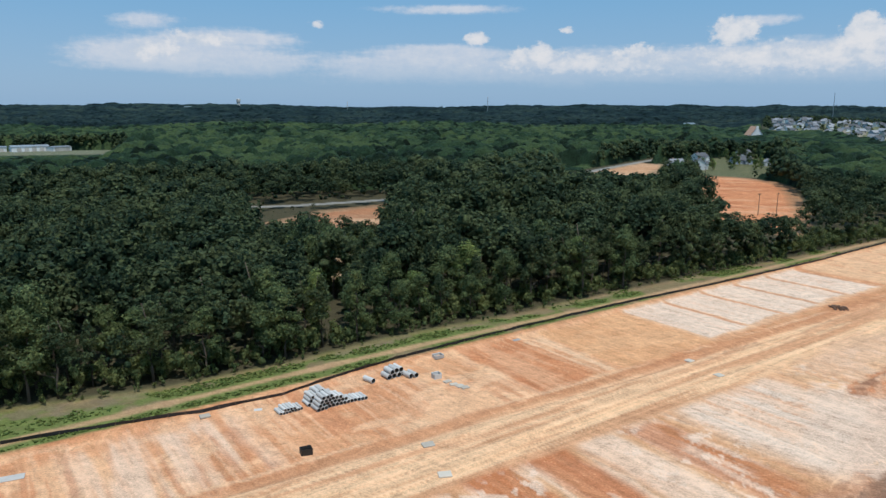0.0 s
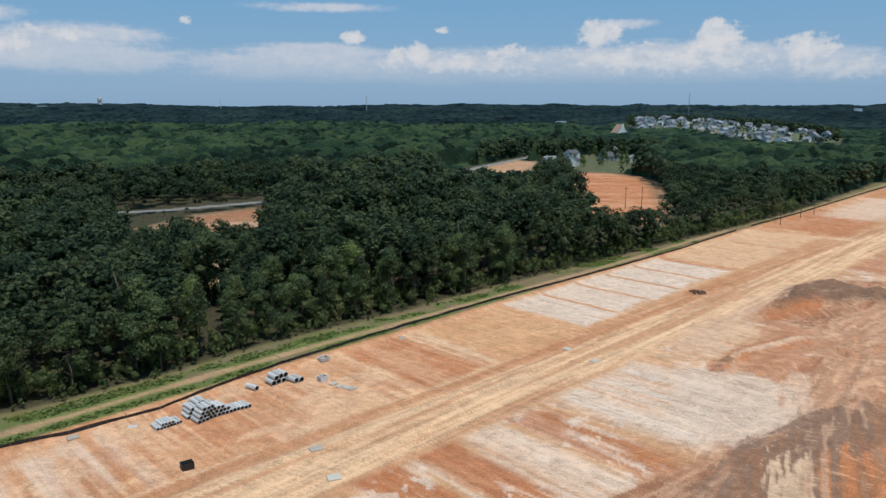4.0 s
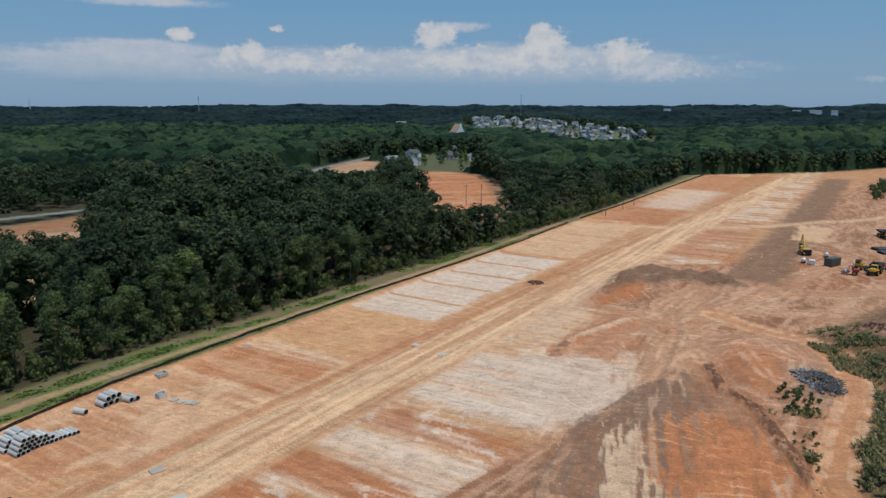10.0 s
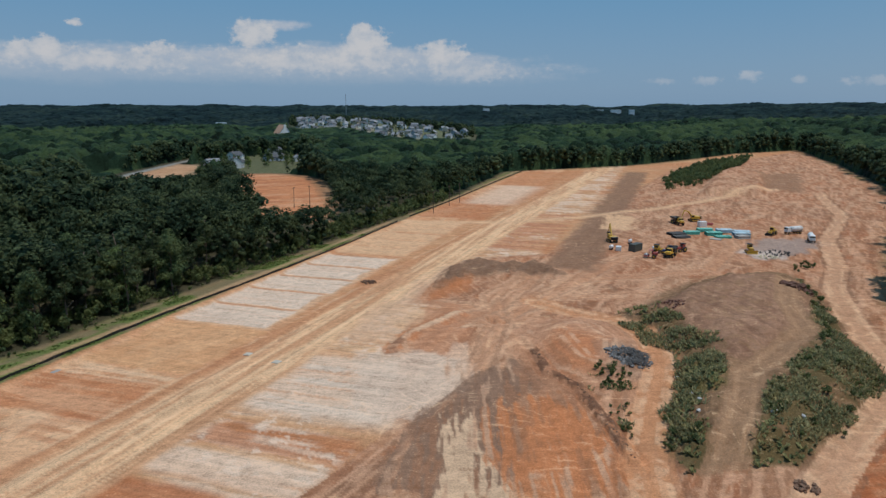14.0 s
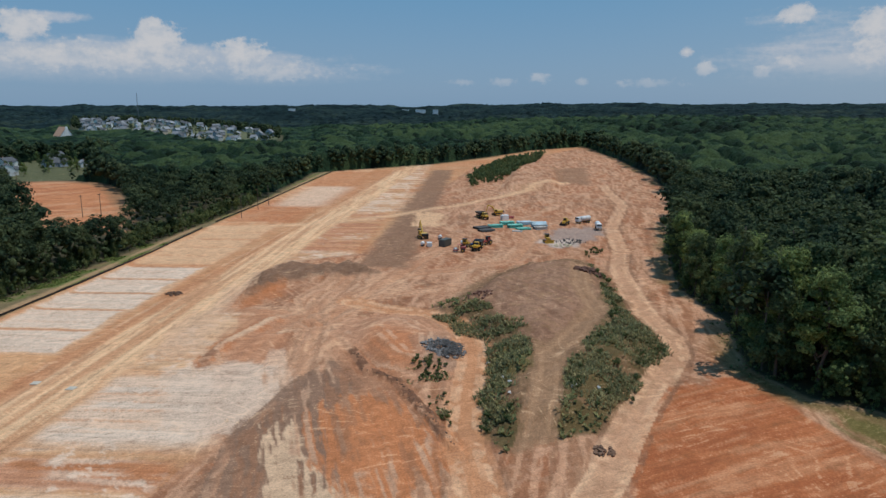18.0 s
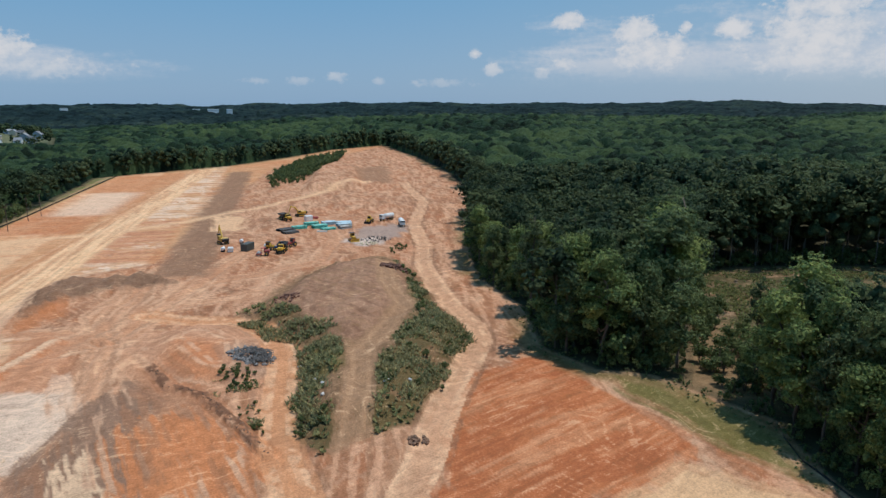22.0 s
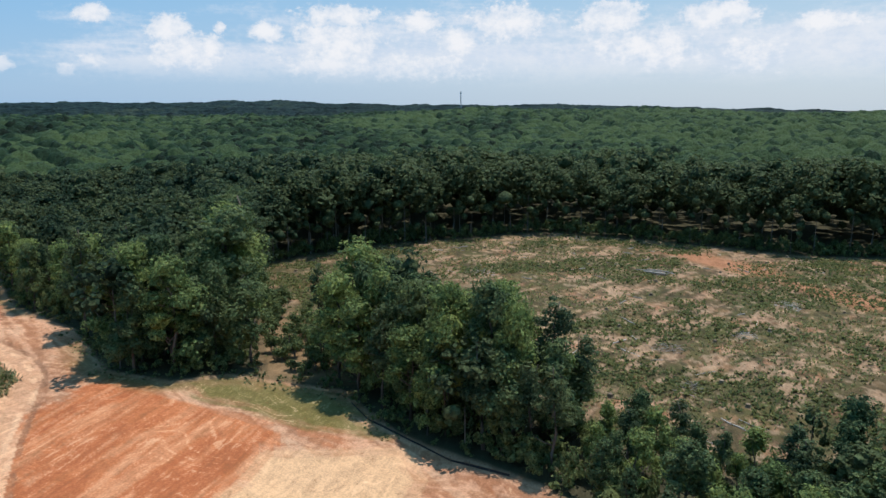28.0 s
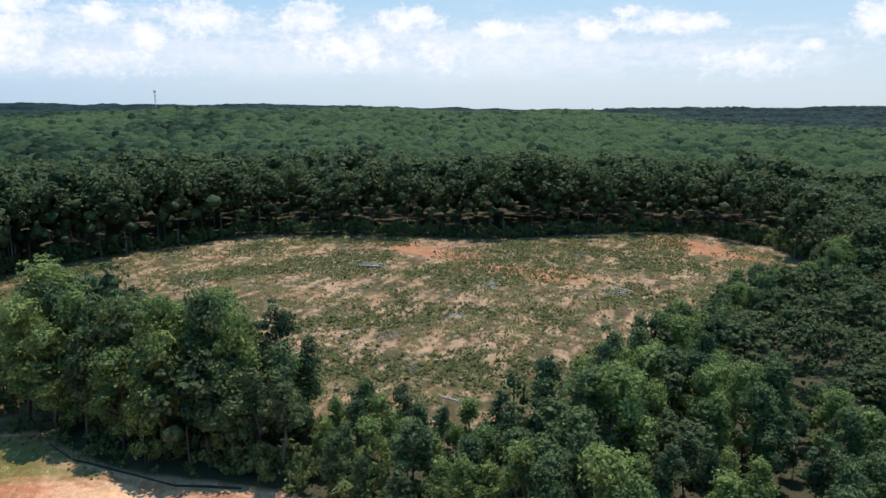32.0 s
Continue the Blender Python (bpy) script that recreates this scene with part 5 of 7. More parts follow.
# ---- shapes ----
def chamfer_box(sx, sy, sz, c=(0, 0, 0), b=None, top=(1, 1)):
    """A box with cut edges; top scales its upper face."""
    b = min(sx, sy, sz) * 0.12 if b is None else b
    bm = bmesh.new()
    bmesh.ops.create_cube(bm, size=1)
    for v in bm.verts:
        k = top if v.co.z > 0 else (1, 1)
        v.co = Vector((v.co.x * sx * k[0], v.co.y * sy * k[1], v.co.z * sz))
    bmesh.ops.bevel(bm, geom=list(bm.edges), offset=b, segments=1, affect="EDGES")
    vs = [v.co + Vector(c) for v in bm.verts]
    bm.verts.index_update()
    fs = [tuple(v.index for v in f.verts) for f in bm.faces]
    bm.free()
    return vs, fs


def rod(a, b, r, sides=8):
    return tube([Vector(a), Vector(b)], [r, r], sides)


def wheel(c, r, w, axis=(0, 1, 0), sides=14):
    """A tyre: rounded shoulders."""
    a = Vector(axis).normalized()
    c = Vector(c)
    return tube([c - a * w * 0.5, c - a * w * 0.42, c + a * w * 0.42, c + a * w * 0.5], [r * 0.82, r, r, r * 0.82], sides)


def pipe_shape(length, r, wall, sides=16, bell=0.0):
    """A hollow pipe along y, lying on z = 0, with a wider bell at one end."""
    stations = [(-length / 2, r), (length / 2 - 0.25, r), (length / 2 - 0.16, r + bell), (length / 2, r + bell)]
    vs, fs = [], []
    for yy, rr in stations:
        vs += [Vector((math.cos(2 * math.pi * k / sides) * rr, yy, r + math.sin(2 * math.pi * k / sides) * rr)) for k in range(sides)]
    inner = [(length / 2, r - wall), (-length / 2, r - wall)]
    for yy, rr in inner:
        vs += [Vector((math.cos(2 * math.pi * k / sides) * rr, yy, r + math.sin(2 * math.pi * k / sides) * rr)) for k in range(sides)]
    rings = len(stations) + 2
    for q in range(rings):
        n = (q + 1) % rings
        for k in range(sides):
            k2 = (k + 1) % sides
            fs.append((q * sides + k, n * sides + k, n * sides + k2, q * sides + k2))
    return vs, fs


def shift(shape, m):
    return [m @ Vector(v) for v in shape[0]], shape[1]


def piece(name, shapes, mat, parent=None, label="", smooth_shade=False):
    v, f = join(shapes if isinstance(shapes, list) else [shapes])
    return part(name, mesh_of(name, v, f, mat, smooth_shade), parent, label)


def stand(name, x, y, turn=0.0, lift=0.0, scale=1.0):
    """The empty at the foot of a thing with parts."""
    ob = new(name)
    ob.empty_display_size = 0.5
    ob.matrix_world = Matrix.LocRotScale((x, y, at(x, y) + lift), Euler((0, 0, radians(turn))), (scale, scale, scale))
    return ob


CONCRETE = plain("precast_concrete", (0.50, 0.49, 0.47), 0.85, 0, 0.18, 0.7, 0.3, 8)
DUSTY = plain("dusty_concrete", (0.47, 0.42, 0.35), 0.9, 0, 0.2, 0.6, 0.3, 6)
STONE = plain("old_concrete", (0.46, 0.44, 0.41), 0.9, 0, 0.25, 0.6, 0.4, 6)
FABRIC = plain("black_silt_fabric", (0.022, 0.021, 0.022), 0.8, 0, 0.3, 0.5, 0.4, 5)
STAKE = plain("weathered_stake", (0.20, 0.14, 0.09), 0.9, 0, 0.3, 2, 0.3, 12)
YELLOW = plain("worn_yellow_paint", (0.58, 0.33, 0.035), 0.45, 0.0, 0.2, 0.6, 0.15, 6)
DARK = plain("dark_steel", (0.035, 0.034, 0.034), 0.55, 0.5, 0.3, 0.8, 0.3, 6)
RUBBER = plain("dusty_rubber", (0.045, 0.040, 0.037), 0.9, 0, 0.3, 0.7, 0.3, 6)
GLASSY = plain("tinted_cab_glass", (0.02, 0.026, 0.030), 0.08, 0, 0.1, 0.5, 0.0, 3)
WHITE = plain("white_paint", (0.74, 0.74, 0.73), 0.4, 0, 0.12, 0.5, 0.1, 5)
REDPAINT = plain("faded_red_paint", (0.34, 0.055, 0.045), 0.5, 0, 0.2, 0.6, 0.15, 6)
BLUEPAINT = plain("dark_blue_paint", (0.045, 0.085, 0.20), 0.4, 0, 0.2, 0.6, 0.12, 6)
OLIVE = plain("dark_green_grey_container", (0.075, 0.080, 0.070), 0.6, 0, 0.2, 0.5, 0.2, 5)
TEAL = plain("teal_plastic_pipe", (0.070, 0.42, 0.34), 0.4, 0, 0.15, 0.6, 0.08, 5)
PALEBLUE = plain("pale_blue_plastic_pipe", (0.34, 0.50, 0.58), 0.4, 0, 0.15, 0.6, 0.08, 5)
BLACKPIPE = plain("black_corrugated_pipe", (0.03, 0.03, 0.033), 0.5, 0, 0.2, 0.6, 0.3, 12)
BRASS = plain("galvanised_steel", (0.42, 0.43, 0.44), 0.45, 0.7, 0.15, 0.6, 0.1, 5)

# ---- silt fences ----
def silt_fence(line, tall_, label, gap=2.4):
    """Fabric on stakes along a line of places."""
    pts = []
    for (ax, ay), (bx, by) in zip(line, line[1:]):
        n = max(1, int(math.hypot(bx - ax, by - ay) / gap))
        pts += [(ax + (bx - ax) * k / n, ay + (by - ay) * k / n) for k in range(n)]
    pts.append(line[-1])
    fence = stand("silt_fence", *pts[0])
    fence.matrix_world = Matrix.Translation((0, 0, 0))
    rr = random.Random(5)
    zs = height(np.array([p[0] for p in pts]), np.array([p[1] for p in pts]))
    vs, fs = [], []
    for k, (px, py) in enumerate(pts):
        h = tall_ * rr.uniform(0.78, 1.08)
        ahead = Vector(pts[min(k + 1, len(pts) - 1)]) - Vector(pts[max(k - 1, 0)])
        nx, ny = -ahead.y / ahead.length * 0.012, ahead.x / ahead.length * 0.012
        bulge = rr.uniform(0.5, 2.5)
        for s, zz in ((1, -0.12), (1, h), (-1, h), (-1, -0.12)):
            vs.append(Vector((px + nx * s + nx * bulge * 6 * (zz < 0), py + ny * s + ny * bulge * 6 * (zz < 0), zs[k] + zz)))
        if k:
            a, b = 4 * (k - 1), 4 * k
            fs += [(a + q, b + q, b + (q + 1) % 4, a + (q + 1) % 4) for q in range(4)]
    fs += [(3, 2, 1, 0), tuple(range(len(vs) - 4, len(vs)))]
    piece("fabric", (vs, fs), FABRIC, fence)
    post = chamfer_box(0.06, 0.06, 1.25, (0, 0, 0.35), 0.01)
    me = mesh_of("stake", *post, STAKE)
    for k, (px, py) in enumerate(pts):
        st = part("stake", me, fence)
        st.matrix_local = pose(px, py, zs[k], rr.uniform(-6, 6), rr.uniform(-6, 6), 35)
    return tagged(fence, label, "fence", "silt fences")


silt_fence([plan(u, FENCE_V + dv) for u, dv in ((-40, 8), (2, 3.5), (30, -2), (44, -2.5), (69, 0.5), (99, 1.5), (137, 1.5), (184, -0.5), (230, -1), (280, 0.5))], 0.68,
           "long black fabric silt fence on wooden stakes beside the grass bank")
silt_fence([plan(u, FENCE_V + dv) for u, dv in ((296, 1), (360, 0), (440, 0.5), (538, 0.5))], 0.68, "black fabric silt fence on stakes along the far lots")
silt_fence([(113, -12), (106, -14), (98, -19), (90, -24), (84, -31)], 0.42,
           "sagging black fabric silt fence at the foot of the wooded slope")

# ---- concrete pipes and precast pieces ----
PIPE_L = mesh_of("concrete_pipe", *pipe_shape(2.44, 0.34, 0.05, 16, 0.03), CONCRETE, False)
PIPE_B = mesh_of("concrete_pipe", *pipe_shape(2.44, 0.50, 0.07, 18, 0.04), CONCRETE, False)
PIPE_S = mesh_of("concrete_pipe", *pipe_shape(2.44, 0.26, 0.04, 14, 0.025), CONCRETE, False)

BORE_SHADE = plain("shaded_bore_concrete", (0.10, 0.092, 0.082), 0.9, 0, 0.2, 2.0, 0.2, 9)
for me_, sides_ in ((PIPE_L, 16), (PIPE_B, 18), (PIPE_S, 14)):
    # the bore's faces get a dark colour, painting the shade inside the pipe
    me_.materials.append(BORE_SHADE)
    for poly_ in me_.polygons[4 * sides_:5 * sides_]:
        poly_.material_index = 1


def lay_pipe(me, u, v, lift, turn=0.0, group="pipes in the big stack", label="pale grey concrete pipe in a stack on the clay"):
    px, py = plan(u, v)
    ob = new("concrete_pipe", me)
    ob.matrix_world = pose(px, py, at(px, py) + lift - 0.02, 0, 0, 35.2 + turn)
    return tagged(ob, label, "pipe", group)


prng = random.Random(8)


def stack(me, r, u0, v0, tiers, group, skew=0.0):
    """Rows of pipes in the hollows of the row beneath."""
    for k, (first, count) in enumerate(tiers):
        for i in range(count):
            lay_pipe(me, u0 + (first + i + 0.5 * (k % 2)) * 2.03 * r, v0 + prng.uniform(-0.12, 0.12) + skew * k, k * 1.74 * r, prng.uniform(-1, 1), group)


U0, V0 = 46.2, 102.6
stack(PIPE_L, 0.34, U0, V0, [(0, 14), (0, 8), (1, 6), (1, 3)], "pipes in the big stack")
stack(PIPE_L, 0.34, U0 - 0.4, V0 + 2.7, [(0, 9), (0, 7), (1, 4), (2, 2)], "pipes in the big stack")
stack(PIPE_L, 0.34, U0 + 1.2, V0 + 5.4, [(0, 5), (1, 3)], "pipes in the big stack")
stack(PIPE_S, 0.26, U0 - 5.6, V0 + 2.5, [(0, 8), (1, 4)], "smaller pipes beside the stack")
stack(PIPE_B, 0.50, 63.0, 107.6, [(0, 4), (0, 3)], "large pipes in a heap")
for q, (u, v, tn) in enumerate(((66.4, 105.8, 8), (67.5, 105.6, 6))):
    lay_pipe(PIPE_B, u, v, 0, tn, "large pipes in a heap", "large pale concrete pipe lying beside the heap")
lay_pipe(PIPE_B, 59.6, 108.2, 0, 12, "loose pipes", "single large concrete pipe lying on the clay")


def catch_basin(x, y, turn, sx, sy, sz, label):
    """A hollow precast box, open at the top."""
    ob = stand("catch_basin", x, y, turn)
    w = 0.15
    for n, (px, py, qx, qy) in enumerate(((0, sy / 2, sx, w), (0, -sy / 2, sx, w), (sx / 2, 0, w, sy - w), (-sx / 2, 0, w, sy - w))):
        piece("side_wall", chamfer_box(qx, qy, sz, (px, py, sz / 2), 0.02), CONCRETE, ob)
    piece("base_slab", chamfer_box(sx + 0.1, sy + 0.1, 0.14, (0, 0, 0.03), 0.02), CONCRETE, ob)
    return tagged(ob, label, "catch basin", "precast pieces")


def slab(x, y, turn, sx, sy, sz, label, mat=DUSTY, tilt=0.0):
    v, f = join([chamfer_box(sx, sy, sz, (0, 0, sz / 2), 0.04), chamfer_box(sx * 0.5, sy * 0.5, 0.05, (0, 0, sz + 0.02), 0.015)])
    ob = new("concrete_slab", mesh_of("concrete_slab", v, f, mat))
    ob.matrix_world = pose(x, y, at(x, y) - 0.02, tilt, 0, turn)
    return tagged(ob, label, "slab", "precast pieces")


catch_basin(-1.0, 135.0, 35, 1.9, 1.5, 0.7, "pale precast concrete catch basin near the silt fence")
catch_basin(-1.2, 124.6, 30, 1.5, 1.3, 1.0, "grey open precast concrete box on the clay")
for dx, dy, tn in ((0.8, 122.6, 40), (2.0, 121.4, 20), (3.1, 120.6, 50), (4.0, 120.0, 35)):
    slab(dx, dy, tn, 1.5, 1.0, 0.28, "pale concrete slab lying beside others on the clay")
slab(-2.2, 97.8, 20, 1.9, 1.5, 0.22, "concrete cover slab beside the street")
slab(0.3, 89.0, 10, 1.9, 1.5, 0.25, "concrete cover slab on a timber frame beside the street")
slab(-39, 107.5, 30, 1.7, 1.3, 0.3, "concrete slab beside the silt fence")
slab(-31, 110.2, 15, 1.4, 0.9, 0.10, "flat grey broken concrete piece on the clay", STONE)
slab(-59, 88.0, 25, 3.2, 1.6, 0.12, "grey manhole slab in a pale patch", STONE)
slab(49.6, 134.2, 35, 1.5, 1.5, 0.22, "square concrete manhole slab in the lot")
slab(52.3, 125.8, 30, 1.5, 1.5, 0.18, "square concrete manhole slab beside the street")
slab(16, 146.0, 35, 1.8, 1.0, 0.10, "grey scrap slab by the silt fence", STONE)

bin_ = stand("steel_bin", -20, 95, 25)
piece("bin_floor", chamfer_box(1.6, 1.2, 0.08, (0, 0, 0.06), 0.01), DARK, bin_)
for px, py, qx, qy in ((0, 0.6, 1.7, 0.07), (0, -0.6, 1.7, 0.07), (0.82, 0, 0.07, 1.13), (-0.82, 0, 0.07, 1.13)):
    piece("bin_side", chamfer_box(qx, qy, 1.0, (px, py, 0.5), 0.01), DARK, bin_)
piece("crossbar", rod((-0.8, 0, 1.0), (0.8, 0, 1.0), 0.05), DARK, bin_)
tagged(bin_, "open black steel bin standing alone on the clay", "bin")


# ---- machines ----
def track_unit(parent, y, length=4.4, h=0.95, w=0.6):
    """A crawler track: belt round idlers, with rollers inside."""
    prof = []
    for k in range(9):
        a = math.pi / 2 + math.pi * k / 8
        prof.append((-length / 2 + h / 2 + math.cos(a) * h / 2, h / 2 + math.sin(a) * h / 2))
    for k in range(9):
        a = -math.pi / 2 + math.pi * k / 8
        prof.append((length / 2 - h / 2 + math.cos(a) * h / 2, h / 2 + math.sin(a) * h / 2))
    n = len(prof)
    vs = [Vector((px, y - w / 2, pz)) for px, pz in prof] + [Vector((px, y + w / 2, pz)) for px, pz in prof]
    fs = [tuple(range(n)), tuple(range(2 * n - 1, n - 1, -1))] + [(k, k + n, (k + 1) % n + n, (k + 1) % n) for k in range(n)]
    belt = piece("track", (vs, fs), DARK, parent)
    piece("track_frame", chamfer_box(length * 0.7, w + 0.06, h * 0.35, (0, y, h * 0.5), 0.03), YELLOW, belt)
    return belt


def excavator(x, y, turn, arm, label):
    ob = stand("excavator", x, y, turn)
    for s in (-1.25, 1.25):
        track_unit(ob, s)
    piece("turntable", tube([(0, 0, 0.8), (0, 0, 1.15)], [0.75, 0.75], 14), DARK, ob)
    piece("engine_housing", chamfer_box(2.5, 2.7, 1.15, (-1.0, 0, 1.72), 0.12), YELLOW, ob)
    piece("counterweight", chamfer_box(0.7, 2.7, 1.2, (-2.55, 0, 1.68), 0.2), DARK, ob)
    cab = piece("cab", chamfer_box(1.7, 1.1, 1.75, (1.05, 0.8, 2.05), 0.14), YELLOW, ob)
    piece("window", chamfer_box(1.4, 1.14, 0.9, (1.12, 0.8, 2.32), 0.1), GLASSY, cab)
    p0, p1, p2, p3 = arm
    piece("boom", tube([Vector((0.6, -0.25, 1.7)), Vector(p0), Vector(p1)], [0.32, 0.36, 0.22], 6), YELLOW, ob)
    piece("stick", tube([Vector(p1) + Vector((-0.3, 0, 0.35)), Vector(p1), Vector(p2)], [0.14, 0.26, 0.15], 6), YELLOW, ob)
    piece("bucket", [chamfer_box(0.8, 1.3, 0.9, p3, 0.15, (0.7, 1)), chamfer_box(0.25, 1.2, 0.3, (p3[0] - 0.3, p3[1], p3[2] - 0.5), 0.05)], DARK, ob)
    piece("boom_cylinder", rod((1.0, -0.25, 1.4), (Vector(p0) * 0.85 + Vector((0.2, 0, 0.1))), 0.09), BRASS, ob)
    return tagged(ob, label, "excavator", "machines in the yard")


def tyre(parent, x, y, r, w):
    t = piece("wheel", wheel((x, y, r), r, w), RUBBER, parent)
    piece("rim", wheel((x, y, r), r * 0.5, w * 1.06), YELLOW, t)
    return t


def dump_truck(x, y, turn, label):
    ob = stand("dump_truck", x, y, turn)
    for px in (3.2, -1.2, -2.9):
        for s in (-1.15, 1.15):
            tyre(ob, px, s, 0.85, 0.6)
    piece("chassis", [chamfer_box(3.0, 1.1, 0.5, (3.0, 0, 1.25), 0.06), chamfer_box(4.2, 1.0, 0.45, (-1.6, 0, 1.25), 0.06), rod((0.4, 0, 1.2), (1.6, 0, 1.2), 0.3)], DARK, ob)
    piece("hood", chamfer_box(1.7, 1.8, 0.95, (4.1, 0, 1.95), 0.15, (0.9, 0.9)), YELLOW, ob)
    cab = piece("cab", chamfer_box(1.5, 1.9, 1.7, (2.5, 0, 2.45), 0.14, (0.85, 0.92)), YELLOW, ob)
    piece("window", chamfer_box(1.5, 1.75, 0.7, (2.52, 0, 2.72), 0.06, (0.9, 0.92)), GLASSY, cab)
    for s in (-2.0, 2.0):
        piece("fender", chamfer_box(2.0, 0.5, 0.16, (3.2, s * 0.6, 1.85), 0.04), YELLOW, ob)
    vs = [Vector(p) for p in ((-4.2, -1.4, 2.4), (-4.2, 1.4, 2.4), (1.3, 1.4, 1.6), (1.3, -1.4, 1.6), (-4.7, -1.6, 3.0), (-4.7, 1.6, 3.0), (1.7, 1.6, 3.1), (1.7, -1.6, 3.1),
                              (-4.4, -1.45, 3.0), (-4.4, 1.45, 3.0), (1.45, 1.45, 3.1), (1.45, -1.45, 3.1), (-4.0, -1.25, 2.55), (-4.0, 1.25, 2.55), (1.15, 1.25, 1.8), (1.15, -1.25, 1.8))]
    fs = [(0, 1, 2, 3), (0, 4, 5, 1), (1, 5, 6, 2), (2, 6, 7, 3), (3, 7, 4, 0), (4, 8, 9, 5), (5, 9, 10, 6), (6, 10, 11, 7), (7, 11, 8, 4),
          (8, 12, 13, 9), (9, 13, 14, 10), (10, 14, 15, 11), (11, 15, 12, 8), (12, 15, 14, 13)]
    piece("bed", (vs, fs), DARK, ob, "dark dusty steel bed")
    return tagged(ob, label, "dump truck", "machines in the yard")


def bulldozer(x, y, turn, label):
    ob = stand("bulldozer", x, y, turn)
    for s in (-1.0, 1.0):
        track_unit(ob, s, 3.4, 1.0, 0.6)
    piece("hood", chamfer_box(2.0, 1.3, 1.0, (0.7, 0, 1.5), 0.1), YELLOW, ob)
    cab = piece("cab", chamfer_box(1.4, 1.5, 1.5, (-0.7, 0, 2.2), 0.1), YELLOW, ob)
    piece("window", chamfer_box(1.44, 1.3, 0.75, (-0.7, 0, 2.4), 0.06), GLASSY, cab)
    piece("roof", chamfer_box(1.7, 1.7, 0.14, (-0.7, 0, 3.05), 0.04), DARK, ob)
    vs = [Vector((2.45 - 0.28 * math.sin(math.pi * k / 4) + dx, s * 1.75, 0.1 + 0.3 * k)) for dx in (0, 0.14) for s in (-1, 1) for k in range(5)]
    fs = [(k, k + 1, k + 6, k + 5) for k in range(4)] + [(10 + k, 15 + k, 16 + k, 11 + k) for k in range(4)]
    fs += [(k, 10 + k, 11 + k, k + 1) for k in range(4)] + [(5 + k, 6 + k, 16 + k, 15 + k) for k in range(4)] + [(4, 14, 19, 9), (0, 5, 15, 10)]
    piece("blade", (vs, fs), YELLOW, ob)
    for s in (-1.1, 1.1):
        piece("push_arm", rod((0, s, 0.6), (2.4, s, 0.5), 0.12, 6), DARK, ob)
    return tagged(ob, label, "bulldozer", "machines in the yard")


def wheel_loader(x, y, turn, label):
    ob = stand("wheel_loader", x, y, turn)
    for px in (1.5, -1.5):
        for s in (-1.05, 1.05):
            tyre(ob, px, s, 0.78, 0.6)
    piece("rear_body", chamfer_box(2.6, 1.7, 1.1, (-1.6, 0, 1.5), 0.15), YELLOW, ob)
    cab = piece("cab", chamfer_box(1.3, 1.5, 1.6, (0.1, 0, 2.4), 0.1, (0.9, 0.9)), YELLOW, ob)
    piece("window", chamfer_box(1.32, 1.4, 0.95, (0.1, 0, 2.55), 0.06, (0.92, 0.92)), GLASSY, cab)
    piece("front_frame", chamfer_box(1.5, 1.0, 0.9, (1.5, 0, 1.2), 0.1), YELLOW, ob)
    for s in (-0.5, 0.5):
        piece("lift_arm", tube([(1.2, s, 1.9), (2.3, s, 1.5), (3.2, s, 0.6)], [0.14, 0.16, 0.12], 6), YELLOW, ob)
    piece("bucket", [chamfer_box(0.9, 2.6, 0.12, (3.6, 0, 0.12), 0.03), chamfer_box(0.14, 2.6, 1.0, (3.2, 0, 0.55), 0.03), chamfer_box(0.8, 0.08, 0.8, (3.5, 1.28, 0.45), 0.02), chamfer_box(0.8, 0.08, 0.8, (3.5, -1.28, 0.45), 0.02)], DARK, ob)
    return tagged(ob, label, "loader", "machines in the yard")


def roller(x, y, turn, label):
    ob = stand("soil_roller", x, y, turn)
    piece("drum", wheel((1.5, 0, 0.75), 0.75, 2.1), BRASS, ob)
    piece("drum_frame", [chamfer_box(2.0, 0.14, 0.3, (1.4, s, 0.8), 0.03) for s in (-1.2, 1.2)] + [chamfer_box(0.2, 2.5, 0.3, (0.45, 0, 0.8), 0.03)], REDPAINT, ob)
    for s in (-0.85, 0.85):
        tyre(ob, -1.2, s, 0.7, 0.55)
    piece("engine_hood", chamfer_box(1.9, 1.5, 0.9, (-1.3, 0, 1.55), 0.14), REDPAINT, ob)
    piece("canopy", [chamfer_box(1.5, 1.6, 0.1, (-0.1, 0, 2.7), 0.03)] + [rod((-0.1 + a, b, 1.3), (-0.1 + a, b, 2.7), 0.05, 6) for a in (-0.6, 0.6) for b in (-0.7, 0.7)], REDPAINT, ob)
    return tagged(ob, label, "roller", "machines in the yard")


def tractor(x, y, turn, paint_, label):
    ob = stand("tractor", x, y, turn)
    for s in (-0.95, 0.95):
        tyre(ob, -0.8, s, 0.9, 0.5)
        tyre(ob, 1.5, s, 0.62, 0.4)
    piece("hood", chamfer_box(2.0, 0.9, 0.8, (1.2, 0, 1.4), 0.12, (0.95, 0.85)), paint_, ob)
    cab = piece("cab", chamfer_box(1.4, 1.5, 1.5, (-0.6, 0, 2.1), 0.12, (0.9, 0.9)), paint_, ob)
    piece("window", chamfer_box(1.42, 1.4, 0.8, (-0.6, 0, 2.25), 0.05, (0.92, 0.92)), GLASSY, cab)
    piece("cab_roof", chamfer_box(1.6, 1.6, 0.16, (-0.6, 0, 2.92), 0.05), DARK, ob)
    piece("exhaust", rod((1.0, 0.35, 1.7), (1.0, 0.35, 2.6), 0.05, 6), DARK, ob)
    return tagged(ob, label, "tractor", "machines in the yard")


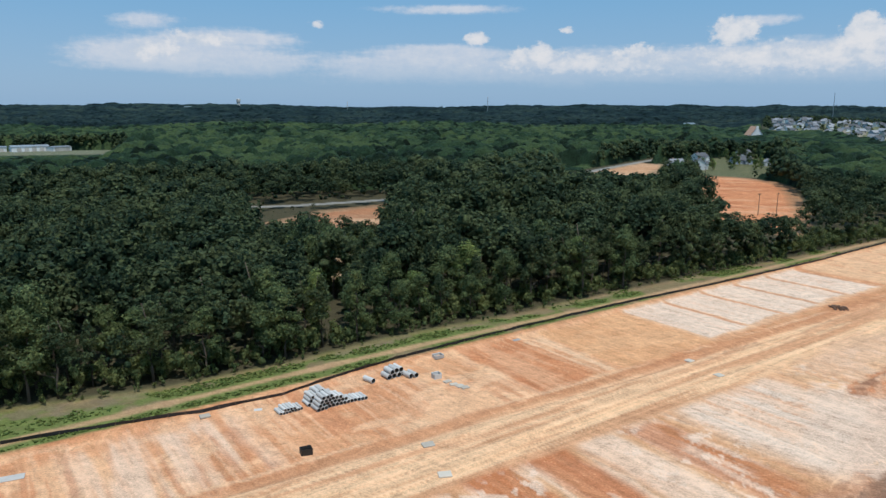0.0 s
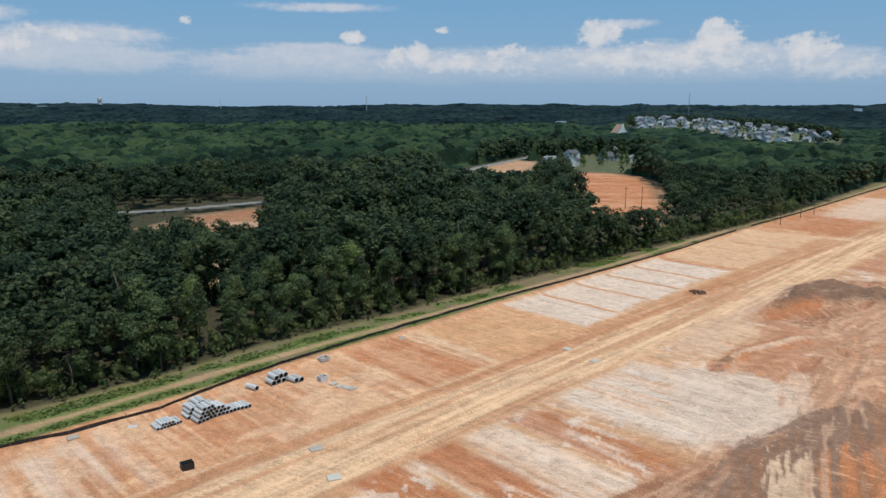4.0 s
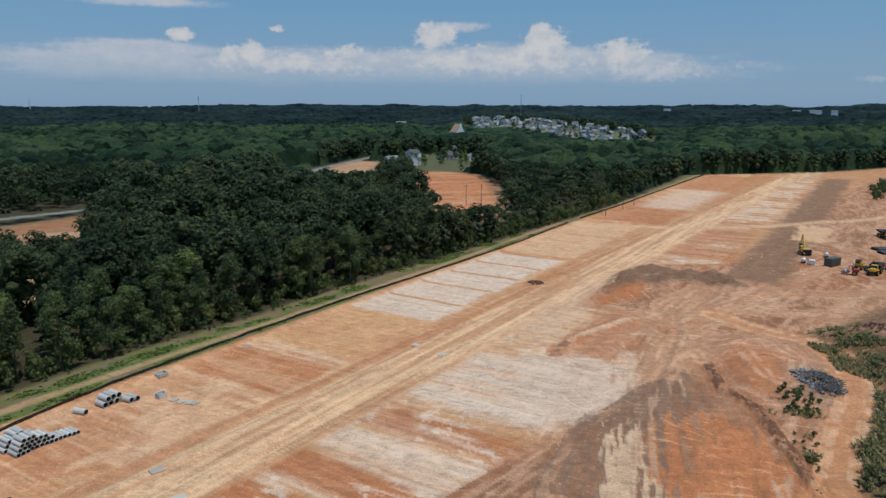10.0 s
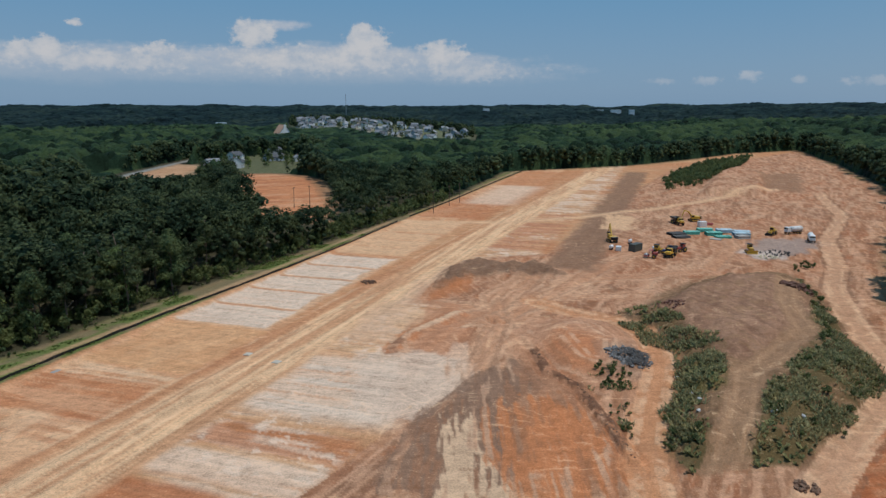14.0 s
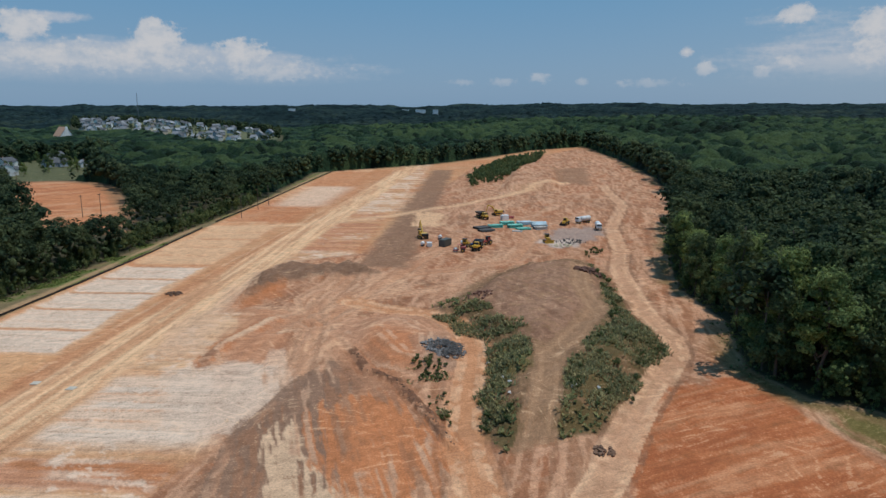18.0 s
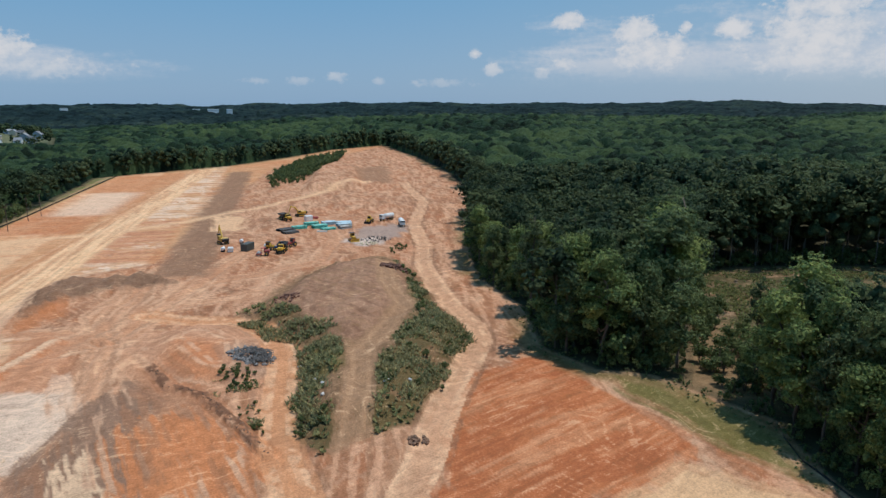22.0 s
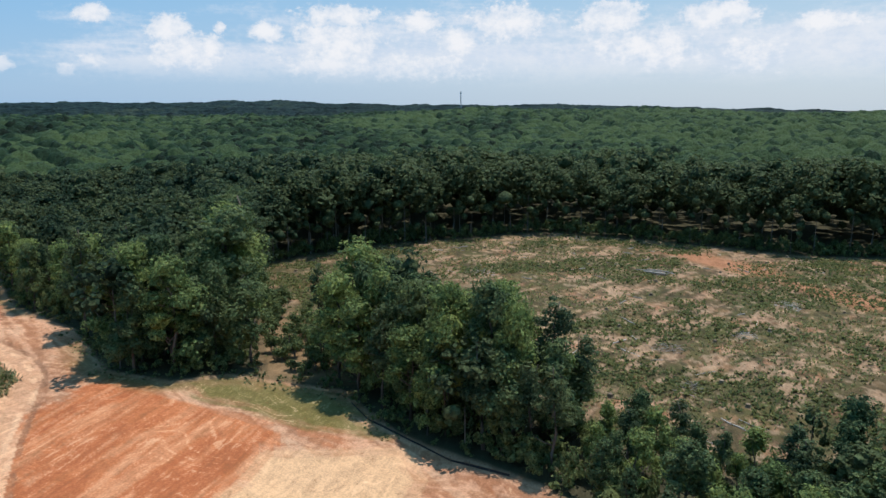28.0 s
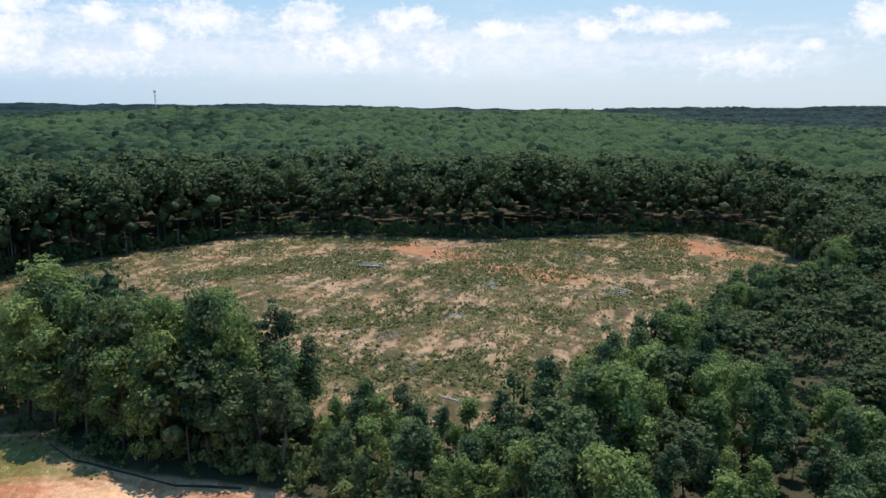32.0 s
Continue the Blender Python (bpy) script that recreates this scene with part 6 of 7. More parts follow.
def water_truck(x, y, turn, label):
    ob = stand("water_truck", x, y, turn)
    for px in (2.9, -1.2, -2.4):
        for s in (-0.95, 0.95):
            tyre(ob, px, s, 0.52, 0.4)
    piece("chassis", chamfer_box(7.6, 0.9, 0.3, (-0.1, 0, 0.95), 0.04), DARK, ob)
    cab = piece("cab", chamfer_box(1.9, 2.2, 1.9, (3.0, 0, 1.95), 0.16, (0.85, 0.94)), WHITE, ob)
    piece("windscreen", chamfer_box(1.92, 2.0, 0.6, (3.02, 0, 2.4), 0.05, (0.9, 0.94)), GLASSY, cab)
    tank = piece("tank", tube([(1.7, 0, 2.05), (1.55, 0, 2.05), (-3.4, 0, 2.05), (-3.6, 0, 2.05)], [0.85, 1.08, 1.08, 0.85], 18), WHITE, ob, "", True)
    for px in (-2.8, -0.9, 1.0):
        piece("tank_band", tube([(px - 0.05, 0, 2.05), (px + 0.05, 0, 2.05)], [1.11, 1.11], 18), BRASS, tank)
    piece("spray_bar", rod((-3.9, -1.1, 0.9), (-3.9, 1.1, 0.9), 0.08, 6), DARK, ob)
    return tagged(ob, label, "truck", "machines in the yard")


def container(x, y, turn, sx, sy, sz, mat, label):
    ob = stand("storage_container", x, y, turn)
    body = piece("body", chamfer_box(sx, sy, sz, (0, 0, sz / 2 + 0.1), 0.05), mat, ob)
    n = int(sx / 0.5)
    for s in (-1, 1):
        for k in range(n):
            piece("rib", chamfer_box(0.2, 0.05, sz * 0.86, (-sx / 2 + (k + 0.5) * sx / n, s * (sy / 2 + 0.022), sz / 2 + 0.1), 0.015), mat, body)
        piece("door", chamfer_box(0.05, sy * 0.45, sz * 0.88, (sx / 2 + 0.022, s * sy * 0.235, sz / 2 + 0.1), 0.015), mat, ob)
        piece("lock_rod", rod((sx / 2 + 0.07, s * sy * 0.12, 0.25), (sx / 2 + 0.07, s * sy * 0.12, sz), 0.025, 6), BRASS, ob)
    for px in (-sx / 2 + 0.15, sx / 2 - 0.15):
        piece("skid", chamfer_box(0.2, sy, 0.12, (px, 0, 0.05), 0.02), DARK, ob)
    return tagged(ob, label, "container", "stores in the yard")


def fuel_tank(x, y, turn, label):
    ob = stand("fuel_tank", x, y, turn)
    piece("tank", tube([(-0.8, 0, 1.15), (-0.7, 0, 1.15), (0.7, 0, 1.15), (0.8, 0, 1.15)], [0.45, 0.62, 0.62, 0.45], 16), WHITE, ob, "", True)
    for px in (-0.5, 0.5):
        piece("leg", chamfer_box(0.14, 1.1, 0.75, (px, 0, 0.3), 0.03), DARK, ob)
    return tagged(ob, label, "tank", "stores in the yard")


excavator(204, 170, 60, ((2.6, -0.25, 4.4), (3.6, -0.25, 6.2), (4.9, -0.25, 3.2), (4.8, -0.25, 2.6)), "yellow excavator with its boom raised, standing on the clay")
excavator(271, 181, 150, ((2.6, -0.25, 4.2), (4.6, -0.25, 4.8), (5.6, -0.25, 2.0), (5.4, -0.25, 1.2)), "brown-yellow excavator with folded arm beside the pipe store")
dump_truck(200.5, 141.5, 205, "large yellow dump truck with a dark bed in the yard")
dump_truck(259, 181, 240, "yellow dump truck with a dark bed near the pipe store")
bulldozer(201, 147.5, 20, "yellow bulldozer with its blade down in the yard")
bulldozer(227, 128.5, 230, "small yellow bulldozer beside the gravel heap")
wheel_loader(268, 143.5, 190, "yellow wheel loader beside the gravel heap")
roller(193, 144, 120, "faded red soil roller standing in the yard")
tractor(202.5, 144, 160, BLUEPAINT, "dark blue tractor parked among the machines")
tractor(209, 143.5, 170, REDPAINT, "red tractor parked behind the others")
water_truck(275, 138.5, 160, "white tank truck parked by the gravel")
water_truck(266, 127, 212, "white tank truck seen from its rear by the gravel")
container(198.2, 154.5, 8, 5.2, 2.5, 2.5, OLIVE, "dark grey-green storage container in the yard")
container(263, 171.5, 150, 3.2, 2.3, 2.2, WHITE, "small white-topped storage box by the pipe store")
container(194, 158.5, 40, 2.6, 1.8, 1.4, WHITE, "small white utility box on skids")
fuel_tank(203.5, 150.5, 60, "white fuel tank on a stand behind the container")
fuel_tank(206, 151.5, 75, "white fuel tank on a stand behind the container")
fuel_tank(192.5, 160.5, 20, "dusty white fuel tank among the machines")
fuel_tank(207, 164, 20, "dusty white fuel tank near the excavator")

# bundles of plastic pipe
def bundle(x, y, turn, nx, nz, r, length, mat, label, lift=0.0):
    ob = stand("pipe_bundle", x, y, turn, lift)
    me = mesh_of("pipe", *pipe_shape(length, r, r * 0.12, 10), mat)
    for k in range(nz):
        for i in range(nx - k % 2):
            q = part("pipe", me, ob)
            q.matrix_local = pose((i - nx / 2 + 0.5 * (k % 2)) * 2.04 * r, prng.uniform(-0.1, 0.1), k * 1.76 * r, 0, 0, 0)
    for py in (-length * 0.3, length * 0.3):
        piece("batten", chamfer_box(nx * 2.04 * r + 0.3, 0.1, 0.08, (-r, py, nz * 1.78 * r + 0.06), 0.02), STAKE, ob)
    return tagged(ob, label, "pipe bundle", "pipe store")


for k, (x_, y_, tn, nx, nz, r, ln, mat, lab) in enumerate((
        (243, 163, 55, 12, 6, 0.12, 6.0, TEAL, "stacked bundle of teal plastic pipes"), (249, 157, 55, 14, 7, 0.12, 6.0, TEAL, "stacked bundle of teal plastic pipes"),
        (252, 163, 50, 12, 6, 0.12, 6.0, TEAL, "stacked bundle of teal plastic pipes"), (246, 151, 58, 12, 4, 0.12, 6.0, TEAL, "low bundle of teal plastic pipes"),
        (258, 158, 48, 14, 5, 0.14, 6.0, PALEBLUE, "stacked bundle of pale blue plastic pipes"), (257, 150, 52, 14, 5, 0.14, 6.0, PALEBLUE, "stacked bundle of pale blue plastic pipes"),
        (264, 154, 40, 12, 3, 0.16, 6.0, PALEBLUE, "low bundle of pale blue plastic pipes"), (251, 146, 60, 8, 3, 0.22, 5.0, STONE, "bundle of grey pipes"),
        (236, 165, 70, 10, 2, 0.25, 6.0, BLACKPIPE, "low stack of black corrugated pipes"), (232, 160, 65, 8, 2, 0.25, 6.0, BLACKPIPE, "low stack of black corrugated pipes"),
        (268, 172, 30, 5, 2, 0.22, 4.0, REDPAINT, "small stack of red pipe fittings"), (240, 150, 20, 6, 1, 0.2, 4.0, STONE, "short grey pipes lying on the clay"))):
    bundle(x_, y_, tn, nx, nz, r, ln, mat, lab)

# ---- undergrowth, weeds and bushes ----
def weeds_material():
    m = leafy("dry_and_green_weeds", (0.07, 0.10, 0.03), (0.30, 0.27, 0.12), 0.45, 0.02, 0.02, 1.5)
    return m


WEEDS = weeds_material()
BUSHLEAF = leafy("bush_foliage", (0.042, 0.062, 0.022), (0.185, 0.210, 0.078), 0.5, 0.1, 0.12, 2.0, 0.45)


def tufts(name, xs, ys, rng, low, high, label, mat, blades=3, wide=0.6):
    """Small upright sprays of weeds, joined."""
    n = len(xs)
    z = height(xs, ys)
    vs = np.zeros((n, blades, 4, 3))
    h = rng.uniform(low, high, n)
    for k in range(blades):
        a = rng.uniform(0, 6.283, n)
        w = h * wide * rng.uniform(0.6, 1.3, n)
        lx, ly = np.cos(a + 1.571) * h * rng.uniform(0.5, 1.5, n), np.sin(a + 1.571) * h * rng.uniform(0.5, 1.5, n)
        for c, (s, t) in enumerate(((-0.5, -0.1), (0.5, -0.1), (0.75, 0.9), (-0.7, 1.0))):
            vs[:, k, c, 0] = xs + np.cos(a) * w * s + lx * max(t, 0)
            vs[:, k, c, 1] = ys + np.sin(a) * w * s + ly * max(t, 0)
            vs[:, k, c, 2] = z + h * t
    faces = np.arange(n * blades * 4).reshape(-1, 4)
    ob = new(name, raw_mesh(name, vs.reshape(-1, 3), faces, mat))
    return tagged(ob, label, "weeds", "", "stuff")


def thicket(name, x, y, hgt, rng, quads, cores, size, mat, label):
    protos = [crown_arrays(700 + k, "bush", quads, cores, size) for k in range(6)]
    vs, fs, base = [], [], 0
    z = height(x, y)
    which = rng.integers(0, 6, len(x))
    for k, (tv, tf, qv) in enumerate(protos):
        nq = len(qv) // 4
        q0 = len(tv) + 4 * np.arange(nq)
        pf = np.concatenate([tf, np.stack([q0, q0 + 1, q0 + 2], 1), np.stack([q0, q0 + 2, q0 + 3], 1)])
        pv = np.concatenate([tv, qv])
        idx = np.flatnonzero(which == k)
        if not len(idx):
            continue
        a = rng.uniform(0, 6.283, len(idx))
        w = hgt[idx] * rng.uniform(0.7, 1.1, len(idx))
        ca, sa = np.cos(a)[:, None], np.sin(a)[:, None]
        px = (pv[None, :, 0] * ca - pv[None, :, 1] * sa) * w[:, None] + x[idx][:, None]
        py = (pv[None, :, 0] * sa + pv[None, :, 1] * ca) * w[:, None] + y[idx][:, None]
        pz = pv[None, :, 2] * hgt[idx][:, None] + z[idx][:, None] - 0.05
        vs.append(np.stack([px, py, pz], -1).reshape(-1, 3))
        fs.append((pf[None] + (base + np.arange(len(idx))[:, None, None] * len(pv))).reshape(-1, 3))
        base += len(idx) * len(pv)
    ob = new(name, raw_mesh(name, np.concatenate(vs), np.concatenate(fs), mat))
    return tagged(ob, label, "undergrowth", "", "stuff")


wr = np.random.default_rng(12)
wx, wy = wr.uniform(70, 265, 60000), wr.uniform(-250, 14, 60000)
open_ = np.maximum(inside(CLEARING, wx, wy), inside(NECK, wx, wy)) > 0.5
ok = open_ & (fbm(wx, wy, 12, 4, 62) + 0.35 * fbm(wx, wy, 3, 3, 66) + wr.uniform(-0.1, 0.1, 60000) > 0.66)
tufts("clearing_weeds", wx[ok], wy[ok], wr, 0.12, 0.5, "green and straw-coloured weeds over the felled clearing", WEEDS)
ok = open_ & (fbm(wx, wy, 17, 4, 63) + 0.3 * fbm(wx, wy, 4, 3, 67) + wr.uniform(-0.06, 0.06, 60000) > 0.71)
GREENWEED = leafy("green_weed_stalks", (0.075, 0.090, 0.030), (0.220, 0.220, 0.085), 0.5, 0.02, 0.02, 1.5)
tufts("green_weeds", wx[ok], wy[ok], wr, 0.2, 0.65, "knee-high green weeds in patches over the clearing", GREENWEED, 4, 0.5)
wx, wy = wr.uniform(80, 210, 9000), wr.uniform(40, 125, 9000)
ok = (inside(HILL, wx, wy) > -1) & (inside(HILL_TOP, wx, wy) < 1) & (fbm(wx, wy, 8, 4, 41) > 0.44) & (wx < 142) & (along(TRAIL, wx, wy) > 3.5) & (along(LOOP, wx, wy) > 4) & (along(HAUL, wx, wy) > 4)
tufts("hill_weeds", wx[ok], wy[ok], wr, 0.25, 0.8, "green and dry weeds on the slopes of the spoil hill", WEEDS)
GRASSY = leafy("bank_grass_blades", (0.100, 0.145, 0.036), (0.190, 0.230, 0.070), 0.45, 0.02, 0.02, 1.5)
wu, wv = wr.uniform(-60, 300, 22000), wr.uniform(FENCE_V + 0.8, 125, 22000)
wx, wy = plan(wu, wv)
ok = (np.abs(wv - 117.2 - 1.2 * np.sin(wu / 37.0)) > 2.0) & (fbm(wx, wy, 8, 4, 41) + 0.10 * smooth(160, 40, wu) + wr.uniform(-0.08, 0.08, 22000) > 0.60)
tufts("bank_grass", wx[ok], wy[ok], wr, 0.10, 0.28, "rough green grass on the bank behind the fence", GRASSY, 2, 1.8)
wx, wy = wr.uniform(98, 180, 5000), wr.uniform(-20, 60, 5000)
io = inside(SITE, wx, wy)
ok = ((io > -3) & (io < 3) & (fbm(wx, wy, 8, 4, 41) > 0.5))
tufts("edge_weeds", wx[ok], wy[ok], wr, 0.12, 0.35, "patchy weeds at the foot of the woods", WEEDS, 3, 0.9)

# bushes under the edge trees, in one mass
bx, by, bo, brng = sow(2.5, 400, 21, clear=0.3)
ok = (bo > -9) & (brng.uniform(size=len(bx)) < 0.92) & ((np.hypot(bx, by) < 290) | (site(bx, by)[1] < 135))
bx, by = bx[ok], by[ok]


bh = brng.uniform(2.5, 8.0, len(bx)) * (0.35 + 0.65 * smooth(-0.5, -4.5, bo[ok]))
thicket("undergrowth", bx, by, bh, brng, 32, 3, 0.092, BUSHLEAF, "leafy undergrowth at the foot of the edge trees")

# single bushes on the spoil hill and beside the loop road
BUSHES = [crown_mesh("foliage", 600 + k, "bush", 170, 7, 0.075, BUSHLEAF) for k in range(4)]
STEMS = []
for k in range(2):
    rr = random.Random(50 + k)
    STEMS.append(mesh_of("stem", *join([tube([(0, 0, -0.08), (rr.uniform(-0.15, 0.15), rr.uniform(-0.15, 0.15), 0.3), (rr.uniform(-0.3, 0.3), rr.uniform(-0.3, 0.3), 0.6)], [0.03, 0.02, 0.01], 5) for _ in range(4)]), BARK))


def bush(x, y, h, label="dark green bush on the spoil hill"):
    ob = stand("bush", x, y, prng.uniform(0, 360), 0, h)
    part("foliage", BUSHES[prng.randrange(4)], ob)
    part("stem", STEMS[prng.randrange(2)], ob)
    return tagged(ob, label, "bush", "bushes on the site")


def bushes_in(poly, count, lo, hi, label):
    xs, ys = [p[0] for p in poly], [p[1] for p in poly]
    done = 0
    while done < count:
        x, y = prng.uniform(min(xs), max(xs)), prng.uniform(min(ys), max(ys))
        if float(inside(poly, np.array([x]), np.array([y]))[0]) > 0 and float(along(TRAIL, np.array([x]), np.array([y]))[0]) > 3.5:
            bush(x, y, prng.uniform(lo, hi), label)
            done += 1


bushes_in([(96, 84), (103, 84), (103, 78), (97, 74), (93, 79)], 26, 0.7, 1.3, "low dark bush beside the grey brush heap")
bushes_in([(90, 74), (93, 71), (84, 63), (85, 67)], 14, 0.6, 1.2, "low dark bush beside the loop road")
bushes_in(SLOPE_LOW, 9, 0.9, 1.9, "dark green bush on the spoil hill")
bushes_in(SLOPE_RIGHT, 22, 0.9, 2.0, "dense dark bush on the spoil hill")
bushes_in(SLOPE_LEFT, 8, 0.7, 1.4, "small dark bush on the slope of the hill")
bushes_in([(166, 77), (182, 86), (198, 96), (190, 88), (176, 78)], 13, 1.2, 2.5, "dark bush along the haul road")
bushes_in([(214, 108), (228, 112), (224, 104), (212, 102)], 10, 1.1, 2.0, "dark bush beside the haul road")
bushes_in([(128, -2), (140, 3), (170, 6), (200, 7), (170, -10), (140, -14), (126, -12)], 60, 1.8, 5.5, "leafy shrub in the gap of the tree belt")

# low scrub between the bushes
sx_, sy_ = wr.uniform(80, 208, 16000), wr.uniform(40, 112, 16000)
cover = np.full(len(sx_), -9.0)
for poly in (SLOPE_LOW, SLOPE_RIGHT, [(96, 84), (103, 84), (103, 78), (97, 74), (93, 79)], [(90, 74), (93, 71), (84, 63), (85, 67)]):
    cover = np.maximum(cover, inside(poly, sx_, sy_))
thick = fbm(sx_, sy_, 7, 3, 52)
ok = (cover + 6 * (fbm(sx_, sy_, 6, 3, 55) - 0.5) > 0.8) & (thick + wr.uniform(-0.05, 0.05, len(sx_)) + 0.1 * smooth(130, 90, sx_) + 0.06 * smooth(130, 150, sx_) > 0.62) & (along(TRAIL, sx_, sy_) > 4)
thicket("scrub", sx_[ok], sy_[ok], wr.uniform(0.5, 1.4, ok.sum()), wr, 44, 2, 0.10, BUSHLEAF, "low green and brown scrub on the spoil hill")

# rank grass over the same slopes
HILLGRASS = leafy("rank_slope_grass", (0.120, 0.125, 0.045), (0.400, 0.335, 0.165), 0.5, 0.04, 0.02, 1.2)
gx_, gy_ = wr.uniform(80, 208, 60000), wr.uniform(40, 112, 60000)
cover = np.full(len(gx_), -9.0)
for poly in (SLOPE_LEFT, SLOPE_GREEN, SLOPE_LOW, SLOPE_RIGHT, [(96, 84), (103, 84), (103, 78), (97, 74), (93, 79)], [(90, 74), (93, 71), (84, 63), (85, 67)]):
    cover = np.maximum(cover, inside(poly, gx_, gy_))
ok = (cover + 7 * (fbm(gx_, gy_, 6, 3, 55) - 0.5) > 0.2) & (fbm(gx_, gy_, 5, 3, 54) + wr.uniform(-0.12, 0.12, len(gx_)) > 0.47) & (along(TRAIL, gx_, gy_) > 3)
tufts("slope_grass", gx_[ok], gy_[ok], wr, 0.25, 0.85, "rank green grass and weeds on the slopes of the spoil hill", HILLGRASS, 3, 0.22)

# young pines on the far bank
px_, py_ = wr.uniform(350, 660, 6000), wr.uniform(250, 385, 6000)
ok = inside([(357, 259), (392, 262), (562, 332), (650, 378), (560, 366), (460, 324), (400, 292)], px_, py_) > 0
px_, py_ = px_[ok][:700], py_[ok][:700]
thicket("young_pines", px_, py_, wr.uniform(3.5, 6.5, len(px_)), wr, 16, 2, 0.13, BUSHLEAF, "strip of dark young pines on the far bank")

# a lone half-bare tree, and slender ones at the gap
for x_, y_, h_, w_, k in ((147, -25, 19, 25, 0), (154, -27, 15, 20, 1), (133, -8, 21.5, 15, 7), (137, -10.5, 11, 9, 1), (126, -16, 24, 20, 2), (116, -18, 25, 21, 4), (108, -22, 24, 20, 3), (101, -26, 26, 20, 5), (96, -31, 27, 22, 2), (92, -34, 25, 19, 4)):
    name, kind, tk, ck = KINDS[k]
    tree = new(name)
    tree.empty_display_size = 0.5
    tree.matrix_world = Matrix.LocRotScale((x_, y_, at(x_, y_)), Euler((0, 0, x_)), (w_, w_, h_))
    part("trunk", tk, tree)
    part("crown", ck, tree)
    tagged(tree, "tall tree standing free in the belt beside the clearing", "tree", "trees at the edge of the woods")

# ---- felled wood ----
def log(x, y, length, r, turn, tilt=0.0, lift=0.0, label="bleached felled log lying in the clearing", group="logs in the clearing"):
    k = prng.uniform(-0.03, 0.03) * length
    v, f = tube([(-length / 2, 0, r), (-length / 6, k, r * 1.02), (length / 6, -k, r * 0.9), (length / 2, k, r * 0.75)], [r, r * 0.96, r * 0.85, r * 0.62], 8)
    for q in range(3):
        px = prng.uniform(-0.4, 0.4) * length
        a = prng.uniform(0.2, 2.9)
        sv, sf = tube([(px, 0, r), (px + 0.2, math.cos(a) * (r + 0.5), r + math.sin(a) * (r + 0.4))], [r * 0.3, r * 0.12], 5)
        v, f = join([(v, f), (sv, sf)])
    ob = new("fallen_log", mesh_of("fallen_log", v, f, DEADWOOD, True))
    ob.matrix_world = pose(x, y, at(x, y) + lift - 0.05, 0, tilt, turn)
    return tagged(ob, label, "log", group)


for k in range(9):
    log(189 + prng.uniform(-2.5, 2.5), -112 + prng.uniform(-2, 2), prng.uniform(5, 8), prng.uniform(0.13, 0.22), prng.uniform(40, 75), prng.uniform(-6, 6), prng.uniform(0, 0.9), "pale log in a heap in the clearing", "logs in the heap")
for k in range(6):
    log(122 + prng.uniform(-2.5, 2.5), -150 + prng.uniform(-2, 2), prng.uniform(4, 6), prng.uniform(0.1, 0.18), prng.uniform(0, 180), prng.uniform(-8, 8), prng.uniform(0, 0.6), "grey log in a brush heap", "logs in the heap")
for k in range(5):
    log(74 + prng.uniform(-3, 3), -82 + prng.uniform(-1.5, 1.5), prng.uniform(5, 9), prng.uniform(0.12, 0.2), prng.uniform(100, 130), 0, prng.uniform(0, 0.3), "pale log beside the woods", "logs in the clearing")
placed = 0
while placed < 70:
    x_, y_ = prng.uniform(75, 255), prng.uniform(-240, 8)
    if float(inside(CLEARING, np.array([x_]), np.array([y_]))[0]) > 4:
        log(x_, y_, prng.uniform(2, 7), prng.uniform(0.08, 0.18), prng.uniform(0, 180))
        placed += 1
STUMP = mesh_of("tree_stump", *join([tube([(0, 0, -0.1), (0, 0, 0.12), (0, 0, 0.45)], [0.48, 0.32, 0.28], 9)] + [tube([(0, 0, 0.1), (math.cos(a) * 0.7, math.sin(a) * 0.7, -0.08)], [0.12, 0.04], 5) for a in (0.3, 1.7, 3.1, 4.4, 5.4)]), STAKE, False)
placed = 0
while placed < 60:
    x_, y_ = prng.uniform(75, 255), prng.uniform(-240, 8)
    if float(inside(CLEARING, np.array([x_]), np.array([y_]))[0]) > 3:
        ob = new("tree_stump", STUMP)
        ob.matrix_world = Matrix.LocRotScale((x_, y_, at(x_, y_)), Euler((0, 0, prng.uniform(0, 6.28))), Vector((1, 1, 1)) * prng.uniform(0.8, 1.6))
        tagged(ob, "brown cut tree stump in the clearing", "stump", "stumps in the clearing")
        placed += 1


GREYWOOD = plain("weathered_brush", (0.17, 0.16, 0.155), 0.95, 0, 0.35, 1.5, 0.4, 6)


def sticks(name, x, y, spread, count, mat, label, r=(0.02, 0.06), lens=(0.8, 3.0), pile=0.9):
    pieces = []
    for k in range(count):
        a, q = prng.uniform(0, 6.28), spread * math.sqrt(prng.random())
        cx, cy = x + math.cos(a) * q, y + math.sin(a) * q
        cz = at(x, y) + pile * max(0, 1 - q / spread) * prng.random()
        t, ln, rr = prng.uniform(0, 3.14), prng.uniform(*lens), prng.uniform(*r)
        d = Vector((math.cos(t), math.sin(t), prng.uniform(-0.25, 0.25))) * ln / 2
        pieces.append(tube([Vector((cx, cy, cz)) - d, Vector((cx, cy, cz + 0.05)) + d], [rr, rr * 0.5], 4))
    v, f = join(pieces)
    return tagged(new(name, mesh_of(name, v, f, mat)), label, "brush pile", "", "stuff")


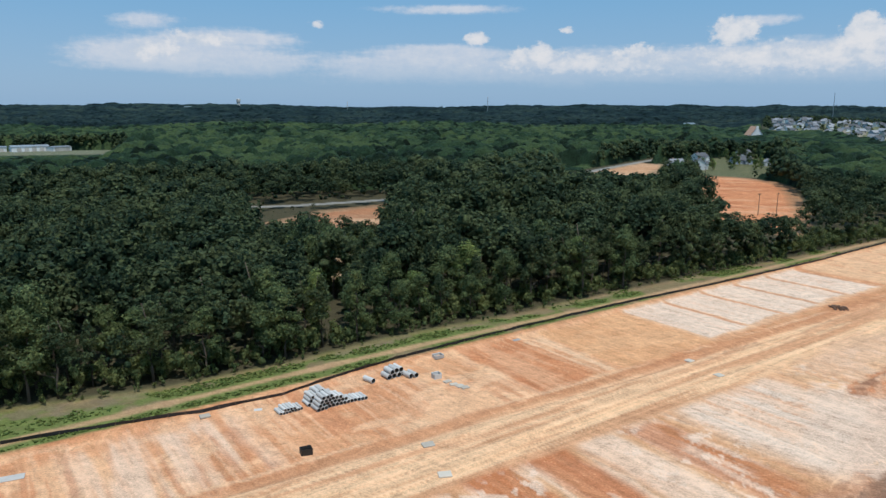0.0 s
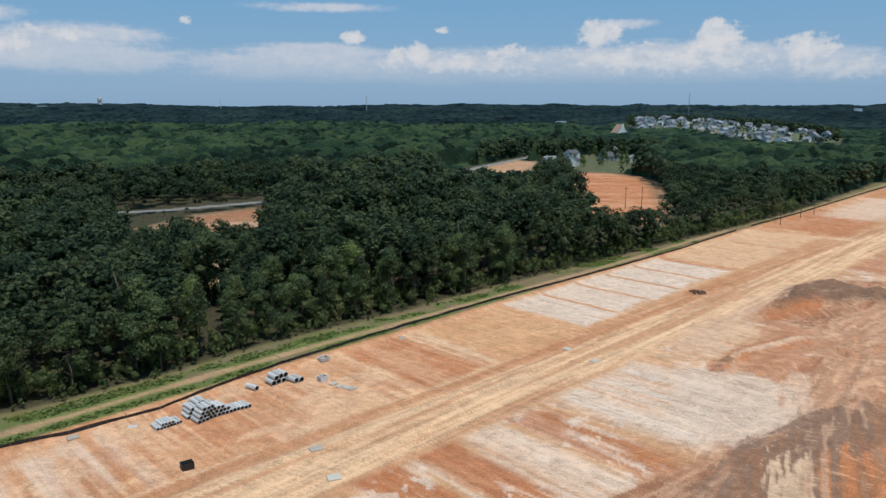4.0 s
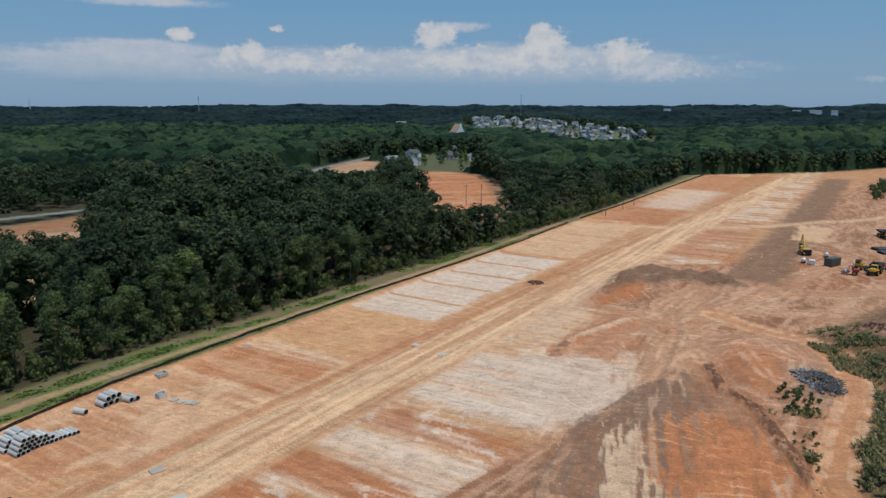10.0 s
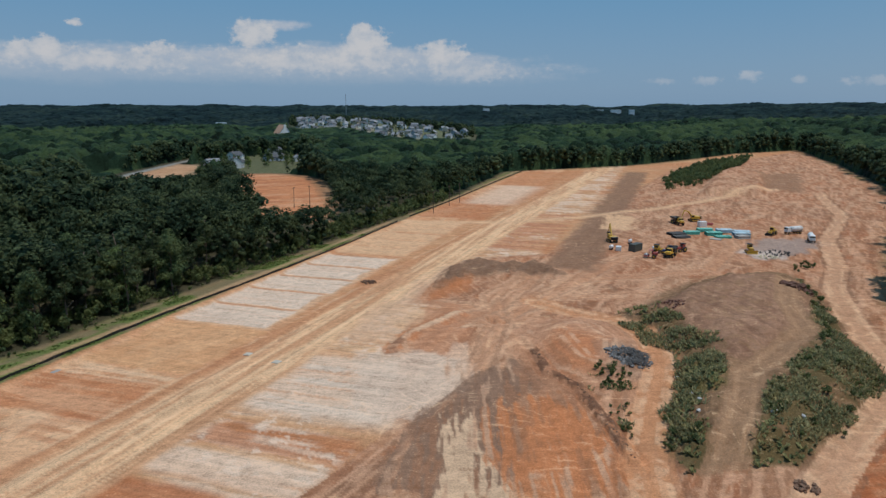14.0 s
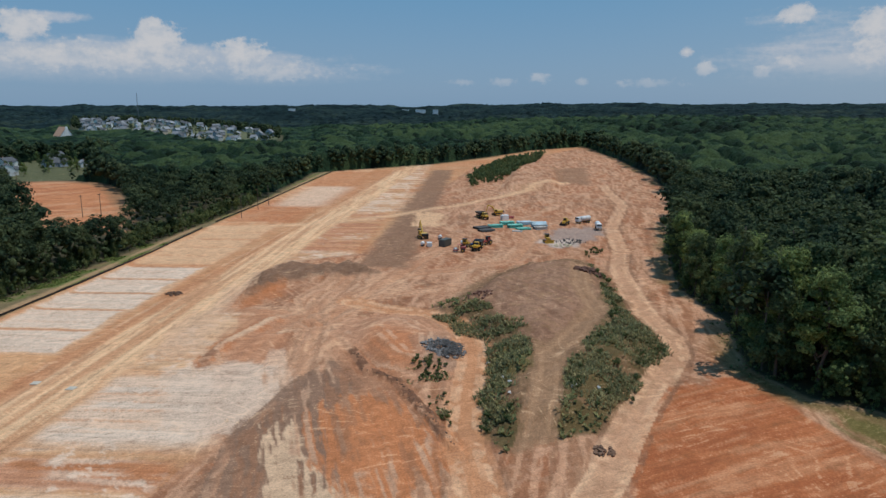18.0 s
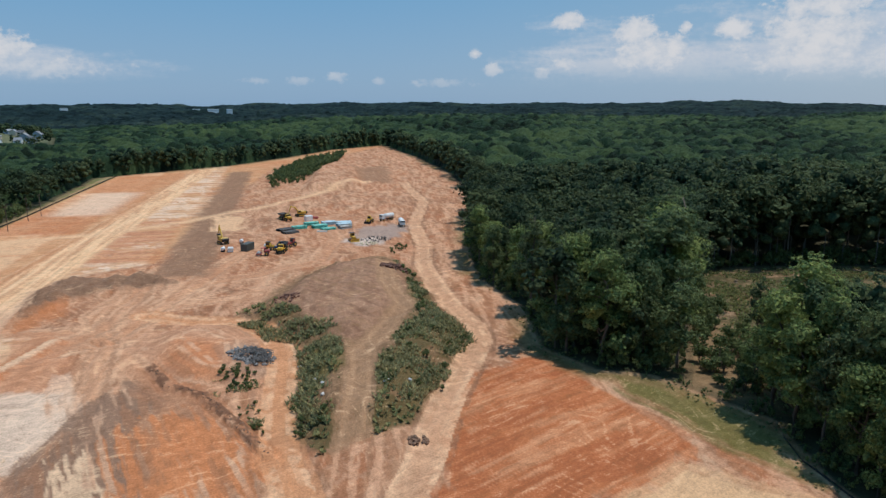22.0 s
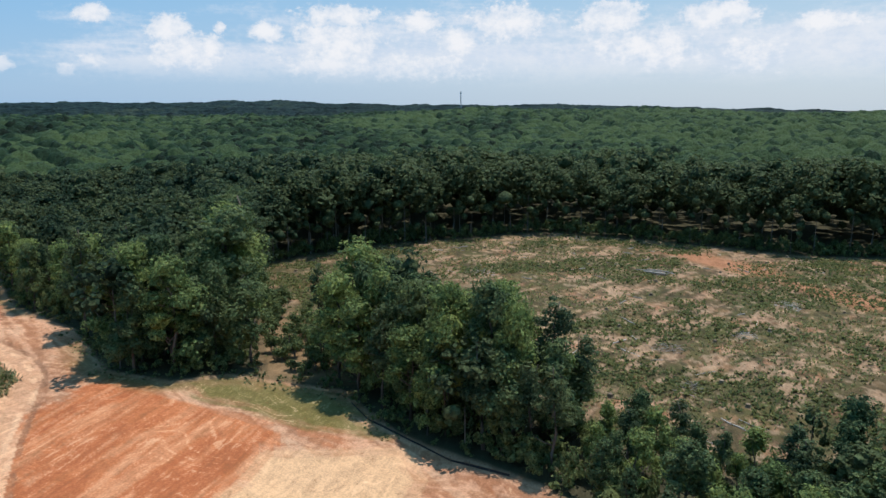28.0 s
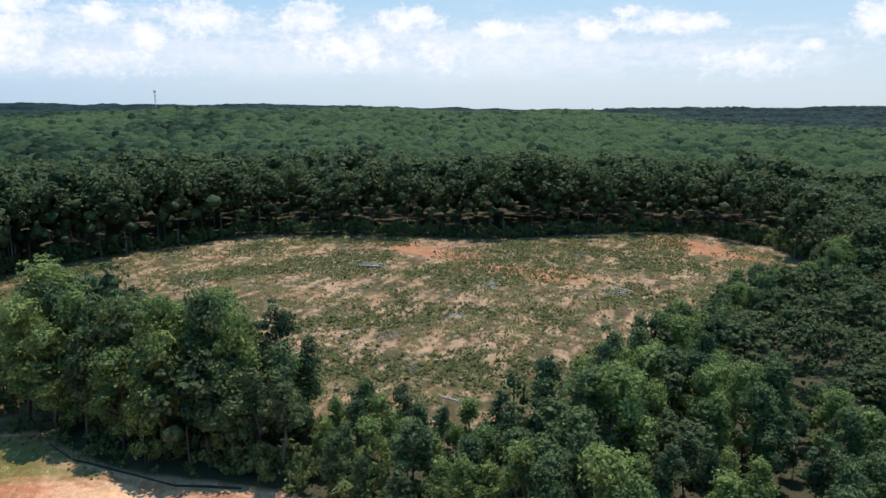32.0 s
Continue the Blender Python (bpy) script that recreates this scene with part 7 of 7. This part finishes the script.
for x_, y_, sp, n in ((150, -128, 4.5, 110), (122, -150, 4, 90), (127, -80, 3.5, 70), (134, -56, 4, 90), (131, -102, 3, 50), (189, -112, 3.5, 60), (248, -112, 5, 80), (200, -60, 5, 60), (165, -180, 5, 80), (108, -74, 3, 50)):
    sticks("brush_pile", x_, y_, sp, n, DEADWOOD, "grey heap of dead branches in the clearing")
sticks("brush_pile", 108.5, 85, 4.6, 380, GREYWOOD, "grey heap of brush and rubble beside the loop road", (0.04, 0.12), (0.5, 2.0), 2.2)


# ---- rocks ----
def rock_mesh(seed, squash=0.7):
    rng_ = np.random.default_rng(seed)
    v, f = ico()
    v = v * (1 + 0.28 * rng_.normal(size=(len(v), 1))) * np.array((1, rng_.uniform(0.7, 1), squash))
    return v, f


def rocks(name, x, y, spread, count, lo, hi, mat, label):
    pieces = []
    for k in range(count):
        a, q = prng.uniform(0, 6.28), spread * math.sqrt(prng.random())
        s = prng.uniform(lo, hi)
        cx, cy = x + math.cos(a) * q, y + math.sin(a) * q
        v, f = rock_mesh(k + 31 * count)
        pieces.append(([Vector(p) * s + Vector((cx, cy, at(cx, cy) + s * 0.3 + max(0, 1 - q / spread) * spread * 0.25 * prng.random())) for p in v.tolist()], [tuple(int(i) for i in t) for t in f]))
    v, f = join(pieces)
    return tagged(new(name, mesh_of(name, v, f, mat)), label, "rock heap", "", "stuff")


REDROCK = plain("red_brown_rock", (0.24, 0.12, 0.085), 0.95, 0, 0.35, 0.8, 0.6, 4)
GREYROCK = plain("grey_rubble", (0.150, 0.142, 0.138), 0.95, 0, 0.35, 0.8, 0.6, 4)
SOIL = plain("dark_clods", (0.17, 0.095, 0.06), 0.95, 0, 0.35, 0.8, 0.6, 4)
rocks("rock_heap", 186, 90, 4.5, 90, 0.35, 0.95, REDROCK, "heap of red-brown boulders on the hill")
rocks("rubble_heap", 109, 84.5, 4.6, 130, 0.15, 0.6, GREYROCK, "grey rubble heap beside the loop road")
rocks("rubble_heap", 142, 99, 4.0, 50, 0.15, 0.5, REDROCK, "loose stones on the crest of the hill")
rocks("gravel_heap", 233, 122, 6.5, 70, 0.12, 0.35, GREYROCK, "pale grey gravel heap in the yard")
rocks("gravel_heap", 225, 121, 3.5, 50, 0.12, 0.35, plain("pale_sand_heap", (0.55, 0.48, 0.33), 0.95, 0, 0.2, 0.8, 0.4, 4), "small pale sand heap in the yard")
for (ax, ay), (bx_, by_), n in (((99, 101), (92, 90), 22), ((92, 90), (92, 82), 14), ((92, 82), (86, 71), 34), ((86, 71), (78, 58), 40), ((130, 171), (150, 143), 30)):
    pieces = []
    for k in range(n):
        t = prng.random()
        cx, cy, s = ax + (bx_ - ax) * t + prng.gauss(0, 0.45), ay + (by_ - ay) * t + prng.gauss(0, 0.5), prng.uniform(0.06, 0.22)
        v, f = rock_mesh(k)
        pieces.append(([Vector(p) * s + Vector((cx, cy, at(cx, cy) + s * 0.25)) for p in v.tolist()], [tuple(int(i) for i in q) for q in f]))
    v, f = join(pieces)
    tagged(new("soil_clods", mesh_of("soil_clods", v, f, SOIL)), "dark clods of clay along a pushed-up ridge", "soil", "", "stuff")
# the spoil pit beside the street, with its mud heap
rocks("mud_heap", 100, 171, 2.2, 40, 0.2, 0.5, SOIL, "small dark mud heap beside a pit in the street")
rocks("mud_heap", 90.5, 39.5, 1.6, 30, 0.2, 0.5, SOIL, "dark clods round a small pit by the haul road")
for x_, y_ in ((103, 66), (101, 63), (110, 74), (96, 60), (104, 52), (108, 49)):
    v, f = rock_mesh(int(x_))
    ob = new("boulder", mesh_of("boulder", [Vector(p) * prng.uniform(0.35, 0.6) for p in v.tolist()], [tuple(int(i) for i in q) for q in f], CONCRETE))
    ob.matrix_world = pose(x_, y_, at(x_, y_) + 0.2)
    tagged(ob, "pale boulder among the weeds", "boulder", "boulders")

# ---- poles and masts ----
def utility_pole(x, y, turn, h=10.5):
    ob = stand("utility_pole", x, y, turn)
    piece("pole", tube([(0, 0, -0.3), (0, 0, h)], [0.17, 0.11], 8), BARK, ob)
    piece("crossarm", chamfer_box(2.4, 0.12, 0.14, (0, 0.14, h - 0.7), 0.02), BARK, ob)
    for px in (-1.05, -0.4, 0.4, 1.05):
        piece("insulator", tube([(px, 0.14, h - 0.65), (px, 0.14, h - 0.4)], [0.07, 0.05], 6), DARK, ob)
    return tagged(ob, "brown wooden utility pole with a crossarm", "utility pole", "utility poles")


for x_, y_ in ((147, 325), (156, 326), (192, 268), (214, 285), (226, 292), (150, 400), (175, 470)):
    utility_pole(x_, y_, 30)


def lattice_mast(heading, dist, top, wide, label, head=False):
    x, y = math.sin(radians(heading)) * dist, math.cos(radians(heading)) * dist
    ob = stand("lattice_mast", x, y, 20)
    h = top - at(x, y)
    n = 14
    leg = [[Vector((math.cos(a) * wide * (1 - 0.55 * t), math.sin(a) * wide * (1 - 0.55 * t), h * t)) for t in (0, 1)] for a in (0, 2.094, 4.189)]
    for a, b in leg:
        piece("leg", tube([a, b], [0.32, 0.22], 5), BRASS, ob)
    for k in range(n):
        rods = []
        for i in range(3):
            (a0, a1), (b0, b1) = leg[i], leg[(i + 1) % 3]
            rods.append(rod(a0.lerp(a1, k / n), b0.lerp(b1, (k + 1) / n), 0.16, 4))
            rods.append(rod(a0.lerp(a1, k / n), b0.lerp(b1, k / n), 0.16, 4))
        piece("brace", rods, BRASS, ob)
    if head:
        piece("antenna_head", [rod((math.cos(a) * 1.9, math.sin(a) * 1.9, h - 4), (math.cos(a) * 1.9, math.sin(a) * 1.9, h + 1), 0.5, 6) for a in (0, 1.57, 3.14, 4.71)], WHITE, ob)
    return tagged(ob, label, "mast", "distant masts")


lattice_mast(104.3, 1500, 77, 2.2, "grey lattice phone mast rising above the woods", True)
lattice_mast(28.55, 2300, 86, 1.2, "thin grey lattice mast above the far woods")
lattice_mast(3.55, 2900, 84, 2.6, "grey lattice pylon on the skyline", True)
lattice_mast(-7.6, 3300, 72, 2.4, "small grey mast on the skyline")
wt = stand("water_tower", math.sin(radians(-15.9)) * 3300, math.cos(radians(-15.9)) * 3300)
hz = 79 - wt.matrix_world.translation.z
piece("tank", tube([(0, 0, hz - 14), (0, 0, hz - 12), (0, 0, hz - 2), (0, 0, hz)], [7, 9, 9, 6], 16), STONE, wt)
piece("shaft", tube([(0, 0, -1), (0, 0, hz - 13)], [7.5, 7.0], 14), STONE, wt)
tagged(wt, "pale grey tower on the skyline", "tower")

# ---- houses ----
SIDING = [plain("white_siding", (0.72, 0.73, 0.74), 0.6, 0, 0.08, 0.4, 0.2, 3), plain("grey_siding", (0.42, 0.44, 0.46), 0.6, 0, 0.08, 0.4, 0.2, 3), plain("tan_siding", (0.55, 0.47, 0.38), 0.6, 0, 0.08, 0.4, 0.2, 3), plain("blue_grey_siding", (0.30, 0.35, 0.42), 0.6, 0, 0.08, 0.4, 0.2, 3)]
SHINGLE = [plain("dark_grey_shingles", (0.10, 0.105, 0.115), 0.9, 0, 0.2, 0.5, 0.3, 3), plain("grey_shingles", (0.24, 0.25, 0.27), 0.9, 0, 0.2, 0.5, 0.3, 3)]
BRICKY = plain("tan_brick_roof", (0.42, 0.25, 0.17), 0.9, 0, 0.2, 0.5, 0.3, 3)
PANE = plain("house_window_glass", (0.03, 0.035, 0.045), 0.1, 0, 0.1, 0.5, 0, 3)


def gable(w, d, h, rise, over=0.4):
    """Walls with gables, and the two slopes of a roof with thickness."""
    wall = ([Vector(p) for p in ((-w / 2, -d / 2, -0.3), (w / 2, -d / 2, -0.3), (w / 2, d / 2, -0.3), (-w / 2, d / 2, -0.3), (-w / 2, -d / 2, h), (w / 2, -d / 2, h), (w / 2, d / 2, h), (-w / 2, d / 2, h), (-w / 2, 0, h + rise), (w / 2, 0, h + rise))],
            [(0, 1, 5, 4), (2, 3, 7, 6), (1, 2, 6, 9, 5), (3, 0, 4, 8, 7), (3, 2, 1, 0), (4, 5, 9, 8), (6, 7, 8, 9)])
    slopes = []
    for s in (-1, 1):
        e, k = d / 2 + over, over * rise / (d / 2)
        pts = [(-w / 2 - over, s * e, h - k), (w / 2 + over, s * e, h - k), (w / 2 + over, 0, h + rise), (-w / 2 - over, 0, h + rise)]
        v = [Vector(p) + Vector((0, 0, 0.04)) for p in pts] + [Vector(p) + Vector((0, 0, 0.26)) for p in pts]
        f = [(0, 1, 2, 3), (7, 6, 5, 4), (0, 4, 5, 1), (1, 5, 6, 2), (2, 6, 7, 3), (3, 7, 4, 0)]
        slopes.append((v, f))
    return wall, slopes


def house(x, y, turn, w, d, h, rise, wallm, roofm, label, detail=True, group="houses beyond the field"):
    ob = stand("house", x, y, turn)
    wall, slopes = gable(w, d, h, rise)
    piece("wall", wall, wallm, ob)
    for sl in slopes:
        piece("roof", sl, roofm, ob)
    if detail:
        wing, wslopes = gable(d * 0.6, w * 0.4, h * 0.8, rise * 0.6)
        m = pose(w * 0.18, -d * 0.5, 0, 0, 0, 90)
        piece("wing", shift(wing, m), wallm, ob)
        for sl in wslopes:
            piece("wing_roof", shift(sl, m), roofm, ob)
        for s in (-1, 1):
            for px in (-0.34, -0.12, 0.34):
                for pz in ((1.6, 4.4) if h > 4.5 else (1.6,)):
                    win = piece("window", chamfer_box(1.1, 0.12, 1.4, (px * w, s * (d / 2 + 0.03), pz), 0.03), WHITE, ob)
                    piece("pane", chamfer_box(0.9, 0.05, 1.2, (px * w, s * (d / 2 + 0.075), pz), 0.01), PANE, win)
            piece("gable_window", chamfer_box(0.12, 1.0, 1.3, (s * (w / 2 + 0.03), 0.6, min(h - 1, 4.2)), 0.03), PANE, ob)
        piece("door", chamfer_box(1.0, 0.1, 2.1, (0.08 * w, -d / 2 - 0.03, 1.05), 0.02), BARK, ob)
        piece("chimney", chamfer_box(0.8, 0.6, 2.0, (-0.2 * w, 0.1 * d, h + rise), 0.04), BRICKY, ob)
    else:
        for s in (-1, 1):
            for px in (-0.28, 0.28):
                piece("window", chamfer_box(1.3, 0.1, 1.6, (px * w, s * (d / 2 + 0.03), min(4.2, h - 1.2)), 0.02), PANE, ob)
    return tagged(ob, label, "house", group)


house(196, 595, 20, 13, 9, 3.6, 2.6, SIDING[1], SHINGLE[1], "grey single-storey house at the edge of the field")
house(205, 566, 75, 11, 9, 6.0, 2.8, SIDING[0], SHINGLE[0], "tall white house with a dark gable roof")
house(232, 640, 30, 13, 9, 5.6, 2.8, SIDING[0], SHINGLE[0], "white two-storey house with a dark roof")
house(262, 622, 10, 17, 10, 3.6, 3.2, SIDING[3], SHINGLE[0], "low blue-grey house with a wide dark roof")
house(292, 690, 15, 13, 9, 5.2, 2.8, SIDING[1], SHINGLE[0], "grey house with a dark roof among trees")
house(276, 600, 80, 9, 7, 3.4, 2.4, SIDING[0], SHINGLE[1], "small white house behind the field")

# garden and verge trees round the houses
for k in range(80):
    x_, y_ = prng.uniform(158, 320), prng.uniform(515, 720)
    if float(inside(HOUSES, np.array([x_]), np.array([y_]))[0]) < 2 or any((x_ - a) ** 2 + (y_ - b) ** 2 < 13 ** 2 for a, b in ((196, 595), (205, 566), (232, 640), (262, 622), (292, 690), (276, 600))):
        continue
    name, kind, tk, ck = KINDS[prng.randrange(6)]
    h_ = prng.uniform(6, 13)
    tree = new(name)
    tree.empty_display_size = 0.5
    tree.matrix_world = Matrix.LocRotScale((x_, y_, at(x_, y_)), Euler((0, 0, x_)), (h_ * 1.2, h_ * 1.2, h_))
    part("trunk", tk, tree)
    part("crown", ck, tree)
    tagged(tree, "round green garden tree near the houses", "tree", "trees round the houses")

hr = random.Random(77)
n, sites = 0, [(436, 1000)]
while n < 105:
    hx, hy = hr.uniform(420, 1010), hr.uniform(800, 1580)
    if float(inside(TOWN, np.array([hx]), np.array([hy]))[0]) < 10 or any((hx - qx) ** 2 + (hy - qy) ** 2 < 21 ** 2 for qx, qy in sites):
        continue
    sites.append((hx, hy))
    k = hr.randrange(4)
    house(hx, hy, hr.choice((20, 110, 35, 125)) + hr.uniform(-6, 6), hr.uniform(8, 12), hr.uniform(7, 9), hr.uniform(4.2, 5.6), hr.uniform(2.4, 3.4), SIDING[k], SHINGLE[hr.randrange(2)],
          ("white", "grey", "tan", "blue-grey")[k] + " gabled house in the distant housing estate", False, "houses in the estate")
    n += 1
ex, ey = wr.uniform(330, 1060, 9000), wr.uniform(590, 1620, 9000)
io = inside(TOWN, ex, ey)
hs = np.array(sites)
free = np.min((ex[:, None] - hs[None, :, 0]) ** 2 + (ey[:, None] - hs[None, :, 1]) ** 2, axis=1) > 13 ** 2
back = 1 - 70 / np.hypot(ex, ey)
behind = inside(TOWN, ex * back, ey * back) > 0
ok = free & (io > -26) & (((io < 10) & behind) | ((io > 5) & (wr.uniform(size=9000) < 0.28))) & (np.hypot(ex, ey) > 780)
ex, ey = ex[ok], ey[ok]
inner = smooth(0, 22, io[ok])
woods("estate_trees", ex, ey, wr.uniform(11, 17, len(ex)) * (1 - 0.42 * inner), height(ex, ey), wr, 26, 5, 0.058, 10, WOODS, "dark green trees round and between the estate's houses", 1.2)
ch = stand("church", 436, 1000, -88, 0, 0.95)
wall, slopes = gable(20, 18, 11, 12, 0.8)
piece("wall", wall, SIDING[0], ch)
for sl in slopes:
    piece("roof", sl, BRICKY, ch)
piece("gable_front", chamfer_box(1.2, 12, 24, (10.4, 0, 11.5), 0.3, (1, 0.25)), WHITE, ch)
piece("door", chamfer_box(0.3, 3, 4.5, (11.1, 0, 2.2), 0.05), BARK, ch)
tagged(ch, "large white church with a steep tan roof above the trees", "church")


def shed(x, y, turn, sx, sy, sz, label, group="sheds"):
    ob = stand("industrial_shed", x, y, turn)
    wall, slopes = gable(sx, sy, sz, sy * 0.08)
    piece("wall", wall, SIDING[0], ob)
    for sl in slopes:
        piece("roof", sl, BRASS, ob)
    for k in range(4):
        piece("loading_door", chamfer_box(4, 0.2, 4.2, ((k - 1.5) * sx / 5, -sy / 2 - 0.06, 2.1), 0.03), STONE, ob)
    return tagged(ob, label, "shed", group)


shed(-425, 728, 40, 34, 16, 5, "long white industrial shed among the woods")
shed(-455, 716, 35, 24, 13, 4.5, "white industrial shed among the woods")
shed(-398, 735, 60, 20, 12, 4, "white industrial shed beside a paved yard")
for hd, ds, zz, sx in ((49.8, 2500, 0, 34), (48.6, 2550, 0, 22), (51.0, 2450, 0, 16), (39.7, 2900, 0, 24), (19.0, 1420, 0, 18), (-18.7, 3200, 0, 50), (-19.6, 3250, 0, 30)):
    x_, y_ = math.sin(radians(hd)) * ds, math.cos(radians(hd)) * ds
    shed(x_, y_, -hd + 8, sx, 20, 23 if ds > 2000 else 15, "pale building on the far wooded ridge", "buildings on the ridge")
